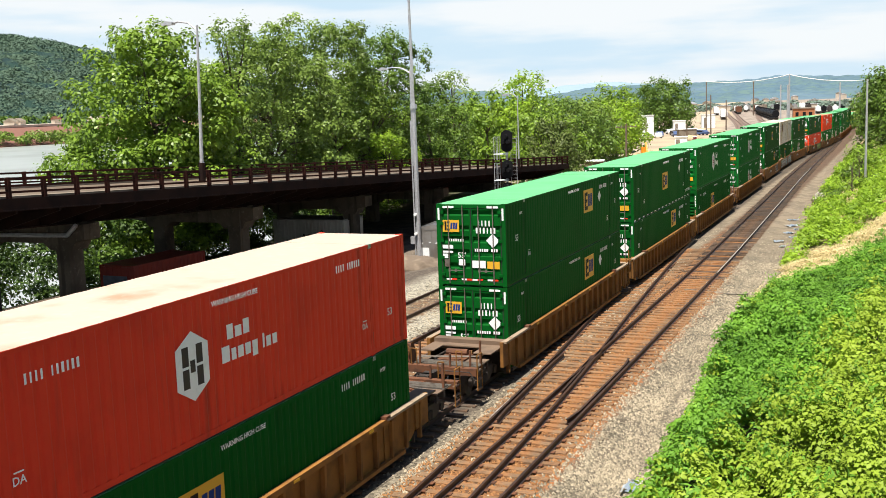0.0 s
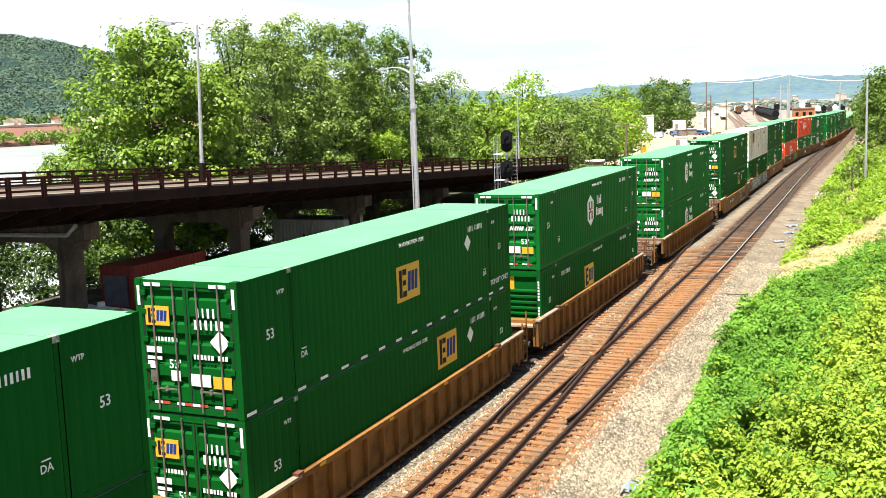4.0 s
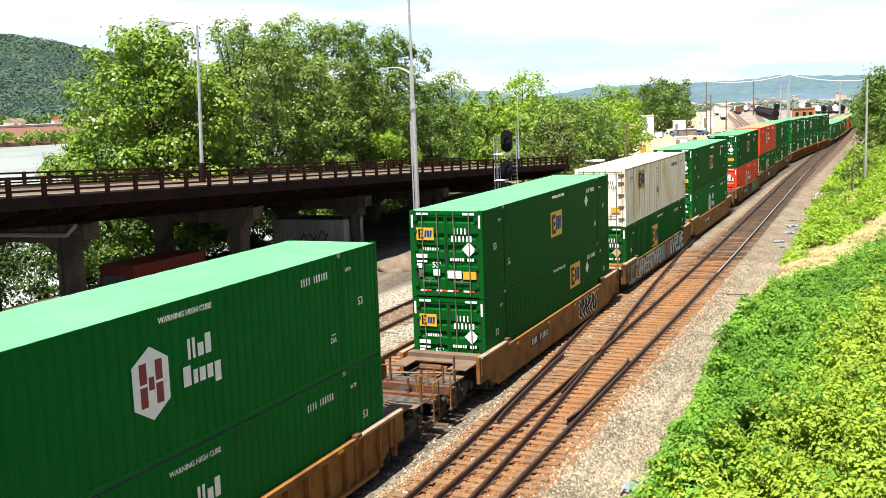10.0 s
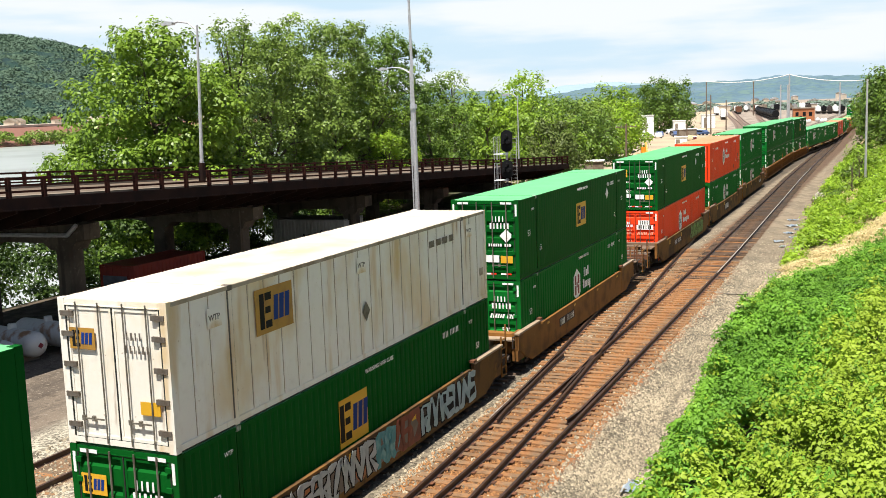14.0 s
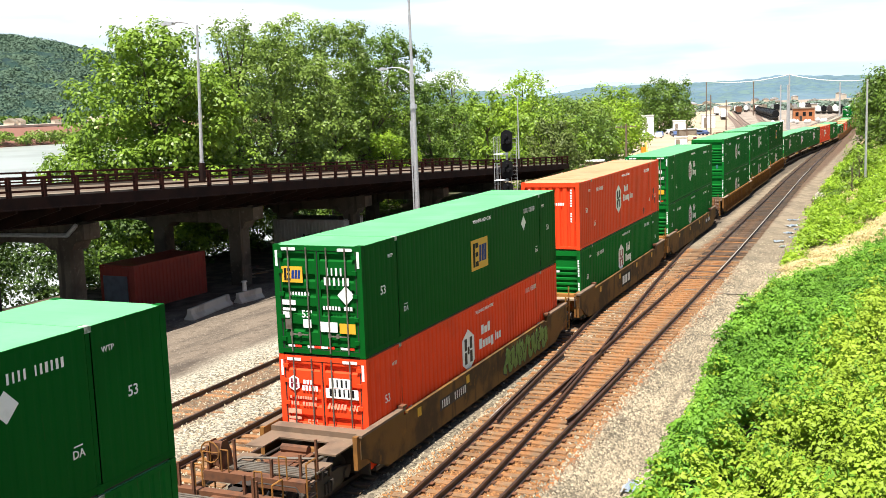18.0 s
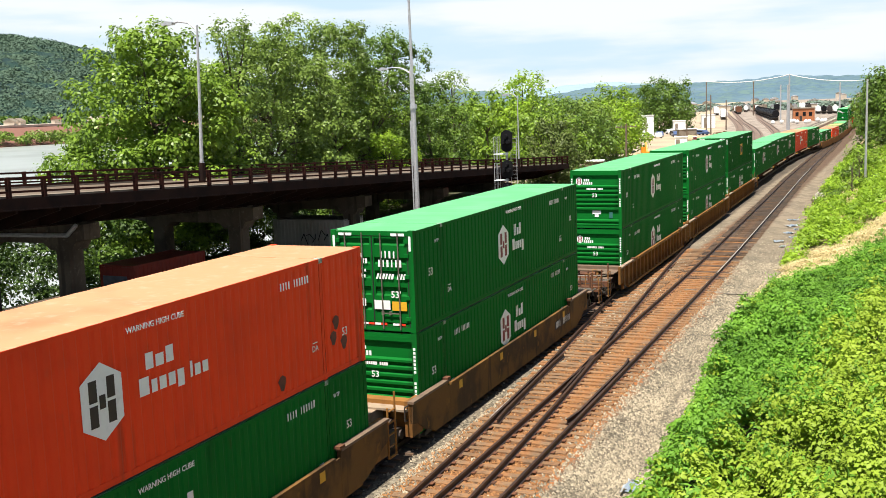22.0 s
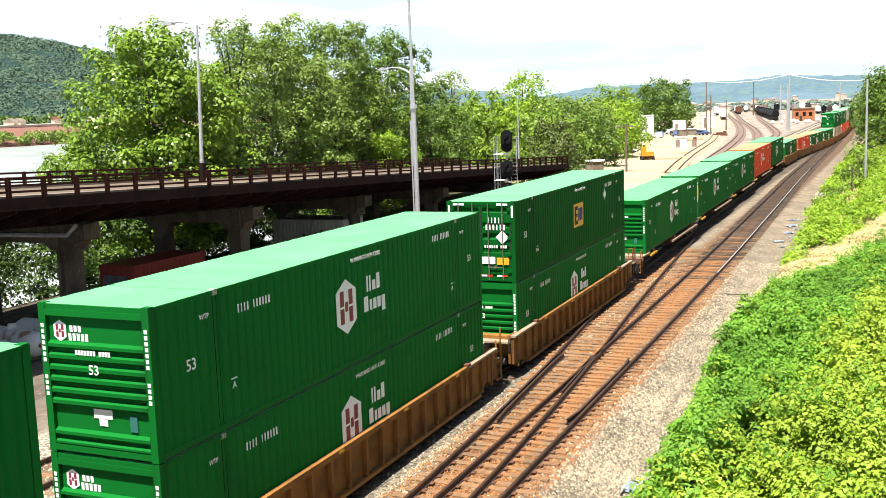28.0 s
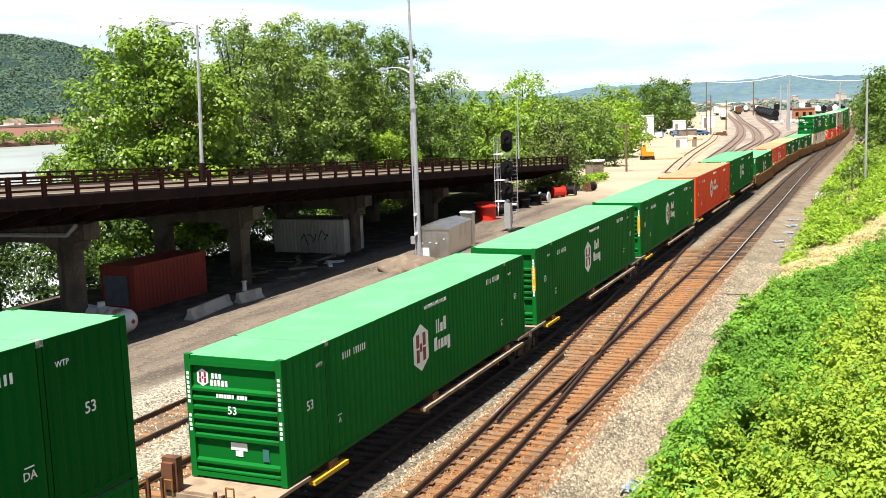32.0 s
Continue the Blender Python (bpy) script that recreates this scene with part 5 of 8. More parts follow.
        graffiti(c, 1.9, 7.6, 11, (SPRAY_A, BLACK), (SPRAY_F, SPRAY_F, SPRAY_D), True)
        graffiti(c, 8.0, 8.6, 12, (SPRAY_B, SPRAY_B), (SPRAY_B,), True)
        graffiti(c, 9.0, 10.2, 16, (SPRAY_G, SPRAY_G), (SPRAY_G, SPRAY_F), True)
        graffiti(c, 10.7, 14.2, 13, (SPRAY_E, BLACK), (STEEL_DARK, BLACK), True)
    if "tag_green" in extra:
        graffiti(c, 9.8, 14.2, 14, (SPRAY_C, STEEL_DARK), (SPRAY_C, SPRAY_C))
    MOVERS.append((c, y_ref, 0.0))
    return c


def spine_car(y_ref, first, last):
    c = thing("spine_car", "low rusty spine wagon with one container on top", "railway wagon", "wagons of the train")

    def p(name, key, make, material, label=""):
        return part(name, cached((name, key, "spine"), lambda: to_mesh(name, make(), material)), None, c, label)
    p("centre_sill", 0, lambda: boxes((-0.3, 0.3, -1.0, CL + 0.4, 0.62, 1.02)), RUST)
    p("end_deck", 0, lambda: boxes((-1.36, 1.36, -0.95, 0.9, 1.03, 1.11), (-1.36, 1.36, -0.98, -0.8, 0.88, 1.11)), WALKWAY, "rusty end deck with ochre edge")
    p("end_deck", 1, lambda: boxes((-1.36, 1.36, CL - 0.9, CL + 0.3, 1.03, 1.11)), WALKWAY)
    for y in (1.98, 8.0, CL - 1.98):
        p("cross_beam", y, lambda: boxes((-1.34, 1.34, y - 0.2, y + 0.2, 0.9, 1.125)), RUST)
    p("side_step", 0, lambda: boxes((1.22, 1.40, 1.0, 2.6, 0.84, 0.94), ), YELLOW, "yellow-edged side step")
    p("side_beam", 0, lambda: boxes((1.24, 1.42, 7.1, 15.6, 0.82, 0.92)), WALKWAY, "thin pale side walkway")
    for y in (7.3, 10.0, 13.0, 15.4):
        p("bracket", y, lambda: boxes((0.3, 1.42, y - 0.06, y + 0.06, 0.7, 0.83)), RUST)
    for s in (-1, 1):
        p("step_ladder", s, lambda: rail_frame([(s * 1.34, -0.6, 1.0), (s * 1.34, -0.6, 0.35), (s * 1.34, -0.2, 0.35), (s * 1.34, -0.2, 1.0)], 0.022), STEEL_DARK)
    if first:
        p("brake_stand", 0, lambda: boxes((-1.35, -0.95, -0.95, -0.75, 1.1, 1.9), (-1.3, -1.0, -1.05, -0.95, 1.2, 1.8)), RUST, "rusty hand brake stand")
        p("coupler", 0, lambda: boxes((-0.1, 0.1, -1.9, -0.95, 0.74, 0.96)), STEEL_DARK)
    truck(c, -0.65, y_ref < 240)
    if last:
        truck(c, CL + 0.3, False)
    MOVERS.append((c, y_ref, 0.0))


def spec(kind, front, logo, label, *more):
    return (kind, front, logo, label, more)


GD_E = spec("green", "door", "emp", "green steel container, doors forward, yellow side panel", "far_logo", "shallow")
GD_E2 = spec("green", "door", "emp", "green container with white lettering and diamond placard", "top_lift", "tape", "shallow")
GM_E = spec("green", "door", "emp", "green corrugated container under a white one, yellow panel", "mid_logo")
GE_E = spec("green", "rib", "emp", "green container with ribbed closed end and yellow panel", "mid_logo")
GD_E3 = spec("green", "door", "emp", "dark green smooth-sided container with barred doors, yellow panel", "flush")
GD_E4 = spec("green", "door", "emp", "green corrugated container with barred doors and yellow panel")
GD_H = spec("green", "door", "hub", "green corrugated container, doors forward, white badge on side")
GR_H = spec("green", "rib", "hub", "green container with ribbed closed end and white badge")
GR_H2 = spec("green", "rib", "hub", "green container with tall yellow label on corner post", "sticker")
RC_H = spec("red", "corr", "hubinc", "red corrugated container with pale faded roof and badge")
OC_H = spec("orange", "corr", "hubinc", "orange-red corrugated container with soot marks and badge", "grime")
OD_H = spec("orange", "door", "hubinc", "orange-red corrugated container loaded in a well wagon")
WD_E = spec("white", "door", "emp", "dirty white panelled container with rust streaks and yellow panel")
LM_H = spec("lime", "rib", "hub", "green container with yellowed roof in a well wagon")
RIBBED = "ochre-brown well wagon with ribbed sides"
SMOOTH = "brown well wagon with smooth plate sides"
WORN = "weathered brown well wagon with smooth plate sides"
for y_ref, style, ends, low, up, extra in (
        (-132.2, "ribbed", ("joint", "end"), GE_E, RC_H, ()), (-108.0, "ribbed", ("end", "joint"), GD_E, GD_E, ()), (-88.9, "ribbed", ("joint", "joint"), GD_E, GD_E2, ()),
        (-69.4, "ribbed", ("joint", "end"), GE_E, GD_H, ()), (-46.1, "ribbed", ("end", "end"), GD_H, GD_H, ()), (-22.5, "smooth", ("end", "joint"), GD_E, GD_E3, ("serial", "tag_rear")),
        (-2.95, "worn", ("joint", "joint"), GM_E, WD_E, ("tag_full",)), (16.45, "smooth", ("joint", "end"), GD_H, GD_E3, ("serial",)), (40.2, "worn", ("end", "joint"), OD_H, GD_E3, ("serial", "tag_green")),
        (59.8, "worn", ("joint", "joint"), GR_H, OC_H, ("panel",)), (79.0, "worn", ("joint", "end"), GR_H, GD_H, ("serial",)), (103.0, "ribbed", ("end", "joint"), GR_H, GR_H, ()),
        (121.9, "ribbed", ("joint", "joint"), GR_H, GR_H, ()), (141.4, "ribbed", ("joint", "end"), GR_H, GD_E4, ()), (253.2, "smooth", ("end", "joint"), GD_H, None, ()),
        (272.6, "smooth", ("joint", "joint"), OD_H, None, ()), (292.0, "smooth", ("joint", "joint"), LM_H, None, ()), (311.4, "smooth", ("joint", "joint"), GR_H, None, ()),
        (331.5, "smooth", ("joint", "end"), WD_E, GR_H, ()), (355.0, "smooth", ("end", "joint"), OD_H, GD_H, ()), (374.5, "smooth", ("joint", "joint"), OD_H, WD_E, ()),
        (394.0, "smooth", ("joint", "joint"), GD_H, GD_H, ()), (413.5, "smooth", ("joint", "end"), GD_H, GD_H, ())):
    tags = {"tag_full": " covered in graffiti", "tag_rear": " with a graffiti tag", "tag_green": " with green graffiti", "panel": " with a black panel"}
    well_car(y_ref, style, *ends, {"ribbed": RIBBED, "smooth": SMOOTH, "worn": WORN}[style] + "".join(tags.get(e, "") for e in extra), extra)
    container(low, y_ref, STACK_Z)
    if up:
        container(up, y_ref, STACK_Z + CH + 0.02)
for i, (y_ref, c) in enumerate(((162.3, GR_H), (179.8, GR_H2), (197.3, GR_H2), (214.8, OC_H), (232.3, GD_H))):
    spine_car(y_ref, i == 0, i == 4)
    container(c, y_ref, 1.13)


# ---- foliage ----
def leaf_material(name, dark, light, gloss=0.45, sheen=0.35, vary=0.6, grain=0.35):
    m = bpy.data.materials.new(name)
    m.use_nodes = True
    nt = m.node_tree
    L = nt.links.new
    b = nt.nodes["Principled BSDF"]
    b.inputs["Roughness"].default_value = gloss
    b.inputs["Specular IOR Level"].default_value = 0.3
    g = nt.nodes.new("ShaderNodeNewGeometry")
    n = nt.nodes.new("ShaderNodeTexNoise")
    n.inputs["Scale"].default_value, n.inputs["Detail"].default_value = grain, 4
    L(g.outputs["Position"], n.inputs["Vector"])
    f = nt.nodes.new("ShaderNodeMath")
    f.operation = "MULTIPLY_ADD"
    L(n.outputs[0], f.inputs[0])
    f.inputs[1].default_value = 1.3
    h = nt.nodes.new("ShaderNodeMath")
    h.operation = "MULTIPLY_ADD"
    L(g.outputs["Random Per Island"], h.inputs[0])
    h.inputs[1].default_value, h.inputs[2].default_value = vary, -0.125 - vary / 2
    L(h.outputs[0], f.inputs[2])
    x = nt.nodes.new("ShaderNodeMix")
    x.data_type = "RGBA"
    L(f.outputs[0], x.inputs[0])
    x.inputs[6].default_value, x.inputs[7].default_value = (*dark, 1), (*light, 1)
    L(x.outputs[2], b.inputs["Base Color"])
    t = nt.nodes.new("ShaderNodeBsdfTranslucent")
    L(x.outputs[2], t.inputs[0])
    mx = nt.nodes.new("ShaderNodeMixShader")
    mx.inputs[0].default_value = sheen
    L(b.outputs[0], mx.inputs[1]), L(t.outputs[0], mx.inputs[2])
    L(mx.outputs[0], nt.nodes["Material Output"].inputs[0])
    return m


LEAF = leaf_material("broad_leaf", (0.045, 0.105, 0.008), (0.30, 0.45, 0.045), 0.42, 0.22, 0.28)
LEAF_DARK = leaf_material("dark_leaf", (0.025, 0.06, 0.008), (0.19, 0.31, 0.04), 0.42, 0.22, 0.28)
LEAF_BROWN = leaf_material("brownish_leaf", (0.035, 0.058, 0.012), (0.20, 0.26, 0.06), 0.5, 0.2, 0.28)
LEAF_GREY = leaf_material("willowy_leaf", (0.035, 0.075, 0.014), (0.30, 0.43, 0.07), 0.42, 0.22, 0.28)
# Haze of distance is put into the next two leaf colours.
LEAF_FAR = leaf_material("haze_tinted_far_leaf", (0.13, 0.185, 0.16), (0.19, 0.245, 0.18), 0.9, 0.1)
LEAF_HILL = leaf_material("haze_tinted_slope_leaf", (0.066, 0.112, 0.080), (0.104, 0.162, 0.105), 0.9, 0.1, 0.15, 0.05)
# Leaf colour darkened to carry the shade below the trees and the viaduct.
LEAF_SHADE = leaf_material("shade_darkened_leaf", (0.018, 0.045, 0.008), (0.085, 0.15, 0.022), 0.5, 0.12)
LEAF_LIME = leaf_material("young_leaf", (0.14, 0.26, 0.012), (0.40, 0.58, 0.05))
VINE = leaf_material("vine_leaf", (0.022, 0.10, 0.010), (0.29, 0.56, 0.055), 0.6, 0.34, 0.2)
VINE_GOLD = leaf_material("yellowing_vine_leaf", (0.17, 0.27, 0.018), (0.44, 0.57, 0.058), 0.6, 0.34, 0.2)
STRAW = leaf_material("dry_grass", (0.46, 0.36, 0.16), (0.80, 0.68, 0.38), 0.8, 0.2)


def leaf_mesh(name, P, N, size, aspect, material, rng):
    """Many folded, leaf-shaped quads: places, facings, lengths."""
    n = len(P)
    N = N / np.maximum(np.linalg.norm(N, axis=1, keepdims=True), 1e-6)
    a = rng.normal(size=(n, 3))
    T = np.cross(N, a)
    T /= np.maximum(np.linalg.norm(T, axis=1, keepdims=True), 1e-6)
    B = np.cross(N, T)
    s = size[:, None] if isinstance(size, np.ndarray) else size
    V = np.empty((n, 4, 3))
    V[:, 0] = P - T * s * 0.5
    V[:, 1] = P + B * s * 0.5 * aspect + N * s * 0.09
    V[:, 2] = P + T * s * 0.5
    V[:, 3] = P - B * s * 0.5 * aspect + N * s * 0.09
    me = bpy.data.meshes.new(name)
    me.vertices.add(n * 4)
    me.vertices.foreach_set("co", V.ravel())
    me.loops.add(n * 4)
    me.loops.foreach_set("vertex_index", np.arange(n * 4, dtype=np.int32))
    me.polygons.add(n)
    me.polygons.foreach_set("loop_start", np.arange(0, n * 4, 4, dtype=np.int32))
    me.polygons.foreach_set("loop_total", np.full(n, 4, dtype=np.int32))
    me.update(calc_edges=True)
    me.materials.append(material)
    return me


def clumps(rng, centres, radii, per, squash=0.75):
    """Leaves on the outside of many uneven clumps."""
    P, N = [], []
    for c, r in zip(centres, radii):
        d = rng.normal(size=(per, 3))
        d /= np.linalg.norm(d, axis=1, keepdims=True)
        d[:, 2] = np.where(d[:, 2] < -0.35, -d[:, 2], d[:, 2])
        rad = r * (0.45 + 0.6 * rng.random((per, 1)) ** 0.6)
        P.append(np.asarray(c) + d * rad * np.array((1, 1, squash)))
        N.append(d + rng.normal(size=(per, 3)) * 0.45 + np.array((0, 0, 0.35)))
    return np.concatenate(P), np.concatenate(N)


def tree(seed, x, y, z0, top, radius, material, label, n=60, per=150, leaf=0.34, low=0.12, lean=0.0, lobes=5, taper=0.0):
    """A tapered trunk, limbs, and a crown of leaf clumps inside an uneven envelope."""
    rng = np.random.default_rng(seed)
    rr = random.Random(seed)
    h = top - z0
    t = thing("tree", label, "tree", "trees by the river", m=pose(x, y, z0))
    bm = bmesh.new()
    pts = [Vector((lean * h * f + 0.08 * rr.uniform(-1, 1) * f * radius, 0.06 * rr.uniform(-1, 1) * f * radius, h * f)) for f in (0, 0.18, 0.36, 0.55, 0.72)]
    r0 = 0.022 * h + 0.05
    for i in range(4):
        tube(bm, pts[i], pts[i + 1], r0 * (1 - 0.22 * i), r0 * (1 - 0.22 * (i + 1)), 8)
    part("trunk", bm, BARK, t, smooth=True)
    # the crown: boughs kept apart inside an uneven envelope, each a cap of leaves with bare air below it
    B = []
    for i in range(int(n * 1.15)):
        for attempt in range(14):
            f = low + (1 - low) * rng.random() ** 0.85
            s, a = (f - low) / (1 - low), rng.random() * 2 * math.pi
            k = rng.uniform(0.74, 1.0) if rng.random() < 0.72 else rng.uniform(0.3, 0.74)
            ca, sa = math.cos(a), math.sin(a)
            lump = noise.noise((ca * 1.5 + seed, sa * 1.5, s * lobes * 0.75)) + 0.6 * noise.noise((ca * 4.2, sa * 4.2 + seed, s * lobes * 2.2))
            env = radius * math.sin(math.pi * min(0.95, 0.16 + 0.78 * s ** 0.95)) ** 0.42 * (1 - taper * s ** 1.1)
            rad = env * (0.86 + 0.5 * lump) * k
            rb = leaf * (1.7 + 2.3 * rng.random())
            c = (ca * rad + lean * h * f, sa * rad, h * (low + (1 - low) * s * (1 + 0.12 * lump * s)) - rb * 0.35)
            if noise.noise((c[0] * 0.42, c[1] * 0.42, c[2] * 0.42 + seed)) < -0.2 and s < 0.9:
                continue
            if all((c[0] - q[0]) ** 2 + (c[1] - q[1]) ** 2 + ((c[2] - q[2]) * 1.1) ** 2 > (0.6 * (rb + q[3])) ** 2 for q in B):
                B.append((*c, rb, ca, sa))
                break
    B = np.array(B)
    m, per_bough = len(B), max(60, int(per * 0.62))
    d = rng.normal(size=(m, per_bough, 3))
    d[..., :2] += B[:, None, 4:6] * 0.35
    d /= np.linalg.norm(d, axis=2, keepdims=True)
    d[..., 2] = np.where(d[..., 2] < -0.5, -d[..., 2], d[..., 2])
    u = rng.random((m, per_bough, 1))
    rr3 = B[:, None, 3:4] * (0.62 + 0.42 * u + 0.55 * np.maximum(0, u - 0.86) / 0.14)
    wave = 1 + 0.22 * np.sin(5 * d[..., :1] + B[:, None, :1] * 9) * np.sin(5 * d[..., 1:2] + B[:, None, 1:2] * 7)
    P = (B[:, None, :3] + d * rr3 * wave * np.array((1, 1, 0.95))).reshape(-1, 3)
    N = (d * 0.95 + np.array((0, -0.1, 0.38)) + rng.normal(size=d.shape) * 0.24).reshape(-1, 3)
    for i in range(0, m, max(1, m // 11)):
        c = Vector(B[i, :3])
        b = bmesh.new()
        base = pts[3] if c.z > h * 0.6 else pts[2] if c.z > h * 0.4 else pts[1]
        mid = (base + c) / 2 + Vector((0, 0, 0.05 * h))
        tube(b, base, mid, r0 * 0.34, r0 * 0.2, 6)
        tube(b, mid, c, r0 * 0.2, r0 * 0.05, 6)
        part("limb", b, BARK, t)
    size = leaf * (0.62 + 0.55 * rng.random(len(P)))
    o = new("crown", leaf_mesh("crown", P, N, size, 0.66, material, rng))
    o.parent = t
    return t


def brush(name, seed, places, material, label, per=90, leaf=0.22, category="bushes"):
    """Undergrowth: clumps at (x, y, z, radius)."""
    rng = np.random.default_rng(seed)
    P, N = clumps(rng, [p[:3] for p in places], [p[3] for p in places], per)
    return tagged(new(name, leaf_mesh(name, P, N, leaf * (0.6 + 0.8 * rng.random(len(P))), 0.6, material, rng)), label, category, kind="stuff")


# ---- trees beyond the viaduct ----
for row in (
        (1, -49.3, 60.7, -2.2, 15.2, 7.2, LEAF, "tall broad riverside tree, sunlit summer leaves", 330, 190, 0.36, 0.16, 0.0, 5, 0.36),
        (2, -55.2, 60.0, -2.5, 8.0, 4.4, LEAF, "low spreading riverside tree, bright sunlit leaves", 120, 170, 0.31, 0.15, 0.0, 5, 0.3),
        (28, -51.0, 66.5, -2.2, 12.6, 5.2, LEAF, "leafy riverside tree filling the gap between taller crowns", 170, 180, 0.31, 0.15, 0.0, 5, 0.2),
        (4, -49.6, 71.0, -2.2, 16.6, 3.6, LEAF_GREY, "slender grey-green tree with an open top", 110, 150, 0.27, 0.3, 0.0, 6, 0.35),
        (3, -51.0, 78.5, -2.2, 16.3, 5.8, LEAF_GREY, "tall grey-green willowy tree by the river", 270, 170, 0.28, 0.22),
        (29, -52.8, 85.0, -2.2, 14.6, 4.6, LEAF_GREY, "grey-green willowy tree, slender crown", 170, 170, 0.28, 0.25),
        (5, -51.9, 91.0, -2.0, 17.6, 5.6, LEAF_GREY, "tall willowy tree with hanging sprays", 240, 180, 0.30, 0.25),
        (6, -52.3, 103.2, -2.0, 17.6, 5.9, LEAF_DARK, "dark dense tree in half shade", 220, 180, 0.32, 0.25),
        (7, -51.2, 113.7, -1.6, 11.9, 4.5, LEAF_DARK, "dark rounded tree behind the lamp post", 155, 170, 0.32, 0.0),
        (8, -50.5, 96.0, -1.8, 12.4, 5.2, LEAF, "leafy tree with gaps in its crown", 124, 170, 0.26, 0.0),
        (9, -47.0, 93.5, -1.0, 7.0, 3.0, LEAF_LIME, "small bright young tree at the viaduct", 68, 170, 0.23, 0.0),
        (10, -59.2, 140.0, -1.0, 14.4, 2.7, LEAF_GREY, "thin-topped tree with bare twigs", 24, 110, 0.4, 0.5),
        (11, -52.4, 136.0, -1.0, 10.7, 4.4, LEAF, "rounded green tree beside the road", 80, 150, 0.45, 0.0),
        (12, -46.3, 134.0, -0.8, 12.8, 4.0, LEAF_LIME, "upright tree with light green crown", 60, 150, 0.42, 0.0),
        (13, -60.5, 128.0, -1.0, 9.0, 6.2, LEAF_GREY, "grey-green bushy tree by the road", 75, 150, 0.42, 0.0),
        (14, -47.5, 152.0, -0.8, 9.4, 5.4, LEAF_DARK, "rounded green tree at the yard's edge", 70, 150, 0.46, 0.0),
        (15, -38.6, 117.0, -0.8, 8.2, 4.6, LEAF, "dense tree beside the ramp's end", 110, 160, 0.38, 0.0),
        (30, -35.1, 111.8, -0.8, 7.1, 3.3, LEAF_BROWN, "rounded brownish-green tree at the ramp's foot", 120, 170, 0.3, 0.0, 0.0, 4),
        (16, -50.5, 176.0, -0.8, 9.8, 6.4, LEAF_GREY, "rounded leafy tree at the yard's edge", 70, 150, 0.5, 0.0),
        (17, -46.5, 186.0, -0.8, 8.7, 5.0, LEAF_LIME, "light green tree at the yard's edge", 55, 150, 0.5, 0.0),
        (18, -51.5, 204.0, -0.8, 11.4, 7.0, LEAF, "broad tree beside the car park", 75, 150, 0.55, 0.0),
        (19, -43.0, 158.0, -0.8, 6.8, 3.9, LEAF_DARK, "low bushy tree on sandy ground", 50, 150, 0.45, 0.0),
        (20, -66.5, 336.0, -1.8, 14.4, 9.4, LEAF_DARK, "large dark rounded tree beyond the car park", 110, 170, 0.75, 0.0),
        (21, -74.0, 345.0, -1.8, 12.5, 8.0, LEAF_DARK, "dark rounded tree beyond the car park", 75, 150, 0.75, 0.0),
        (22, -68.0, 262.0, -1.6, 9.4, 8.4, LEAF, "broad low tree beside the car park", 75, 150, 0.65, 0.0),
        (23, -84.0, 250.0, -1.6, 10.4, 9.0, LEAF, "broad tree behind the car park", 75, 150, 0.7, 0.0),
        (24, -70.0, 170.0, -1.5, 9.0, 8.0, LEAF, "broad tree behind the ramp", 75, 150, 0.55, 0.0),
        (25, -76.0, 205.0, -1.5, 8.6, 8.5, LEAF, "broad tree towards the river", 75, 150, 0.6, 0.0),
        (26, -66.0, 112.0, -2.5, 10.5, 7.0, LEAF, "broad riverside tree beyond the viaduct", 80, 150, 0.45, 0.0),
        (27, -56.0, 103.0, -2.0, 10.5, 6.0, LEAF_DARK, "dark leafy tree beyond the viaduct", 80, 150, 0.42, 0.0)):
    tree(*row)

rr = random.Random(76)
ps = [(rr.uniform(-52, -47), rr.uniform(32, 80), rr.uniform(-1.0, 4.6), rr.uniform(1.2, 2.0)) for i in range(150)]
brush("understorey_bushes", 35, ps, LEAF_SHADE, "understorey below the riverside trees, leaves darkened for shade", 160, 0.28)
rr = random.Random(77)
ps = []
for i in range(330):
    y = rr.uniform(26, 112)
    x = rr.uniform(-58, -47.0)
    ps.append((x, y, height(x, y) + rr.uniform(0.2, 4.6), rr.uniform(0.7, 1.7)))
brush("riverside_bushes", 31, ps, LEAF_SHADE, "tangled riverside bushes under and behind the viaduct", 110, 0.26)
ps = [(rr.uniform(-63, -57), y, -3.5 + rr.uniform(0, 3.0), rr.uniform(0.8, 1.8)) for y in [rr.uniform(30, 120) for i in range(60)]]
brush("riverside_bushes", 32, ps, LEAF_SHADE, "bushes on the river bank, leaves darkened for shade", 100, 0.3)
# The dark leaf colour here stands in for shade behind the piers.
ps = [(rr.uniform(-48, -43.5), rr.uniform(40, 104), -0.6 + rr.uniform(0, 1.4), rr.uniform(0.6, 1.2)) for i in range(76)]
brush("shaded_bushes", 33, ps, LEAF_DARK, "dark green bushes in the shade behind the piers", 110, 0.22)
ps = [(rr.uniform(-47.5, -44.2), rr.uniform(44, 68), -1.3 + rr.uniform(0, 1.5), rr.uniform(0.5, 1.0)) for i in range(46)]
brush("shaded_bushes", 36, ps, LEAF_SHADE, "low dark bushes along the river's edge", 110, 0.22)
ps = [(-35.6 + 0.2 * q + rr.uniform(-1.2, 1.2), 113 + q, -0.5 + rr.uniform(0, 0.7), rr.uniform(0.5, 0.9)) for q in [rr.uniform(0, 13) for i in range(40)]]
brush("roadside_bushes", 34, ps, LEAF_LIME, "low bright bushes beside the sandy road", 110, 0.26)


# ---- the viaduct ----
BX0, BX1 = -45.5, -32.5


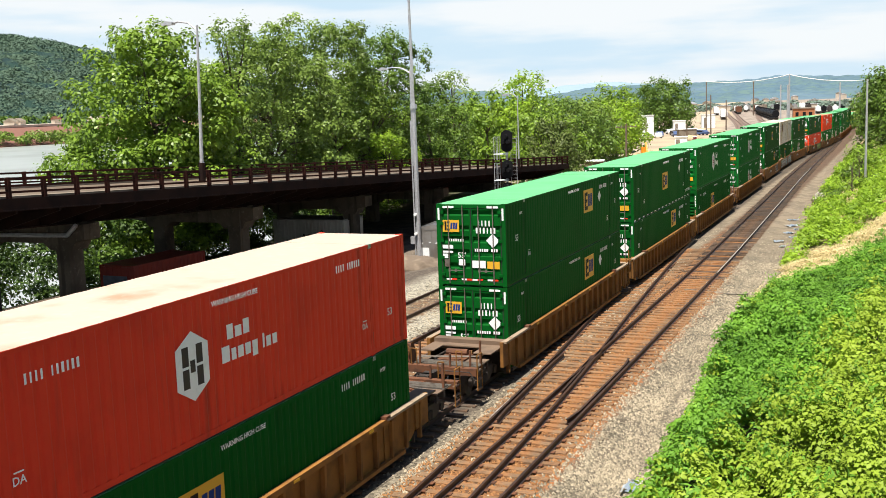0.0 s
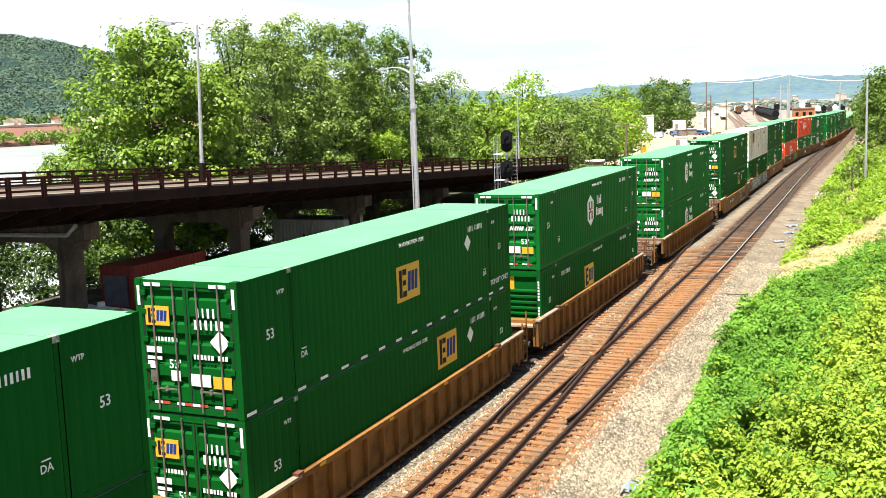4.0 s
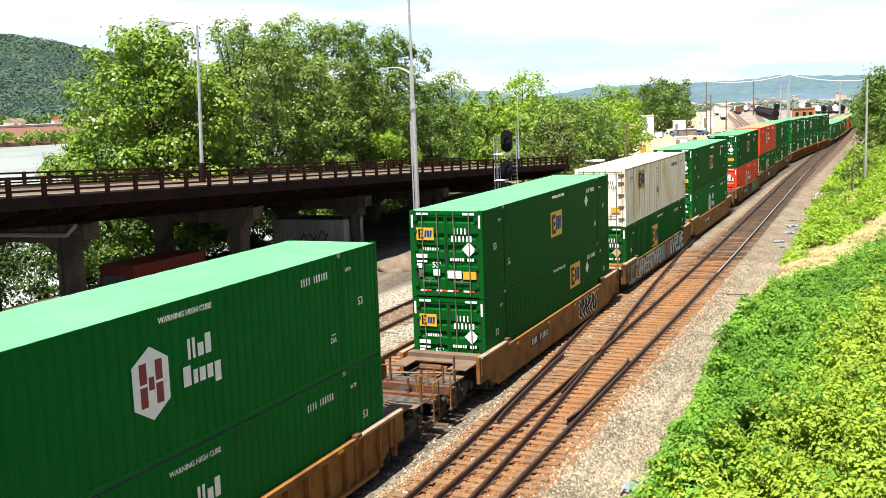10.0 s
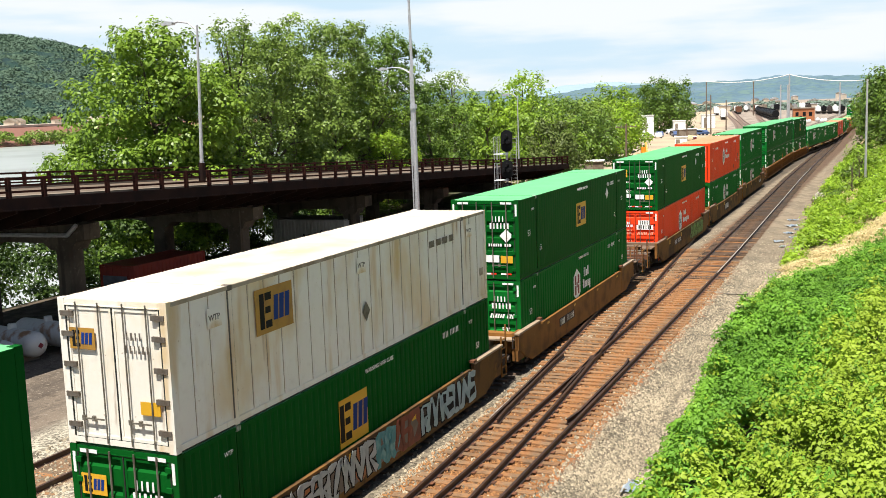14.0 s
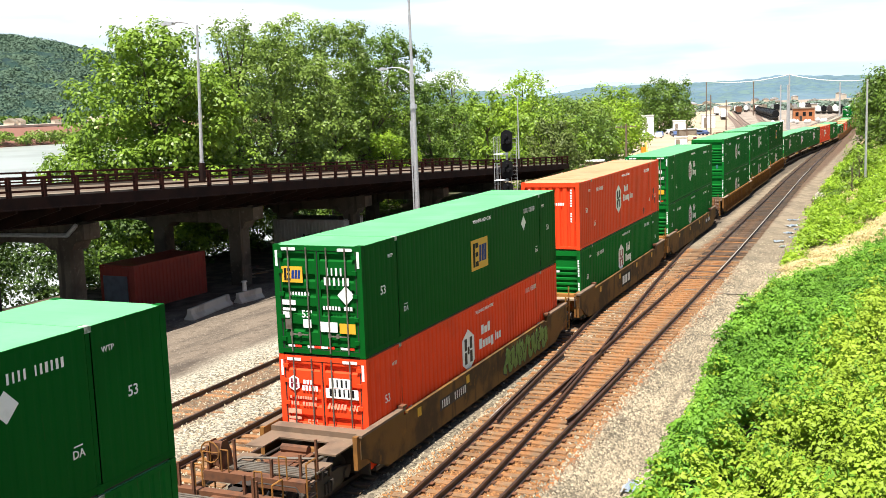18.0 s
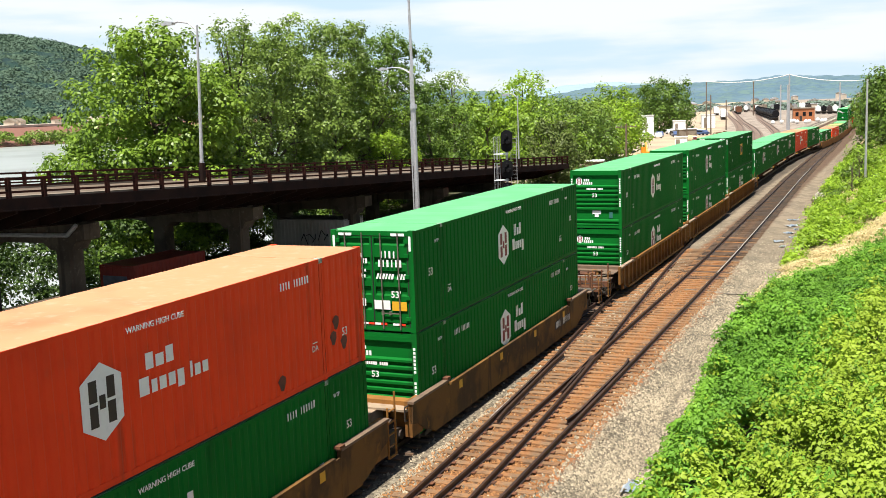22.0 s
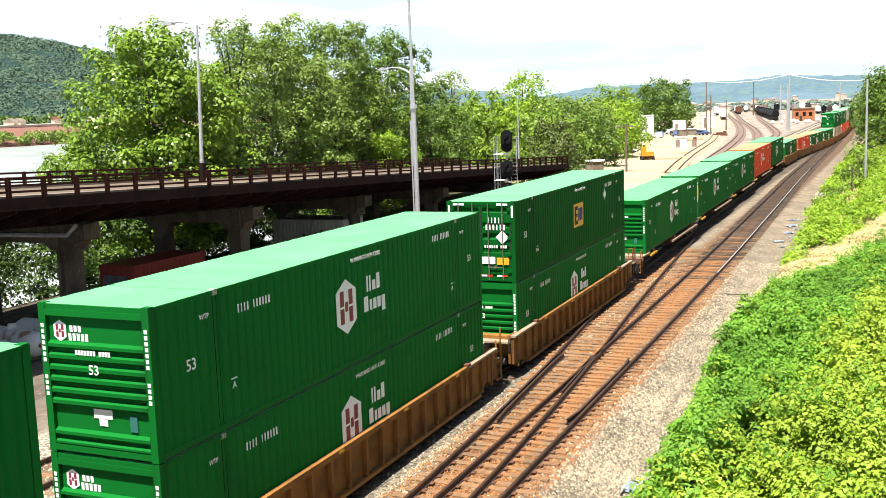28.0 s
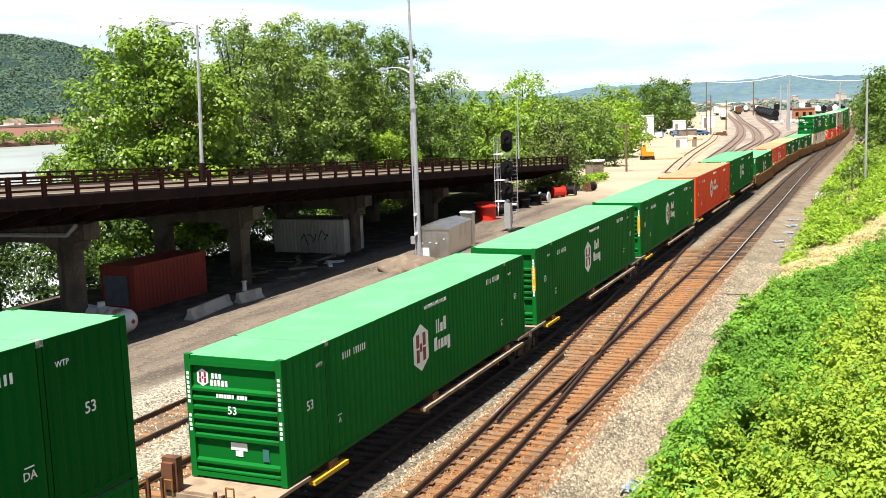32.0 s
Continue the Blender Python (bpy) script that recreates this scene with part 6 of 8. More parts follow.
def deck(y):
    """Height of the deck: the ramp falls away from the eye."""
    return 6.36 - (y - 29) * 0.0465


def sloped(x0, x1, y0, y1, top, depth):
    bm = bmesh.new()
    prism(bm, [(y0, deck(y0) + top), (y1, deck(y1) + top), (y1, deck(y1) + top - depth), (y0, deck(y0) + top - depth)], "x", x0, x1)
    return bm


v = thing("viaduct", "rusty dark steel girder viaduct ramp on concrete piers", "bridge")
Y0, Y1 = -30, 109
part("deck_slab", sloped(BX0 + 0.3, BX1 - 0.3, Y0, Y1, 0.0, 0.3), mat("dusty_road_deck", (0.15, 0.108, 0.072), 0.9, spots=[((0.085, 0.06, 0.044), 0.5, 0.42, 0.66, 0.8), ((0.21, 0.165, 0.115), 6.0, 0.55, 0.75, 0.5)], bump=0.2), v, "dusty tan road deck")
part("kerb", sloped(BX1 - 0.9, BX1 - 0.25, Y0, Y1, 0.14, 0.16), CONC, v)
part("kerb", sloped(BX0 + 0.25, BX0 + 0.9, Y0, Y1, 0.14, 0.16), CONC, v)
for x in (BX0, BX1 - 0.25):
    part("edge_beam", sloped(x, x + 0.25, Y0, Y1, 0.06, 0.46), BRIDGE, v, "dark rust-streaked edge beam")
    part("lower_flange", sloped(x - 0.06, x + 0.31, Y0, Y1, -0.40, 0.05), BRIDGE, v)
for gx in (-44.2, -41.4, -38.6, -36.1):
    part("girder", sloped(gx - 0.02, gx + 0.02, Y0, Y1, -0.3, 1.15), BRIDGE, v)
    part("girder_flange", sloped(gx - 0.2, gx + 0.2, Y0, Y1, -1.45, 0.05), BRIDGE, v)
y = 12.0
while y < Y1:
    z = deck(y)
    bm = bmesh.new()
    prism(bm, [(BX1 - 0.02, z - 0.42), (-36.1, z - 0.4), (-36.1, z - 1.4), (-35.6, z - 1.4), (BX1 - 0.02, z - 0.56)], "y", y - 0.06, y + 0.06)
    part("bracket", bm, BRIDGE, v)
    y += 2.38
y = 8.0
while y < Y1:
    z = deck(y)
    for x in (BX0 + 0.1, BX1 - 0.12):
        part("rail_post", boxes((x - 0.08, x + 0.08, y - 0.085, y + 0.085, z - 0.1, z + 0.92)), RAILING, v)
    y += 1.9
for x in (BX0 + 0.1, BX1 - 0.12):
    for h, d in ((0.9, 0.11), (0.62, 0.09), (0.36, 0.09)):
        part("hand_rail", sloped(x - 0.06, x + 0.06, 6, Y1, h, d), RAILING, v)
for y in (23.8, 38.2, 52.4, 66.8, 81.2, 95.6):
    z = deck(y) - 1.5

    def cap():
        bm = bmesh.new()
        prism(bm, [(-45.2, z), (-35.3, z), (-35.3, z - 0.75), (-35.9, z - 0.9), (-36.15, z - 1.3), (-37.45, z - 1.3), (-37.9, z - 0.95), (-41.4, z - 0.95), (-41.9, z - 1.3), (-43.2, z - 1.3), (-43.5, z - 0.9), (-45.2, z - 0.75)], "y", y - 0.55, y + 0.55)
        return bm
    part("pier_cap", cap(), PIER, v, "stained concrete crosshead")
    for x in (-42.55, -36.8):
        b = boxes((x - 0.52, x + 0.52, y - 0.48, y + 0.48, -1.8, z - 1.25))
        bmesh.ops.bevel(b, geom=[e for e in b.edges if abs(e.verts[0].co.z - e.verts[1].co.z) > 1], offset=0.12, segments=1, affect="EDGES")
        part("pier_column", b, PIER, v)
    for gx in (-44.2, -41.4, -38.6, -36.1):
        part("bearing_block", boxes((gx - 0.25, gx + 0.25, y - 0.3, y + 0.3, z - 0.004, z + 0.05)), PIER, v)
b = rail_frame([(-35.6, 37.5, deck(37.5) - 1.55), (-36.2, 37.5, deck(37.5) - 2.05), (-45.0, 37.4, deck(37.5) - 2.15)], 0.11)
part("drain_pipe", b, GALV, v, "grey drain pipe under the deck")
b = rail_frame([(-36.2, 51.7, deck(52) - 1.7), (-36.2, 51.7, -1.0)], 0.07)
part("drain_pipe", b, PIER, v)


# ---- lamps, poles, the signal ----
def lamp_post(x, y, z0, z1, arm, label, thick=0.1, lean=0.0):
    p = thing("street_lamp", label, "street lamp", "lamp posts", m=pose(x, y, z0, 0, lean, 0))
    h = z1 - z0
    part("post", tubes(((0, 0, 0), (0, 0, h), thick, thick * 0.55)), GALV, p)
    part("base_collar", tubes(((0, 0, -0.6), (0, 0, 0.35), thick * 1.8, thick * 1.6)), BRIDGE, p)
    b = bmesh.new()
    s = 1 if arm > 0 else -1
    pts = [(0, 0, h - 0.25), (arm * 0.35, 0, h + 0.12), (arm * 0.75, 0, h + 0.2), (arm, 0, h + 0.12)]
    for a, c in zip(pts, pts[1:]):
        tube(b, a, c, 0.045, 0.04, 6)
    part("arm", b, GALV, p)
    b = bmesh.new()
    prism(b, [(arm - s * 0.05, h + 0.06), (arm + s * 0.62, h + 0.02), (arm + s * 0.62, h + 0.12), (arm + s * 0.35, h + 0.24), (arm - s * 0.05, h + 0.2)], "y", -0.14, 0.14)
    part("lamp_head", b, GALV, p, "pale cobra-head lantern")
    return p


lamp_post(-32.5, 43.4, deck(43.4) + 0.95, 13.9, -1.5, "slim weathered lamp post bolted to the viaduct railing", 0.1, 2.2)
lamp_post(-32.5, 68.9, deck(68.9) + 0.3, 12.2, -1.9, "lamp post with curved arm on the viaduct", 0.1)
lamp_post(-32.5, 92.4, deck(92.4) + 0.5, 10.2, -0.9, "slim lamp post near the ramp's foot", 0.075)

mast = thing("tall_mast", "tall galvanised steel mast standing beside the equipment hut", "pole", m=pose(-29.3, 62.5, -0.95))
part("base_plate", boxes((-0.35, 0.35, -0.35, 0.35, -0.05, 0.06)), CONC, mast)
part("lower_tube", tubes(((0, 0, 0.05), (-0.03, 0.0, 10.4), 0.165, 0.15, 10)), GALV, mast)
part("collar", tubes(((-0.03, 0, 10.3), (-0.03, 0, 10.6), 0.24, 0.22, 10)), GALV, mast)
part("upper_tube", tubes(((-0.03, 0, 10.4), (-0.1, 0.0, 21.0), 0.11, 0.07, 8)), GALV, mast)
part("conduit", tubes(((-0.22, -0.1, 0.3), (-0.24, -0.1, 9.5), 0.05)), GALV, mast)
part("meter_box", boxes((-0.5, -0.2, -0.25, 0.0, 1.2, 1.7)), GALV, mast)
for z in (1.9, 3.2):
    part("knob", tubes(((-0.1, -0.3, z), (-0.1, -0.15, z), 0.1, 0.1, 8)), MARK, mast)

hut = thing("equipment_hut", "brushed aluminium signal equipment hut with pitched lid", "equipment cabinet", m=pose(-29.45, 62.7, -0.95, 0, 0, 6))
part("plinth", boxes((-0.05, 2.25, -0.05, 5.5, -0.3, 0.1)), CONC, hut)
part("cabinet_body", boxes((0, 2.2, 0, 5.4, 0.1, 2.15)), ALU, hut)
b = bmesh.new()
prism(b, [(-0.08, 2.15), (2.28, 2.15), (2.28, 2.24), (1.1, 2.5), (-0.08, 2.24)], "y", -0.08, 5.48)
part("lid", b, ALU, hut, "bright sunlit sheet lid")
part("door", boxes((0.06, 0.98, -0.03, 0.0, 0.16, 2.1)), ALU, hut)
part("door", boxes((1.02, 2.14, -0.03, 0.0, 0.16, 2.1)), ALU, hut)
part("notice", boxes((0.28, 0.78, -0.036, -0.03, 0.3, 0.9)), MARK, hut)
for x, z in ((0.3, 1.2), (0.85, 1.25), (1.3, 1.2), (1.85, 1.5)):
    part("latch", tubes(((x, -0.07, z), (x, -0.03, z), 0.05, 0.05, 8)), MARK, hut)
side = thing("meter_cabinet", "narrow grey metal cabinet beside the hut", "equipment cabinet", m=pose(-28.6, 69.6, -0.9))
part("cabinet_body", boxes((-0.45, 0.45, -0.3, 0.3, 0, 2.5)), ALU, side)
part("cap", boxes((-0.5, 0.5, -0.35, 0.35, 2.5, 2.6)), MARK, side)

sg = thing("signal_mast", "black railway signal heads on a galvanised ladder mast", "railway signal", m=pose(-27.7, 75.9, -0.85))
part("foundation", boxes((-0.4, 0.4, -0.4, 0.4, -0.3, 0.25)), CONC, sg)
part("post", tubes(((0, 0, 0.2), (0, 0, 8.0), 0.09)), GALV, sg)
part("relay_box", boxes((-0.15, 0.35, -0.5, -0.1, 0.6, 2.6)), GALV, sg)
for s in (-0.24, 0.24):
    part("ladder_stile", tubes(((0.55 + s, 0.1, 0.9), (0.55 + s, 0.1, 7.9), 0.025, 0.025, 6)), GALV, sg)
for i in range(22):
    part("rung", tubes(((0.31, 0.1, 1.1 + 0.31 * i), (0.79, 0.1, 1.1 + 0.31 * i), 0.014, 0.014, 5)), GALV, sg)
for i, (z, w, hh) in enumerate(((2.75, 0.48, 0.68), (4.4, 0.5, 0.72), (6.45, 0.52, 0.86))):
    part("platform", boxes((-0.95, 0.1, -0.45, 0.15, z - 0.06, z)), MARK, sg, "pale grating platform")
    for x in (-0.9, -0.62):
        part("guard_rail", rail_frame([(x, -0.4, z - 0.5), (x, -0.4, z + 1.3), (x, 0.1, z + 1.3), (x, 0.1, z - 0.5)], 0.028), GALV, sg)
    part("bracket", boxes((-0.1, 0.3, -0.32, 0.0, z + 0.3, z + 0.42), (-0.1, 0.3, -0.32, 0.0, z + 0.95, z + 1.07)), BLACK, sg)
    b = bmesh.new()
    prism(b, [(w * max(-0.86, min(0.86, 1.25 * math.cos(a))), hh * math.sin(a)) for a in [k * math.pi / 8 for k in range(16)]], "y", -0.42, -0.3)
    hd = part("signal_head", b, BLACK, sg, "black signal backboard with hooded lamps")
    hd.matrix_basis = pose(0.16, 0, z + hh + 0.12)
    part("lamp_case", boxes((-0.26, 0.26, -0.3, 0.08, -hh * 0.7, hh * 0.7)), BLACK, hd)
    for dx, dz in ((0, 0.36), (-0.2, -0.05), (0.2, -0.05)):
        part("lamp_hood", tubes(((dx, -0.8, dz), (dx, -0.42, dz), 0.15, 0.16, 12)), BLACK, hd)


# ---- things under the viaduct ----
def small_container(name, m, size, paint, label, doors_end=True):
    c = thing(name, label, "shipping container", m=m)
    w, l, h = size
    for s in (-1, 1):
        b = corrugated(0.12, l - 0.12, s * (w / 2 - 0.005), s * (w / 2 - 0.05), 0.14, h - 0.12, 0.3)
        part("side_wall", b, paint, c)
        part("top_rail", boxes((min(s * w / 2, s * (w / 2 - 0.1)), max(s * w / 2, s * (w / 2 - 0.1)), 0.1, l - 0.1, h - 0.12, h - 0.01)), paint, c)
        part("bottom_rail", boxes((min(s * w / 2, s * (w / 2 - 0.1)), max(s * w / 2, s * (w / 2 - 0.1)), 0.1, l - 0.1, 0, 0.14)), paint, c)
        for y in (0.0, l - 0.14):
            part("corner_post", boxes((min(s * w / 2, s * (w / 2 - 0.14)), max(s * w / 2, s * (w / 2 - 0.14)), y, y + 0.14, 0, h)), paint, c)
    part("roof", boxes((-w / 2 + 0.1, w / 2 - 0.1, 0.14, l - 0.14, h - 0.1, h - 0.03)), paint, c)
    part("floor", boxes((-w / 2 + 0.1, w / 2 - 0.1, 0.14, l - 0.14, 0.05, 0.14)), STEEL_DARK, c)
    for y, s in ((0.06, -1), (l - 0.06, 1)):
        for dx in (-1, 1):
            d = part("door", boxes((min(0.01 * dx, dx * (w / 2 - 0.15)), max(0.01 * dx, dx * (w / 2 - 0.15)), y - 0.03, y + 0.03, 0.12, h - 0.1)), paint, c)
            for x in (0.3, 0.8):
                part("lock_rod", tubes(((dx * x, y + s * 0.05, 0.1), (dx * x, y + s * 0.05, h - 0.08), 0.02, 0.02, 6)), paint, d)
    return c


red_box = small_container("storage_container", pose(-38.75, 43.55, -1.15, 0, 0, -2), (2.44, 6.06, 2.59), DARKRED, "faded red steel storage container under the viaduct")
part("vent_panel", boxes((-0.95, 0.75, -0.07, -0.03, 0.35, 2.0)), mat("blue_grey_panel", (0.09, 0.10, 0.13), 0.6, spots=[((0.05, 0.05, 0.06), 2.0, 0.4, 0.7, 0.7)]), red_box, "blue-grey machine panel")
WBOX = mat("grimy_white_paint", (0.46, 0.44, 0.38), 0.7, spots=[((0.28, 0.26, 0.22), 1.0, 0.45, 0.7, 0.7, (1, 1, 0.3)), ((0.5, 0.48, 0.44), 5.0, 0.5, 0.8, 0.4)])
white_box = small_container("storage_container", pose(-36.7, 66.9, -1.15, 0, 0, 90), (3.0, 6.06, 2.6), WBOX, "grimy white storage container parked under the viaduct")
for i in range(5):
    rr = random.Random(i)
    o = part("graffiti_stroke", rail_frame([(-1.53, 1.2 + 0.5 * i + rr.uniform(-0.2, 0.2), 0.6 + rr.random()), (-1.53, 1.4 + 0.5 * i, 1.2 + rr.random() * 0.8), (-1.53, 1.7 + 0.5 * i, 0.8 + rr.random())], 0.03), BLACK, white_box)

TANKW = mat("chipped_white_tank_paint", (0.72, 0.71, 0.68), 0.4, spots=[((0.38, 0.17, 0.06), 1.1, 0.50, 0.62, 0.95), ((0.5, 0.48, 0.44), 4.0, 0.5, 0.8, 0.5)])


def gas_tank(x, y, length, turn, label, r=0.58):
    t = thing("gas_tank", label, "tank", "gas tanks on the ground", m=pose(x, y, -1.12, 0, 0, turn))
    b = bmesh.new()
    prof = [(0, 0), (0.06, 0.25), (0.2, 0.46), (0.42, 0.57), (0.6, 0.58)]
    prof = prof + [(length - p, q) for p, q in prof[::-1]]
    n = 24
    rings = [[b.verts.new((-p, q / 0.58 * r * math.cos(2 * math.pi * i / n), r + 0.22 + q / 0.58 * r * math.sin(2 * math.pi * i / n))) for i in range(n)] for p, q in prof]
    for s, u in zip(rings, rings[1:]):
        for i in range(n):
            b.faces.new((s[i], s[(i + 1) % n], u[(i + 1) % n], u[i]))
    bmesh.ops.remove_doubles(b, verts=b.verts, dist=0.0005)
    part("shell", b, TANKW, t, smooth=True)
    for p in (0.9, length - 0.9):
        part("cradle", boxes((-p - 0.1, -p + 0.1, -0.4, 0.4, 0, 0.3)), CONC, t)
    part("valve_dome", tubes(((-length / 2, 0, 2 * r + 0.18), (-length / 2, 0, 2 * r + 0.42), 0.2, 0.18, 12)), TANKW, t)
    part("emblem", poly_plate([(0.14, 0), (0, 0.14), (-0.14, 0), (0, -0.14)], 0.006), MAROON, t).matrix_basis = Matrix(((0, 0, 1, 0.005), (1, 0, 0, 0), (0, 1, 0, r + 0.22), (0, 0, 0, 1)))
    return t


gas_tank(-33.3, 38.3, 4.6, -10, "white gas tank with orange rust patches")
gas_tank(-33.4, 34.9, 4.4, -8, "white gas tank lying on cradles, dirty end")
gas_tank(-33.9, 33.0, 4.2, -12, "chipped white gas tank lying on cradles")
gas_tank(-33.8, 31.2, 4.2, -12, "rust-stained white gas tank lying on cradles")

BARRIER = mat("pale_barrier_concrete", (0.46, 0.43, 0.37), 0.9, spec=0.2, spots=[((0.24, 0.21, 0.17), 1.2, 0.48, 0.7, 0.6), ((0.58, 0.55, 0.48), 6.0, 0.58, 0.8, 0.5)], bump=0.2)
for i, (x, y, l, a) in enumerate(((-33.1, 42.3, 4.3, 8), (-33.3, 46.9, 1.9, -8))):
    b = bmesh.new()
    prism(b, [(-0.3, 0), (0.3, 0), (0.3, 0.12), (0.14, 0.32), (0.09, 0.62), (-0.09, 0.62), (-0.14, 0.32), (-0.3, 0.12)], "y", 0, l)
    o = solid("concrete_barrier", b, BARRIER, "weathered concrete road barrier on bare ground" if i == 0 else "short concrete block with a pipe on top", "barrier", "barriers")
    o.matrix_basis = pose(x, y, -1.12, 0, 0, a)
b = tubes(((0, 0, 0), (0, 0, 0.5), 0.13, 0.11, 10), ((0, 0, 0.5), (0, 0, 0.56), 0.17, 0.17, 10))
solid("standpipe", b, GALV, "short pale standpipe beside the barrier", "pipe").matrix_basis = pose(-33.35, 47.7, -0.5)

PLASTIC = mat("orange_red_plastic", (0.62, 0.03, 0.015), 0.45)


def spool(x, y, r, w, m2, label, turn=0.0, flat=False):
    s = thing("cable_reel", label, "cable reel", "cable reels on the ground", m=pose(x, y, height(x, y) + (0 if flat else r), 0, 0, turn) @ (pose(0, 0, 0, 0, 90, 0) @ pose(-w / 2, 0, 0) if flat else pose(0, 0, 0)))
    for dx in (-w / 2, w / 2):
        part("flange", tubes(((dx - 0.04, 0, 0), (dx + 0.04, 0, 0), r, r, 20)), m2, s)
    part("drum", tubes(((-w / 2, 0, 0), (w / 2, 0, 0), r * 0.72, r * 0.72, 16)), m2 if m2 is PLASTIC else BLACK, s)


spool(-33.6, 86.0, 0.95, 1.2, PLASTIC, "bright red plastic pipe coil on its side", 0, True)
spool(-32.2, 83.0, 1.0, 1.2, PLASTIC, "bright red plastic pipe coil standing by the road", 30, True)
spool(-32.1, 86.4, 0.6, 0.7, MARK, "white cable reel standing on the ground", 20)
spool(-32.3, 89.4, 0.55, 0.7, MARK, "white cable reel beside the signal", 60, True)
spool(-32.4, 93.2, 0.7, 0.8, BLACK, "black cable reel lying on its side", 20, True)
spool(-31.9, 95.4, 0.75, 0.95, BLACK, "black cable reel with pale top", 0, True)
spool(-31.8, 97.8, 0.55, 0.9, MARK, "white cable reel at the road's edge", 0)
spool(-32.2, 103.6, 0.62, 1.3, PLASTIC, "bright red pipe coil at the road's edge", 50)
spool(-33.4, 102.6, 0.65, 1.0, BLACK, "dark cable reel in the shade", 0)
spool(-31.2, 105.2, 0.6, 0.9, STEEL_DARK, "dark brown reel beside bushes", 0)
spool(-30.6, 110.5, 0.5, 1.6, RUST, "rusty brown coil lying beside bushes", 80)

# planks and scrap in the shade
rr = random.Random(5)
for i in range(26):
    x, y = rr.uniform(-40.5, -34.8), rr.uniform(54.5, 65.8)
    l = rr.uniform(0.8, 2.6)
    b = boxes((-l / 2, l / 2, -rr.uniform(0.06, 0.2), rr.uniform(0.06, 0.2), 0, rr.uniform(0.04, 0.16)))
    solid("plank", b, rr.choice((TIE, WALKWAY, CONC, MARK, STEEL_DARK)), "loose scrap board lying under the viaduct", "plank", "scrap boards").matrix_basis = pose(x, y, -1.13 + 0.03 * (i % 3), 0, rr.uniform(-4, 4), rr.uniform(0, 180))
pile = bmesh.new()
bmesh.ops.create_icosphere(pile, subdivisions=4, radius=1.0)
for q in pile.verts:
    n = q.co.normalized()
    q.co = Vector((n.x * 2.3, n.y * 1.9, max(-0.1, n.z * 0.85))) * (1 + 0.16 * noise.noise(n * 2.2) + 0.06 * noise.noise(n * 7))
DIRT = mat("dug_earth", (0.16, 0.12, 0.085), 0.95, spots=[((0.26, 0.2, 0.14), 2.0, 0.45, 0.7, 0.7)], bump=0.6, bump_scale=6)
solid("earth_mound", pile, DIRT, "low heap of dark dug earth", "earth heap", smooth=True).matrix_basis = pose(-28.3, 58.8, -0.85)


# ---- hills and the far bank ----
def hill(name, seed, az0, az1, r0, r1, crest, material, label, cols=220, rows=26, lump=5.0, grain=0.05):
    """A ridge seen between two bearings (degrees left of +y), its foot at r0 and crest at r1; crest: knots (bearing, height)."""
    bm_v, f = [], []
    for j in range(rows):
        s = j / (rows - 1)
        for i in range(cols):
            a = az0 + (az1 - az0) * i / (cols - 1)
            r = r0 + (r1 - r0) * s
            h = lerp(a, *crest)
            x, y = -math.sin(radians(a)) * r, math.cos(radians(a)) * r
            z = -4 + (h + 4) * math.sin(s * math.pi / 2) ** 0.9
            n1 = noise.noise((x * grain + seed, y * grain, s * 9)) + 0.5 * noise.noise((x * grain * 2.7, y * grain * 2.7 + seed, s * 20))
            big = noise.noise((x * grain * 0.12 + seed, y * grain * 0.12, 0))
            bm_v.append((x, y, z + lump * n1 * min(1, 6 * s) + lump * 2 * big * s))
    for j in range(rows - 1):
        for i in range(cols - 1):
            f.append((j * cols + i, j * cols + i + 1, (j + 1) * cols + i + 1, (j + 1) * cols + i))
    me = bpy.data.meshes.new(name)
    me.from_pydata(bm_v, [], f)
    me.materials.append(material)
    return tagged(new(name, me), label, "hill", kind="structure")


# Bluish distance haze is mixed into these three slope colours.
WOOD_HILL = mat("wooded_slope", (0.026, 0.052, 0.042), 0.95, spec=0.05, spots=[((0.065, 0.10, 0.062), 0.05, 0.45, 0.62, 0.9), ((0.018, 0.036, 0.044), 0.035, 0.5, 0.66, 0.8)], bump=0.8, bump_scale=0.12)
BLUE_HILL = mat("haze_tinted_wooded_slope", (0.080, 0.142, 0.178), 0.95, spots=[((0.105, 0.172, 0.145), 0.03, 0.45, 0.6, 0.7), ((0.062, 0.112, 0.145), 0.07, 0.48, 0.6, 0.7), ((0.115, 0.18, 0.235), 0.003, 0.45, 0.65, 0.6)], bump=1.0, bump_scale=0.06)
HAZE_HILL = mat("haze_tinted_far_slope", (0.24, 0.33, 0.42), 0.95, spots=[((0.26, 0.34, 0.38), 0.006, 0.42, 0.62, 0.7)])
hill("hill_west", 3, 30, 58, 880, 1350, ((30, 30), (36, 56), (39, 74), (41.2, 86), (42.4, 92), (44.2, 102), (46.4, 109), (58, 122)), WOOD_HILL, "steep wooded hillside across the river", 260, 40, 3.0, 0.05)
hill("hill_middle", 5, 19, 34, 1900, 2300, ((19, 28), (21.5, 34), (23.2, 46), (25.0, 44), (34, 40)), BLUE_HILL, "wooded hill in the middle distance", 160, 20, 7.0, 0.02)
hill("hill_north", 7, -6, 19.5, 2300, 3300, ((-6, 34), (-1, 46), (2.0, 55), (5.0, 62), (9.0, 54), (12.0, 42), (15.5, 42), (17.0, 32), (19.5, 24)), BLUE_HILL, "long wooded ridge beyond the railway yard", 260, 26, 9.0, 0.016)
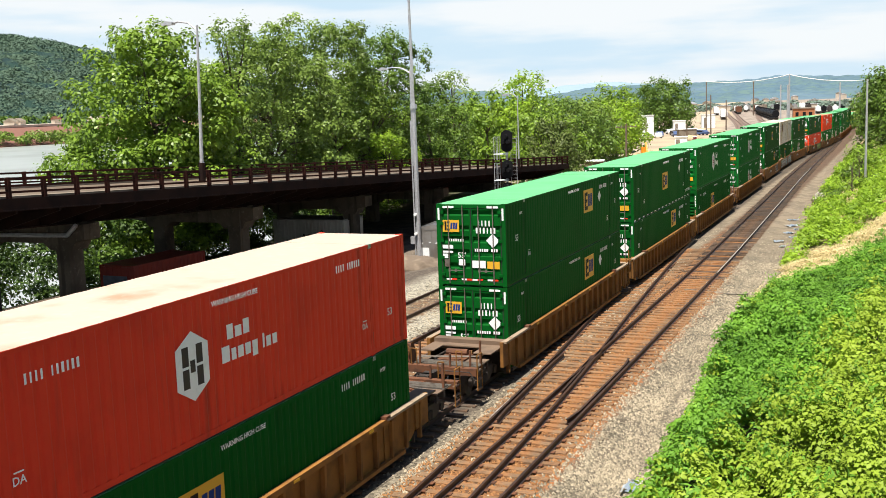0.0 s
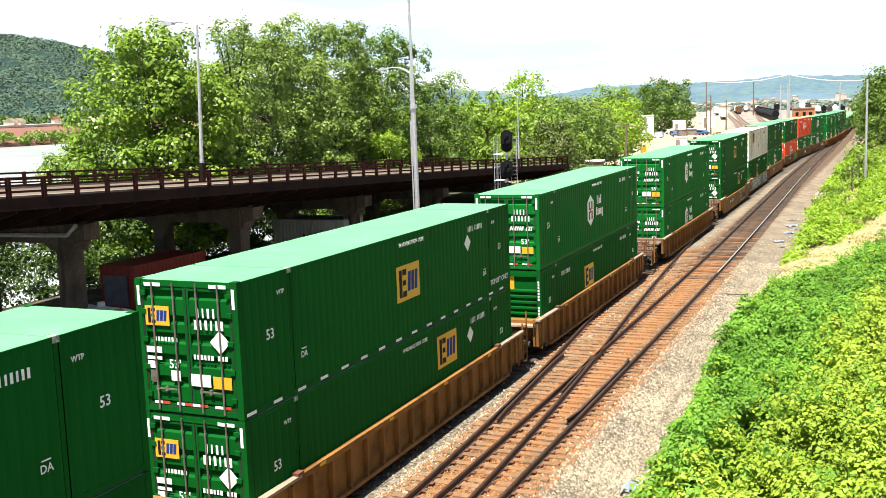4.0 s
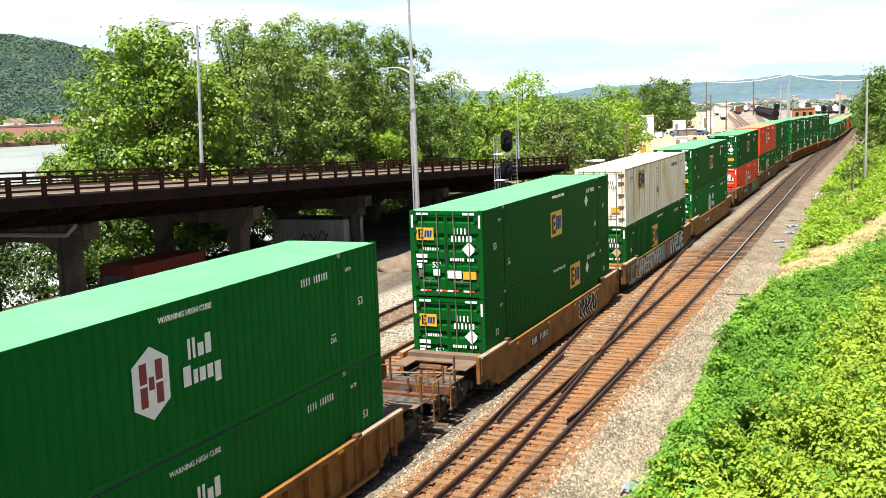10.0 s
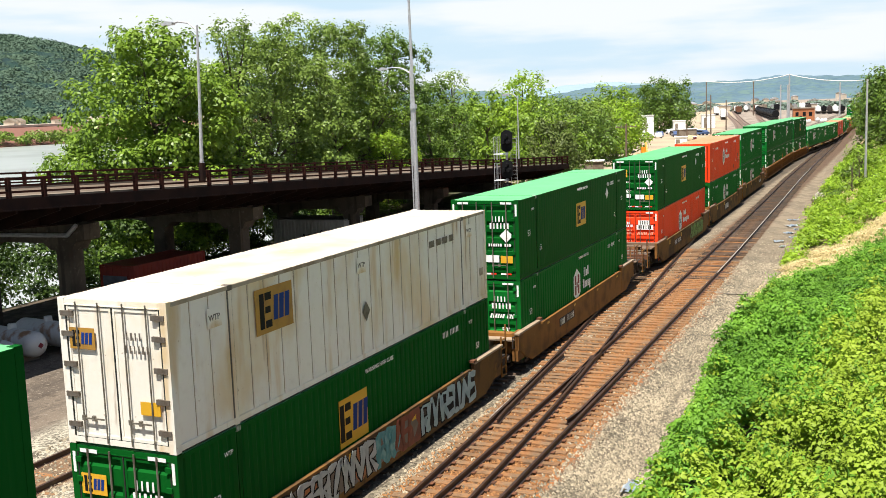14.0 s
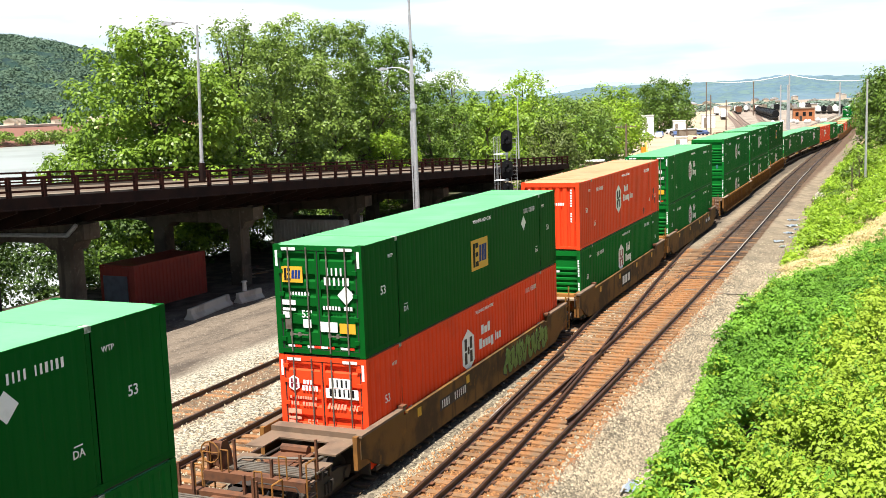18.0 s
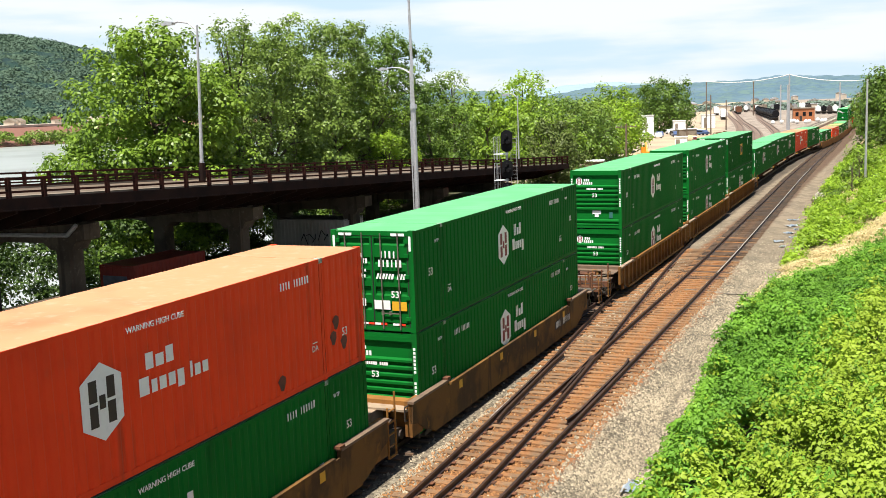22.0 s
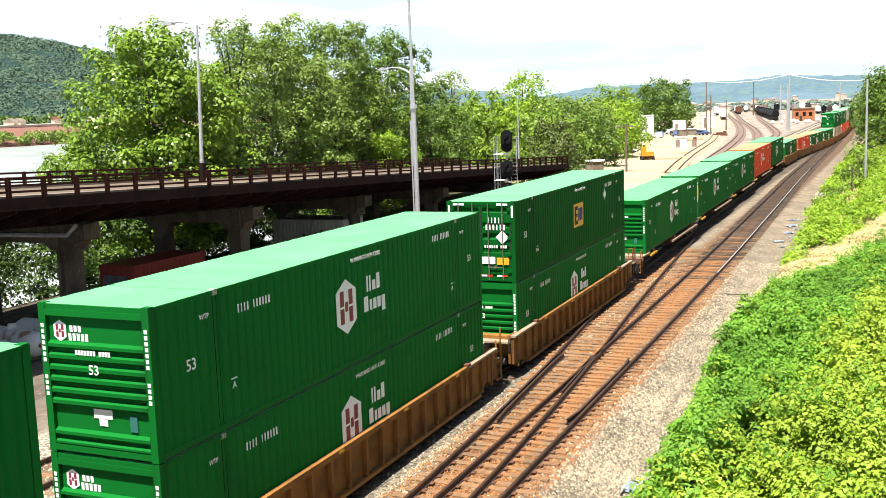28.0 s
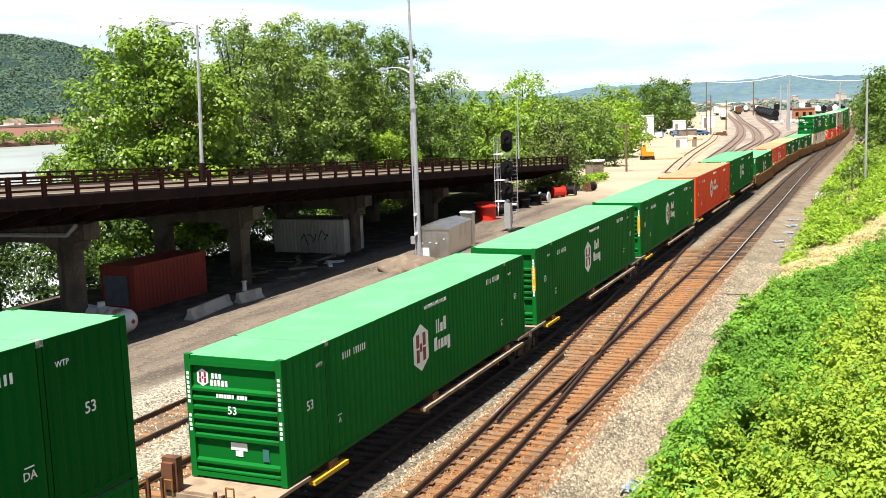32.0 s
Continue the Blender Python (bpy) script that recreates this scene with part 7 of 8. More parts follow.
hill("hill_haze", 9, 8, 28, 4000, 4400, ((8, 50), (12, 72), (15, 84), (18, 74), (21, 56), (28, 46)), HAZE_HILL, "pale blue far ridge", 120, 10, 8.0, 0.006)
RED_EARTH = mat("red_earth", (0.21, 0.10, 0.07), 0.95, spots=[((0.16, 0.07, 0.05), 0.05, 0.45, 0.7, 0.7)])
PALE = mat("pale_masonry", (0.55, 0.47, 0.38), 0.9, spots=[((0.4, 0.33, 0.26), 0.1, 0.45, 0.7, 0.7)])
rr = random.Random(31)
ps = []
for i in range(3000):
    a, s = rr.uniform(38.5, 48), rr.random() ** 0.8
    r = 880 + 470 * s
    h = lerp(a, (30, 30), (36, 56), (39, 74), (41.2, 86), (42.4, 92), (44.2, 102), (46.4, 109), (58, 122))
    ps.append((-math.sin(radians(a)) * r, math.cos(radians(a)) * r, -4 + (h + 4) * math.sin(s * math.pi / 2) ** 0.9 + rr.uniform(-5, -2), rr.uniform(5.5, 9.5)))
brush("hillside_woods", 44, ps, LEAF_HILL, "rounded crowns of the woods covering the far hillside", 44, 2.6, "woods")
b = bmesh.new()
prism(b, [(-480, -6), (-510, 5.5), (-560, 6.5), (-620, 6.5), (-620, -6)], "y", 260, 760)
solid("far_road", boxes((-612, -520, 262, 758, 6.0, 7.4)), PALE, "pale sandy road along the top of the far bank", "road", kind="structure")
solid("far_bank", b, RED_EARTH, "bare red earth embankment across the river", "embankment", kind="structure")
rr = random.Random(12)
for i in range(14):
    w, d, h = rr.uniform(5, 9), rr.uniform(5, 8), rr.uniform(2, 3)
    hs = thing("far_house", "small pale house on the far bank", "house", "houses on the far bank", m=pose(-540 - rr.uniform(0, 30), 470 + 26 * i, 7.35, 0, 0, rr.uniform(-20, 20)))
    part("wall", boxes((-w / 2, w / 2, -d / 2, d / 2, 0, h)), PALE, hs)
    b = bmesh.new()
    prism(b, [(-w / 2 - 0.4, h), (w / 2 + 0.4, h), (0, h + 2.2)], "y", -d / 2 - 0.4, d / 2 + 0.4)
    part("roof", b, rr.choice((CONC, RUST, PALE)), hs)
ps = [(-478 - rr.uniform(0, 10), rr.uniform(280, 740), -3.5 + rr.uniform(0, 4.5), rr.uniform(3, 5)) for i in range(260)]
brush("far_bank_bushes", 41, ps, LEAF_GREY, "line of bushes along the far bank", 60, 1.6)
ps = [(-630 - rr.uniform(0, 25), rr.uniform(260, 800), 7 + rr.uniform(0, 5), rr.uniform(4, 7)) for i in range(150)]
brush("far_bank_woods", 42, ps, LEAF_DARK, "dark woods above the far bank", 60, 2.4, "woods")

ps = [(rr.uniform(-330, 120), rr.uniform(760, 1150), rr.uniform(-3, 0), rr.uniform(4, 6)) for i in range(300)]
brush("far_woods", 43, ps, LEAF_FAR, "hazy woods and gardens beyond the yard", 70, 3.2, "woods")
for i in range(18):
    x, y = rr.uniform(-260, 60), rr.uniform(900, 2300)
    hs = thing("far_house", "small pale house on the far slope", "house", "houses on the far slope", m=pose(x, y, max(0, (y - 1700) * 0.012) - 1.5, 0, 0, rr.uniform(-30, 30)))
    part("wall", boxes((-5, 5, -4, 4, -9, 4)), PALE, hs)
    b = bmesh.new()
    prism(b, [(-5.4, 4), (5.4, 4), (0, 6.4)], "y", -4.4, 4.4)
    part("roof", b, (CONC, GALV, ALU)[i % 3], hs)

# ---- the railway yard in the distance ----
YARD_RAIL = mat("yard_track_bed", (0.20, 0.14, 0.105), 0.9, spots=[((0.12, 0.08, 0.06), 0.6, 0.45, 0.7, 0.7)])


def smooth(y, knots):
    """A soft curve through knots (y, x)."""
    for i in range(len(knots) - 1):
        (a, u), (b, v) = knots[i], knots[i + 1]
        if y <= b or i == len(knots) - 2:
            m0 = (v - knots[max(i - 1, 0)][1]) / (b - knots[max(i - 1, 0)][0])
            k = min(i + 2, len(knots) - 1)
            m1 = (knots[k][1] - u) / (knots[k][0] - a)
            d, s = b - a, (y - a) / (b - a)
            return (2 * s ** 3 - 3 * s * s + 1) * u + (s ** 3 - 2 * s * s + s) * d * m0 + (3 * s * s - 2 * s ** 3) * v + (s ** 3 - s * s) * d * m1


SIDING = mat("sandy_siding_bed", (0.38, 0.29, 0.19), 0.95, spots=[((0.24, 0.17, 0.11), 0.5, 0.45, 0.7, 0.8)])


def yard_track(knots, label, y0, y1, bed_mat=None):
    t = thing("yard_track", label, "railway track", "yard tracks", kind="structure")
    path = []
    y = y0
    while y <= y1:
        path.append((smooth(y, knots), y))
        y += 4 if y < 320 else 20
    path = [(x, y, height(x, y)) for x, y in path]
    bed = bmesh.new()
    prev = None
    for i, (x, y, z) in enumerate(path):
        a, c = Vector(path[max(i - 1, 0)]), Vector(path[min(i + 1, len(path) - 1)])
        n = Vector(((c - a).y, -(c - a).x, 0)).normalized()
        cur = [bed.verts.new((x + n.x * w, y + n.y * w, z + h)) for w, h in ((-1.5, 0.02), (-1.25, 0.16), (1.25, 0.16), (1.5, 0.02))]
        if prev:
            for k in range(3):
                bed.faces.new((prev[k], prev[k + 1], cur[k + 1], cur[k]))
        prev = cur
    part("track_bed", bed, bed_mat or YARD_RAIL, t)
    for s in (-GAUGE, GAUGE):
        pts = []
        for i, (x, y, z) in enumerate(path):
            a, c = Vector(path[max(i - 1, 0)]), Vector(path[min(i + 1, len(path) - 1)])
            n = Vector(((c - a).y, -(c - a).x, 0)).normalized()
            pts.append((x + n.x * s, y + n.y * s, z + 0.33))
        part("rail", rail_bm(pts), RAILTOP, t)


yard_track(((120, -22.5), (188, -28.7), (220, -31.2), (290, -38), (410, -54.5), (600, -84.5), (1100, -162)), "curving rusty yard track", 118, 1000)
yard_track(((150, -22.0), (212, -27.0), (252, -29.1), (336, -39.8), (453, -58.3), (640, -86), (1100, -155)), "second curving rusty yard track", 150, 1000)
yard_track(((170, -21.5), (240, -25.5), (290, -28.5), (380, -40), (480, -54), (700, -82), (1100, -140)), "yard track in pale gravel", 170, 1000)
yard_track(((140, -27.5), (194, -34.2), (256, -40.3), (300, -46), (330, -50)), "disused siding in sandy ground", 140, 320, SIDING)


def wagon(x, y, turn, paint, label, kind="tank"):
    z = height(x, y) + 0.33
    w = thing("parked_wagon", label, "railway wagon", "wagons parked in the yard", m=pose(x, y, z, 0, 0, turn))
    if kind == "tank":
        b = tubes(((0, -7.5, 2.7), (0, 7.5, 2.7), 1.5, 1.5, 16))
        part("tank_shell", b, paint, w, smooth=False)
        part("dome", tubes(((0, 0, 4.0), (0, 0, 4.7), 0.6, 0.5, 10)), paint, w)
    else:
        b = bmesh.new()
        prism(b, [(-1.5, 1.5), (-0.9, 0.9), (0.9, 0.9), (1.5, 1.5), (1.5, 4.2), (1.1, 4.7), (-1.1, 4.7), (-1.5, 4.2)], "y", -7.5, 7.5)
        part("hopper_body", b, paint, w)
        for i in range(9):
            part("side_rib", boxes((-1.58, 1.58, -7.2 + 1.8 * i, -7.05 + 1.8 * i, 1.5, 4.2)), paint, w)
    part("underframe", boxes((-1.3, 1.3, -8, 8, 0.9, 1.15)), STEEL_DARK, w)
    for yy in (-6, 6):
        part("truck", boxes((-1.1, 1.1, yy - 1.2, yy + 1.2, 0.1, 0.85)), STEEL_DARK, w)


for i in range(12):
    wagon(-46.5 + -2.633 * i, 463.9 + 17.301 * i, 8.7, BLACK, "black tank wagon parked in the yard")
for i in range(3):
    wagon(-76.0 - 3 * i, 520 + 18 * i, 8.5, MARK if i != 1 else ALU, "white covered hopper wagon in the yard", "hopper")
for i in range(14):
    wagon(-96 + 7 * (i % 7) - 4 * (i // 7), 760 + 24 * (i // 7) + 20 * (i % 3), 9, (MARK, STEEL_DARK, ALU, BLACK, CONC)[i % 5], "wagon standing far off in the yard", "hopper" if i % 2 else "tank")
for k in range(4):
    for i in range(5):
        wagon(-112 + 11 * k - 2.7 * i, 640 + 16.5 * i + 20 * k, 9.5, (ALU, MARK, RUST, CONC)[(k + i) % 4], "pale wagon standing in a row in the yard", "hopper")
for i in range(5):
    wagon(-25 - 3.4 * i, 585 + 8 * i, 6, (BLACK, MARK, STEEL_DARK)[i % 3], "wagon standing behind the brick building", "tank")

BRICK = mat("orange_brick", (0.40, 0.15, 0.06), 0.9, spots=[((0.28, 0.10, 0.05), 0.8, 0.45, 0.7, 0.7)])
bd = thing("yard_building", "low orange-brown brick yard building with flat roof", "building", m=pose(-33.4, 446, height(-33, 446) - 0.2, 0, 0, 6))
part("wall", boxes((-4.2, 4.2, 0, 10, 0, 5.2)), BRICK, bd)
part("roof", boxes((-4.5, 4.5, -0.3, 10.3, 5.2, 5.6)), CONC, bd)
for x in (-2.6, 0.2, 2.6):
    part("window", boxes((x - 0.6, x + 0.6, -0.06, 0.0, 2.2, 3.8)), BLACK, bd)
part("door", boxes((-1.6, -0.6, -0.05, 0.0, 0, 2.3)), STEEL_DARK, bd)
for i in range(10):
    x, y = -41 + 2.0 * i + 0.6 * (i % 3), 402 + 6 * (i % 4)
    b = bmesh.new()
    bmesh.ops.create_icosphere(b, subdivisions=2, radius=0.8)
    solid("white_bale", b, MARK, "white wrapped bale beside the track", "bale", "white bales", smooth=True).matrix_basis = pose(x, y, height(x, y) + 0.7)


def car(x, y, turn, paint, label):
    c = thing("parked_car", label, "car", "vehicles in the car park", m=pose(x, y, height(x, y), 0, 0, turn))
    b = bmesh.new()
    prism(b, [(-2.2, 0.35), (2.2, 0.35), (2.25, 0.8), (1.4, 0.95), (0.8, 1.45), (-1.2, 1.45), (-1.9, 0.95), (-2.25, 0.85)], "x", -0.88, 0.88)
    part("body", b, paint, c)
    part("window", boxes((-0.9, 0.9, -1.1, 0.7, 1.0, 1.35)), BLACK, c)
    for yy in (-1.35, 1.35):
        for s in (-0.8, 0.8):
            part("wheel", tubes(((s - 0.1, yy, 0.33), (s + 0.1, yy, 0.33), 0.33, 0.33, 12)), BLACK, c)


BLUECAR = mat("blue_car_paint", (0.08, 0.12, 0.24), 0.3)
for x, y, a, pm, lb in ((-58.6, 281, 20, MARK, "white car"), (-60.5, 292, 20, BLUECAR, "blue car"), (-58.0, 300, 20, STEEL_DARK, "dark car"), (-61.5, 312, 20, MARK, "white car"), (-62.4, 322, 24, ALU, "silver car"), (-63.3, 334, 24, STEEL_DARK, "dark car"),
                        (-49.5, 296, 60, BLUECAR, "blue car"), (-51.5, 302, 60, MARK, "white car"), (-66, 352, 20, MARK, "white car"), (-55.5, 290, 20, BLUECAR, "blue car")):
    car(x, y, a, pm, lb + " parked on sandy ground")


def shed(x, y, w, d, h, turn, paint, label, name="site_hut"):
    s = thing(name, label, "hut", "site huts", m=pose(x, y, height(x, y) - 0.1, 0, 0, turn))
    part("wall", boxes((-w / 2, w / 2, -d / 2, d / 2, 0, h)), paint, s)
    part("roof", boxes((-w / 2 - 0.15, w / 2 + 0.15, -d / 2 - 0.15, d / 2 + 0.15, h, h + 0.15)), MARK, s)
    part("door", boxes((-w / 4 - 0.4, -w / 4 + 0.4, -d / 2 - 0.05, -d / 2, 0, h * 0.8)), CONC, s)


shed(-42.1, 226, 2.6, 2.4, 2.3, 10, MARK, "small white hut on sandy ground")
shed(-39.5, 228, 0.7, 0.7, 2.2, 10, MAROON, "narrow dark red cabinet beside a hut")
shed(-47.4, 262, 4.4, 3.0, 2.9, 20, CONC, "grey shed on sandy ground")
shed(-65.5, 300, 3.2, 3.5, 6.0, 15, MARK, "tall white silo hut by the trees")
shed(-60.6, 322, 3.6, 4.0, 3.8, 15, MARK, "white workshop hut by the trees")
shed(-62.5, 276, 3.0, 3.0, 3.2, 15, MARK, "white hut by the trees")
shed(-60.2, 374, 4.6, 4.0, 4.6, 15, MARK, "white round-topped hut beside the big tree")
RUST_BOX = mat("brown_grey_steel_box", (0.20, 0.145, 0.105), 0.8, spots=[((0.10, 0.07, 0.05), 1.5, 0.42, 0.66, 0.7), ((0.32, 0.27, 0.21), 6.0, 0.55, 0.75, 0.5)])
shed(-34.7, 127.5, 2.2, 1.6, 2.5, 12, RUST_BOX, "brown-grey box beside roadside bushes")
SANDP = mat("sand_mound", (0.46, 0.36, 0.22), 0.95, spots=[((0.36, 0.27, 0.17), 0.8, 0.45, 0.7, 0.7)], bump=0.4, bump_scale=3)
for x, y, a, c, h in ((-37.0, 180, 4.2, 3.0, 1.1), (-46.5, 262, 3.0, 2.5, 1.6), (-41.5, 200, 5.0, 4.0, 0.8)):
    b = bmesh.new()
    bmesh.ops.create_icosphere(b, subdivisions=3, radius=1.0)
    for q in b.verts:
        n = q.co.normalized()
        q.co = Vector((n.x * a, n.y * c, max(-0.1, n.z * h))) * (1 + 0.15 * noise.noise(n * 2.5))
    solid("sand_mound", b, SANDP, "low heap of pale sand", "sand heap", "sand heaps", smooth=True).matrix_basis = pose(x, y, height(x, y))
solid("scrap_heap", boxes((-3, 3, -1, 1, 0, 0.9), (-2, 1.5, -0.8, 0.8, 0.9, 1.5), (1.2, 2.6, -0.6, 0.6, 0.9, 2.0)), RUST, "rusty brown heap of scrap beside the siding", "scrap heap").matrix_basis = pose(-43.3, 290, height(-43, 290)) @ Matrix.Diagonal((0.6, 0.6, 0.6, 1))

YEL = mat("excavator_orange_yellow", (0.72, 0.27, 0.015), 0.45)
for i in range(3):
    wh = thing("far_warehouse", "long low pale warehouse far beyond the yard", "warehouse", "far warehouses", m=pose(-178 + 62 * i, 800 + 45 * (i % 3), height(-178 + 62 * i, 800) - 0.2, 0, 0, 8))
    part("wall", boxes((-13, 13, -8, 8, 0, 3.4 + i % 2)), PALE, wh)
    part("roof", boxes((-13.4, 13.4, -8.4, 8.4, 3.4 + i % 2, 3.8 + i % 2)), GALV, wh)
ex = thing("excavator", "orange-yellow tracked excavator on sandy ground", "excavator", m=pose(-38.9, 177.5, height(-39, 177), 0, 0, 20) @ Matrix.Diagonal((0.8, 0.8, 0.8, 1)))
for s in (-1.1, 1.1):
    b = bmesh.new()
    prism(b, [(-1.7, 0.35), (-1.4, 0), (1.4, 0), (1.7, 0.35), (1.4, 0.75), (-1.4, 0.75)], "x", s - 0.28, s + 0.28)
    part("crawler_track", b, BLACK, ex)
part("house", boxes((-1.25, 1.25, -1.5, 1.4, 0.8, 1.7)), YEL, ex)
part("cab", boxes((-1.2, -0.2, 0.2, 1.5, 1.7, 2.7)), YEL, ex)
part("cab_window", boxes((-1.23, -0.17, 0.35, 1.53, 1.95, 2.55)), BLACK, ex)
b = bmesh.new()
prism(b, [(1.2, 1.6), (3.0, 3.6), (3.5, 3.5), (1.5, 1.4)], "x", 0.0, 0.35)
part("boom", b, YEL, ex)
b = bmesh.new()
prism(b, [(3.0, 3.6), (4.6, 1.2), (4.3, 1.0), (3.1, 3.1)], "x", 0.02, 0.32)
part("stick", b, YEL, ex)
part("bucket", boxes((-0.2, 0.55, 4.0, 4.7, 0.3, 1.1)), STEEL_DARK, ex)

WOODP = mat("pole_wood", (0.17, 0.12, 0.085), 0.9, spots=[((0.09, 0.07, 0.05), 2.0, 0.45, 0.7, 0.7, (4, 4, 0.3))], bump=0.2)


def utility_pole(x, y, h, label, arm=1.6, r=0.14, paint=None, z0=None):
    p = thing("utility_pole", label, "utility pole", "poles", m=pose(x, y, height(x, y) - 0.3 if z0 is None else z0))
    part("post", tubes(((0, 0, 0), (0, 0, h), r, r * 0.7)), paint or WOODP, p)
    if arm:
        part("crossarm", boxes((-arm, arm, -0.06, 0.06, h - 0.55, h - 0.42)), paint or WOODP, p)
        for s in (-0.9, -0.45, 0.45, 0.9):
            part("insulator", tubes(((arm * s, 0, h - 0.42), (arm * s, 0, h - 0.25), 0.05, 0.04, 6)), GALV, p)


utility_pole(-34.6, 144.3, 7.1, "dark wooden utility pole with crossarm on sandy ground", 1.5, 0.16)
utility_pole(-27.4, 312.5, 16.6, "tall pale steel pole carrying thick wires", 0, 0.3, GALV)
utility_pole(-29.4, 330, 14.0, "tall pale steel pole in the yard", 0, 0.3, GALV)
utility_pole(-40.0, 420, 15, "slim pale pole in the yard", 0, 0.35, GALV)
utility_pole(-52.4, 322.5, 15.6, "slim dark pole carrying a thick wire", 0, 0.2)
utility_pole(-47.5, 300, 11.5, "dark pole beside the siding", 0, 0.22)
utility_pole(-49.0, 340, 9.8, "dark pole beside the siding", 0, 0.22)
utility_pole(-45.2, 250, 4.8, "short dark post beside a shed", 0, 0.2)
utility_pole(-74.0, 620, 20, "slim dark pole far in the yard", 0, 0.4)
utility_pole(-23, 520, 16, "slim pole far in the yard", 0, 0.4, GALV)


def cable(a, c, sag, r, label):
    b = bmesh.new()
    a, c = Vector(a), Vector(c)
    pts = [a.lerp(c, i / 16) - Vector((0, 0, sag * 4 * (i / 16) * (1 - i / 16))) for i in range(17)]
    for p, q in zip(pts, pts[1:]):
        tube(b, p, q, r, n=6, caps=False)
    solid("overhead_cable", b, MARK, label, "cable", "overhead cables")


cable((-27.4, 312.5, 15.1), (-52.4, 322.5, 14.3), 1.1, 0.11, "thick pale cable sagging over the yard")
cable((-27.4, 312.5, 15.1), (-6, 300, 12.6), 0.9, 0.11, "thick pale cable running to the trees")


# ---- the planted bank on the right ----
def bank_leaves(name, seed, n, region, material, label, size, lift, category, aspect=0.75, up=1.0, y_top=60, per=22, spread=0.34, tall=0.6):
    """Sprays of leaves heaped over the bank; region(x, y) gives the chance that one grows there."""
    rng = np.random.default_rng(seed)
    C, R = [], []
    tries = 0
    while len(C) < n // per and tries < 60:
        tries += 1
        xs2, ys2 = rng.uniform(-7.6, 1.6, 4000), 16 + (y_top - 16) * rng.random(4000) ** 1.35
        for x, y in zip(xs2.tolist(), ys2.tolist()):
            x0 = x - foot(y)
            if x0 < (1.05 if y < 58 else 0.6) + 0.5 * noise.noise((y * 0.5, seed, 0)) + 0.35 * noise.noise((y * 1.7, seed, 4)):
                continue
            if name.endswith("vines") and noise.noise((x * 1.5, y * 1.2, 31)) + 0.5 * noise.noise((x * 3.4, y * 2.8, 33)) < -0.2 and rng.random() < 0.92:
                continue
            if rng.random() < region(x, y):
                bump = 0.5 + 0.7 * noise.noise((x * 0.6, y * 0.45, 5)) + 1.6 * noise.noise((x * 1.2, y * 0.95, 9)) + 0.6 * noise.noise((x * 2.8, y * 2.4, 1))
                edge = min(1.0, max(0.3, (x0 - 0.5) / 1.1)) * (max(0.25, min(1.0, (strip(x)[0] - y) / 7)) if y < strip(x)[1] else 1.0)
                C.append((x, y, height(x, y) + max(0.03, lift * edge * (0.2 + bump) * (0.68 + 0.32 * rng.random()))))
                R.append(spread * (0.5 + rng.random()))
            if len(C) >= n // per:
                break
    C, R = np.array(C), np.array(R)[:, None, None]
    m = len(C)
    d = rng.normal(size=(m, per, 3))
    d /= np.linalg.norm(d, axis=2, keepdims=True)
    d[..., 2] = np.abs(d[..., 2])
    P = (C[:, None] + d * R * (0.4 + 0.7 * rng.random((m, per, 1))) * np.array((1, 1, tall))).reshape(-1, 3)
    N = (d * 1.0 + rng.normal(size=d.shape) * 0.32 + np.array((-0.05, -0.15, up))).reshape(-1, 3)
    return tagged(new(name, leaf_mesh(name, P, N, size * (0.6 + 0.8 * rng.random(len(P))), aspect, material, rng)), label, category, kind="stuff")


def strip(x):
    """From where to where along the bank the dry grass grows."""
    return 45.5 + 3.2 * (x + 6.3), 57.0 + 3.5 * (x + 6.3)


def dry(x, y):
    """1 inside the strip of dry grass that runs up the bank, 0 outside."""
    lo, hi = strip(x)
    w = 1.6 * noise.noise((x * 0.6, y * 0.5, 11))
    return max(0.0, min(1.0, (y + w - lo) / 1.5, (hi - y - w) / 1.5))


def golden(x, y):
    """1 where the vines have yellowed, on the upper and nearer bank."""
    g = lerp(x, (-5.5, 18.5), (-4.2, 21.5), (-2.4, 27.5), (-0.2, 39.5), (1.6, 50.0)) + 6.0 * noise.noise((x * 0.6 + 40, y * 0.3, 2)) - y
    return lerp(g, (-4.0, 0.0), (-1.0, 0.3), (3.0, 1.0)) + 0.12 * (noise.noise((x * 0.5, y * 0.2, 17)) > 0.15 and g < -4)


def patch(x, y):
    return noise.noise((x * 0.5, y * 0.13, 7)) + 0.5 * noise.noise((x * 1.3, y * 0.4, 3))


bank_leaves("vines", 51, 180000, lambda x, y: (1 - golden(x, y)) * (1 - 0.97 * dry(x, y)) * (1.0 if y < sum(strip(x)) / 2 else 0.0), VINE, "dense green creeping vines covering the bank", 0.108, 1.15, "vines", 0.68, 0.6, 74, 24, 0.25, 0.85)
bank_leaves("yellowing_vines", 52, 125000, lambda x, y: golden(x, y) * (1 - 0.97 * dry(x, y)) * (1.0 if y < sum(strip(x)) / 2 else 0.0), VINE_GOLD, "yellow-green vines covering the upper bank", 0.105, 1.1, "vines", 0.68, 0.6, 74, 24, 0.25, 0.85)
bank_leaves("tall_weeds", 56, 16000, lambda x, y: (1 - dry(x, y)) * (y < strip(x)[0]) * (noise.noise((x * 0.9, y * 0.6, 21)) > 0.1), VINE, "taller upright weeds standing out of the vines", 0.15, 1.15, "weeds", 0.3, 0.1, 60, 14, 0.24, 2.2)
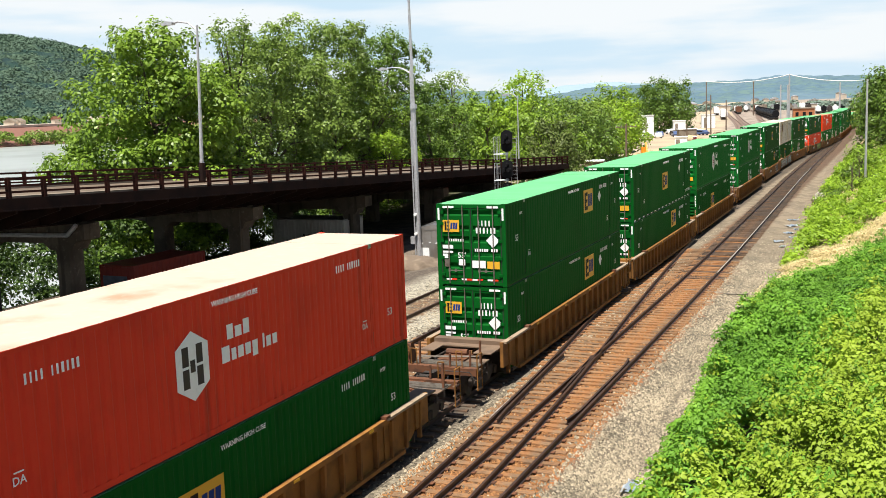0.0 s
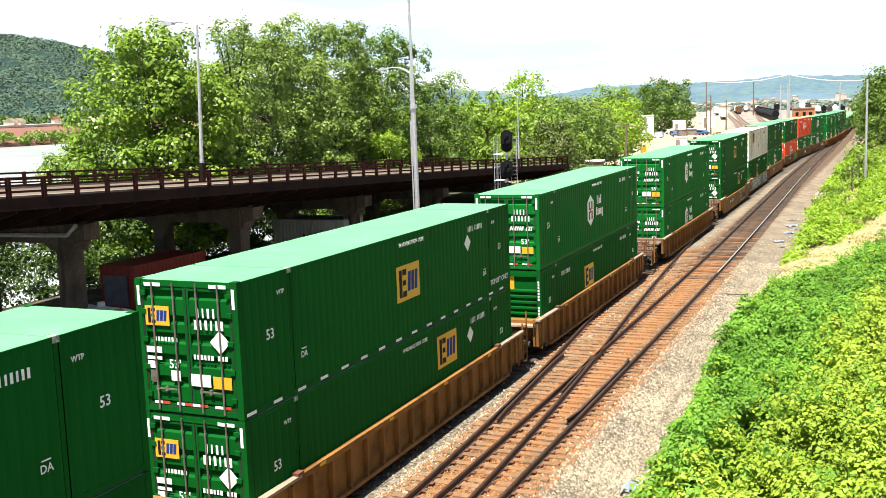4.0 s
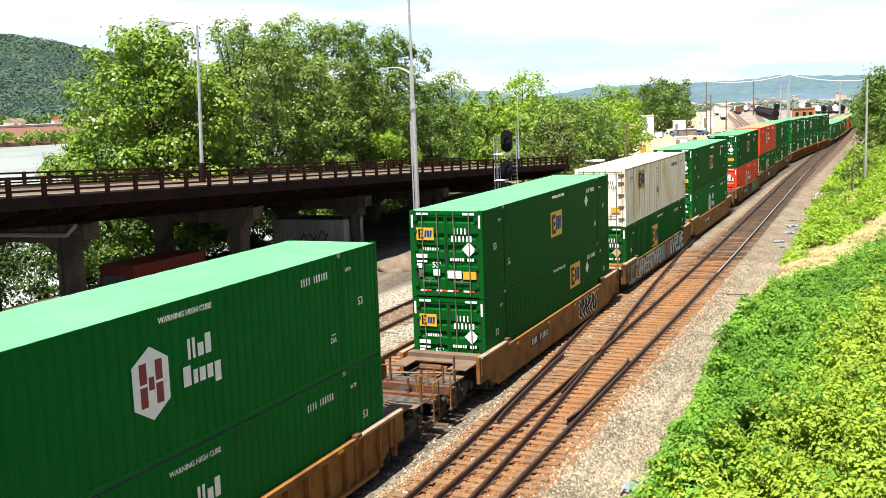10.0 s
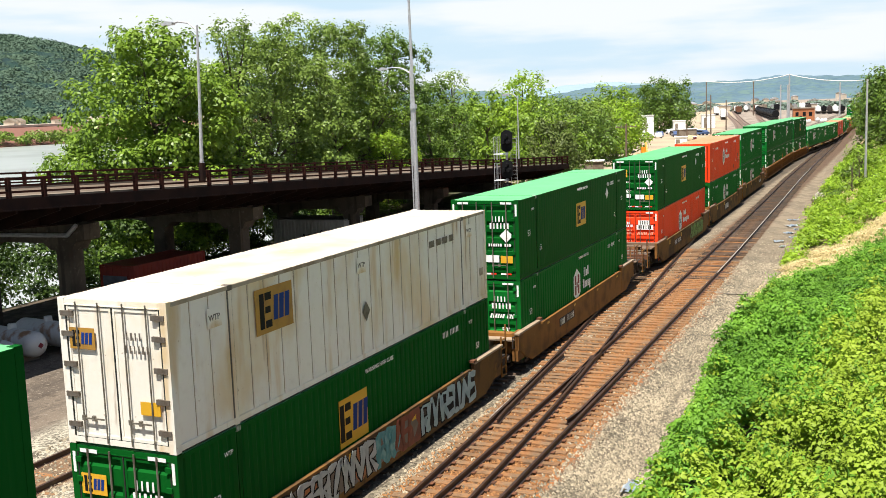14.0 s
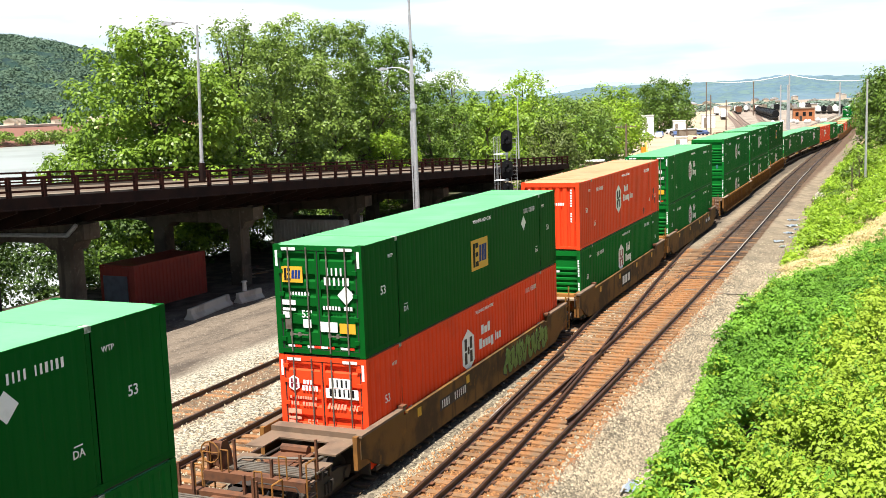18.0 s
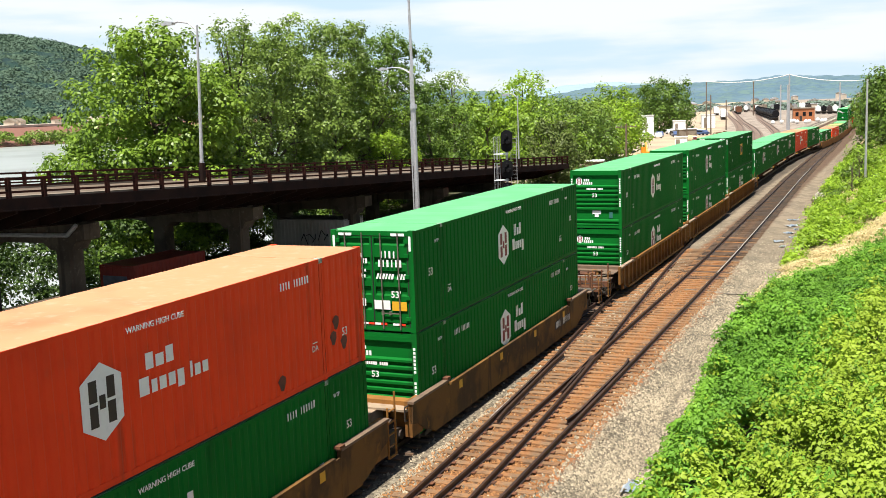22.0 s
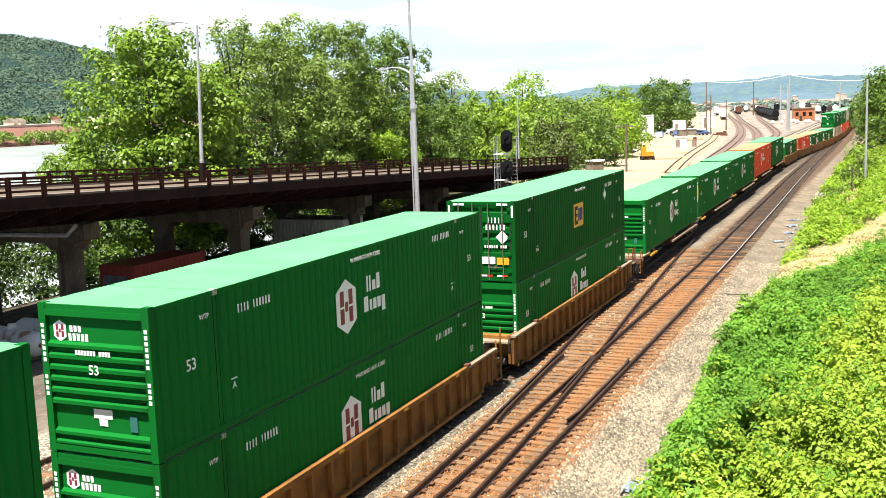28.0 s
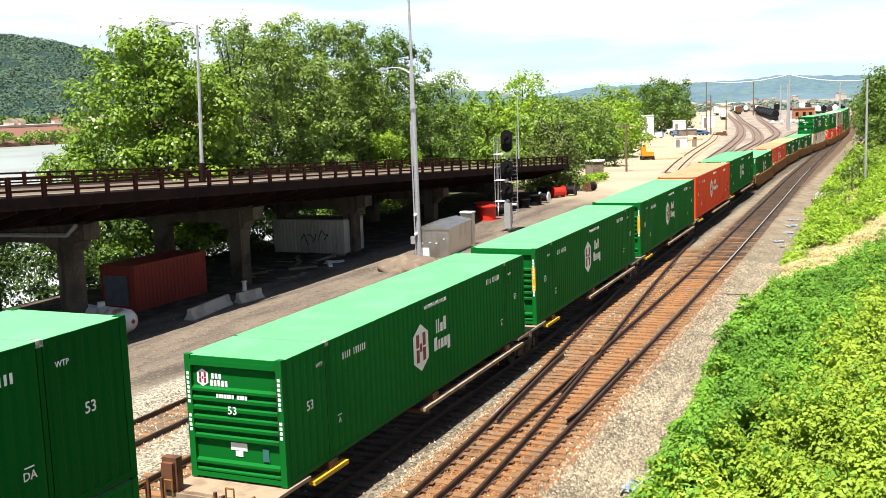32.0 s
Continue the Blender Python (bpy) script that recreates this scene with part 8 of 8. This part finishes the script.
bank_leaves("dry_grass", 53, 34000, lambda x, y: max(dry(x, y), 0.45 if 76 < y < 124 and patch(x, y) < 0.1 else 0.0), STRAW, "strip of dry straw-coloured grass up the bank", 0.36, 0.35, "grass", 0.10, 0.2, 124, 12, 0.3, 0.6)
bank_leaves("bright_weeds", 54, 45000, lambda x, y: (1 if strip(x)[1] - 1 < y < 125 else 0) * (0.04 + 0.96 * (patch(x, y) > (-0.1 if y < 78 else 0.08))), LEAF_LIME, "bright green weeds along the foot of the bank", 0.22, 0.9, "weeds", 0.5, 0.4, 125, 20, 0.45, 0.9)
rr = random.Random(9)
ps = []
for i in range(46):
    y = rr.uniform(92, 150)
    x = foot(y) + rr.uniform(2.2, 6.5)
    ps.append((x, y, height(x, y) + rr.uniform(0.1, 1.0), rr.uniform(0.5, 1.0)))
shrubs = [(foot(y) + rr.uniform(1.6, 5.0), y) for y in [rr.uniform(84, 128) for i in range(22)]]
brush("dark_shrubs", 57, [(x, y, height(x, y) + rr.uniform(0.2, 0.9), rr.uniform(0.5, 1.0)) for x, y in shrubs], LEAF_DARK, "dark green shrubs dotted along the bank", 120, 0.22)
brush("bank_bushes", 55, ps, LEAF, "bushes and saplings along the planted bank", 130, 0.26)
tree(61, 0.0, 131, height(0, 131) - 0.3, 11.6, 3.6, LEAF_DARK, "dense leafy tree beside the line", 75, 170, 0.36, 0.25, lobes=5)
tree(62, -1.4, 150, height(-1.4, 150) - 0.3, 10.0, 3.0, LEAF_DARK, "dark leafy tree overhanging the line", 55, 160, 0.4, 0.0, lobes=4)
tree(63, 2.2, 120, height(2.2, 120) - 0.3, 9.0, 3.0, LEAF_DARK, "leafy tree on the bank", 60, 160, 0.36, 0.0, lobes=4)
tree(64, -1.6, 185, height(-1.6, 185) - 0.3, 10.0, 4.0, LEAF_DARK, "dark leafy tree by the far line", 60, 150, 0.5, 0.0, lobes=4)
tree(65, -2.4, 235, height(-2.4, 235) - 0.3, 10.0, 5.5, LEAF_DARK, "dark leafy tree by the far line", 60, 150, 0.6, 0.0, lobes=4)
tree(66, 2.0, 162, height(2.0, 162) - 0.3, 11.5, 5.0, LEAF_DARK, "dark leafy tree on the bank", 60, 150, 0.5, 0.0, lobes=4)
tree(67, -2.6, 104, height(-2.6, 104) - 0.2, 4.2, 1.6, LEAF, "young sapling on the bank", 26, 120, 0.28, 0.1, lobes=3)
tree(68, -3.5, 330, height(-3.5, 330) - 0.3, 12.0, 7.0, LEAF_DARK, "dark tree closing the view down the line", 60, 150, 0.8, 0.0, lobes=4)
tree(69, -0.5, 300, height(-2, 300) - 0.3, 13.0, 8.0, LEAF_DARK, "dark tree closing the view down the line", 60, 150, 0.8, 0.0, lobes=4)
utility_pole(-2.1, 97.5, 9.8, "pale weathered wooden pole on the bank", 0, 0.11, GALV)
utility_pole(-0.4, 112.0, 8.6, "pale grey pole among bushes", 0, 0.11, GALV)

# loose gravel beside and between the rails
rng = np.random.default_rng(70)
n = 72000
gx, gy = rng.uniform(-22.9, -5.6, n), 17 + 60 * rng.random(n) ** 1.7
gx[26000:58000] = rng.uniform(-8.3, -5.0, 32000)
gx[58000:] = rng.uniform(-12.2, -11.0, n - 58000)
gy[26000:] = 18 + 44 * rng.random(n - 26000) ** 1.5
keep = np.array([x < foot(y) + 1.0 and (abs(x + 9.7) > 1.75 or q < 0.2) and (x < -8 or x > -7.3 + 0.5 * noise.noise((0, y * 0.4, 2)) or q < 0.45) and (abs(x + 13.4) > 1.8 or q < 0.06) for x, y, q in zip(gx, gy, rng.random(n))])
gx, gy = gx[keep], gy[keep]


def stones(name, gx, gy, gz, small, spread, material, label):
    """Loose angular stones in one mesh."""
    tet = np.array([(1, 0, -0.4), (-0.5, 0.87, -0.4), (-0.5, -0.87, -0.4), (0.1, 0.1, 0.75), (0.6, 0.7, 0.1)])
    sz = small + spread * rng.random((len(gx), 1, 1)) ** 1.5
    V = tet[None] * sz * (0.7 + 0.6 * rng.random((len(gx), 5, 3)))
    ang = rng.random(len(gx)) * 6.283
    ca, sa = np.cos(ang)[:, None], np.sin(ang)[:, None]
    V = np.stack([V[..., 0] * ca - V[..., 1] * sa, V[..., 0] * sa + V[..., 1] * ca, V[..., 2]], -1) + np.stack([gx, gy, gz], -1)[:, None]
    F = np.array([(0, 4, 3), (4, 1, 3), (1, 2, 3), (2, 0, 3)])
    faces = (F[None] + 5 * np.arange(len(gx))[:, None, None]).reshape(-1, 3)
    me = bpy.data.meshes.new(name)
    me.vertices.add(len(gx) * 5)
    me.vertices.foreach_set("co", V.ravel())
    me.loops.add(faces.size)
    me.loops.foreach_set("vertex_index", faces.ravel().astype(np.int32))
    me.polygons.add(len(faces))
    me.polygons.foreach_set("loop_start", np.arange(0, faces.size, 3, dtype=np.int32))
    me.polygons.foreach_set("loop_total", np.full(len(faces), 3, dtype=np.int32))
    me.update(calc_edges=True)
    me.materials.append(material)
    tagged(new(name, me), label, "gravel", kind="stuff")


stones("gravel", gx, gy, np.array([height(x, y) for x, y in zip(gx, gy)]) + 0.012, 0.032, 0.04, leaf_material("crushed_stone", (0.10, 0.084, 0.06), (0.38, 0.318, 0.22), 0.9, 0.0, 1.1), "pale crushed-stone ballast between the tracks")
n = 20000
gy = 17 + 40 * rng.random(n) ** 1.4
gx = rng.uniform(-11.6, -7.9, n)
stones("rusty_gravel", gx, gy, np.full(n, -0.200), 0.022, 0.034, leaf_material("rust_stained_stone", (0.14, 0.062, 0.022), (0.34, 0.165, 0.062), 0.9, 0.0, 1.0), "rust-stained gravel filling the space between the sleepers")


# ---- litter, stones and a hose beside the line ----
b = bmesh.new()
hose = [(-9.4 + 3.1 * i / 12, 51.2 + 0.35 * math.sin(i * 0.5) + 0.10 * i / 12, -0.13 - 0.08 * min(1, i / 3)) for i in range(13)]
for p, q in zip(hose, hose[1:]):
    tube(b, p, q, 0.035, n=6)
solid("hose", b, HINGE, "grey hose lying across the gravel", "hose", smooth=True)
SHEET = mat("pale_blue_plastic", (0.38, 0.46, 0.55), 0.5, spots=[((0.62, 0.64, 0.64), 3.0, 0.45, 0.6, 0.9)])


def litter(x, y, w, d, seed, label):
    rr = random.Random(seed)
    b = bmesh.new()
    n = 7
    g = [[b.verts.new(((i / (n - 1) - 0.5) * w + rr.uniform(-0.06, 0.06) * w, (j / (n - 1) - 0.5) * d + rr.uniform(-0.06, 0.06) * d, 0.03 + rr.uniform(0, 0.13))) for i in range(n)] for j in range(n)]
    for j in range(n - 1):
        for i in range(n - 1):
            if rr.random() < 0.86:
                b.faces.new((g[j][i], g[j][i + 1], g[j + 1][i + 1], g[j + 1][i]))
    bmesh.ops.solidify(b, geom=list(b.faces), thickness=0.01)
    o = solid("plastic_sheet", b, SHEET, label, "litter", "litter beside the line")
    o.matrix_basis = pose(x, y, height(x, y), 0, 0, rr.uniform(0, 90))


litter(-5.75, 24.4, 0.95, 0.5, 1, "crumpled pale blue plastic sheet at the foot of the vines")
litter(-6.6, 80.0, 1.5, 0.6, 2, "torn pale plastic sheet on the gravel")
litter(-6.8, 71.0, 0.6, 0.6, 3, "torn pale plastic sheet on the gravel")
for i, (x, y, w) in enumerate(((-6.5, 75.5, 0.9), (-6.2, 77.6, 0.5), (-6.9, 83.5, 0.8), (-6.35, 68.6, 0.45), (-6.0, 73.2, 0.7))):
    litter(x, y, w, w * 0.6, 10 + i, "torn pale plastic sheet on the gravel")
b = bmesh.new()
prism(b, [(-0.09, 0), (0.09, 0), (0.06, 0.1), (-0.02, 0.13)], "y", 0, 1.9)
solid("rail_offcut", b, mat("pale_worn_steel", (0.42, 0.38, 0.33), 0.5, 0.3, spots=[((0.2, 0.14, 0.1), 4.0, 0.45, 0.66, 0.7)]), "pale worn steel offcut lying by the crossover rail", "rail offcut").matrix_basis = pose(-11.08, 28.4, -0.165, 0, 0, 2)
ROCK = mat("pale_rock", (0.42, 0.38, 0.32), 0.9, spots=[((0.25, 0.22, 0.18), 3.0, 0.45, 0.7, 0.7)], bump=0.3)
rr = random.Random(21)
for i in range(9):
    x, y = -6.3 + rr.uniform(0, 1.6), rr.uniform(96, 122)
    b = bmesh.new()
    bmesh.ops.create_icosphere(b, subdivisions=2, radius=1.0)
    for q in b.verts:
        q.co = Vector((q.co.x * 0.6, q.co.y * 0.5, q.co.z * 0.35)) * (1 + 0.4 * noise.noise(q.co * 1.3 + Vector((i, 0, 0))))
    solid("boulder", b, ROCK, "pale broken rock at the foot of the bank", "rock", "rocks at the bank").matrix_basis = pose(x, y, height(x, y) + 0.1, 0, 0, rr.uniform(0, 180))


def dead_sapling(x, y, h, seed, label):
    rr = random.Random(seed)
    t = thing("dead_sapling", label, "sapling", "dead saplings on the bank", m=pose(x, y, height(x, y) - 0.1))
    tip = Vector((rr.uniform(-0.2, 0.2), 0.0, h))
    part("trunk", tubes(((0, 0, 0), tuple(tip), 0.07, 0.02, 6)), BARK, t)
    for i in range(9):
        f = 0.3 + 0.65 * i / 9
        a = rr.uniform(0, 6.28)
        l = h * 0.28 * (1.1 - f)
        p = tip * f
        part("twig", tubes((tuple(p), tuple(p + Vector((math.cos(a) * l, math.sin(a) * l, l * 0.9))), 0.025, 0.008, 5)), BARK, t)


dead_sapling(-2.4, 92.5, 3.6, 1, "bare dark sapling without leaves on the bank")
dead_sapling(-3.2, 95.0, 3.0, 2, "bare dark sapling without leaves on the bank")
dead_sapling(-2.9, 90.5, 2.6, 3, "leaning bare sapling without leaves on the bank")


# ---- what moves ----
def motions():
    """The train runs towards the eye; its wheels roll."""
    for ob, y_ref, z in MOVERS:
        rows = []
        for t in TIMES:
            y = along(y_ref, t)
            dx, dz = bend(y)
            turn = math.degrees(math.atan2(merge(y + 14) - merge(y + 2), 12))
            rows.append((t, pose(TRAIN_X + dx + merge(y), y, z + dz, 0, 0, -turn)))
        walk(ob, rows)
    steps = [2 * i / FPS for i in range(481)]
    for ob, y2 in WHEELS:
        walk(ob, [(t, pose(0, y2, 0.42, math.degrees((along(0, 0) - along(0, t)) / 0.42) % 360 * 1.0)) for t in steps])


motions()
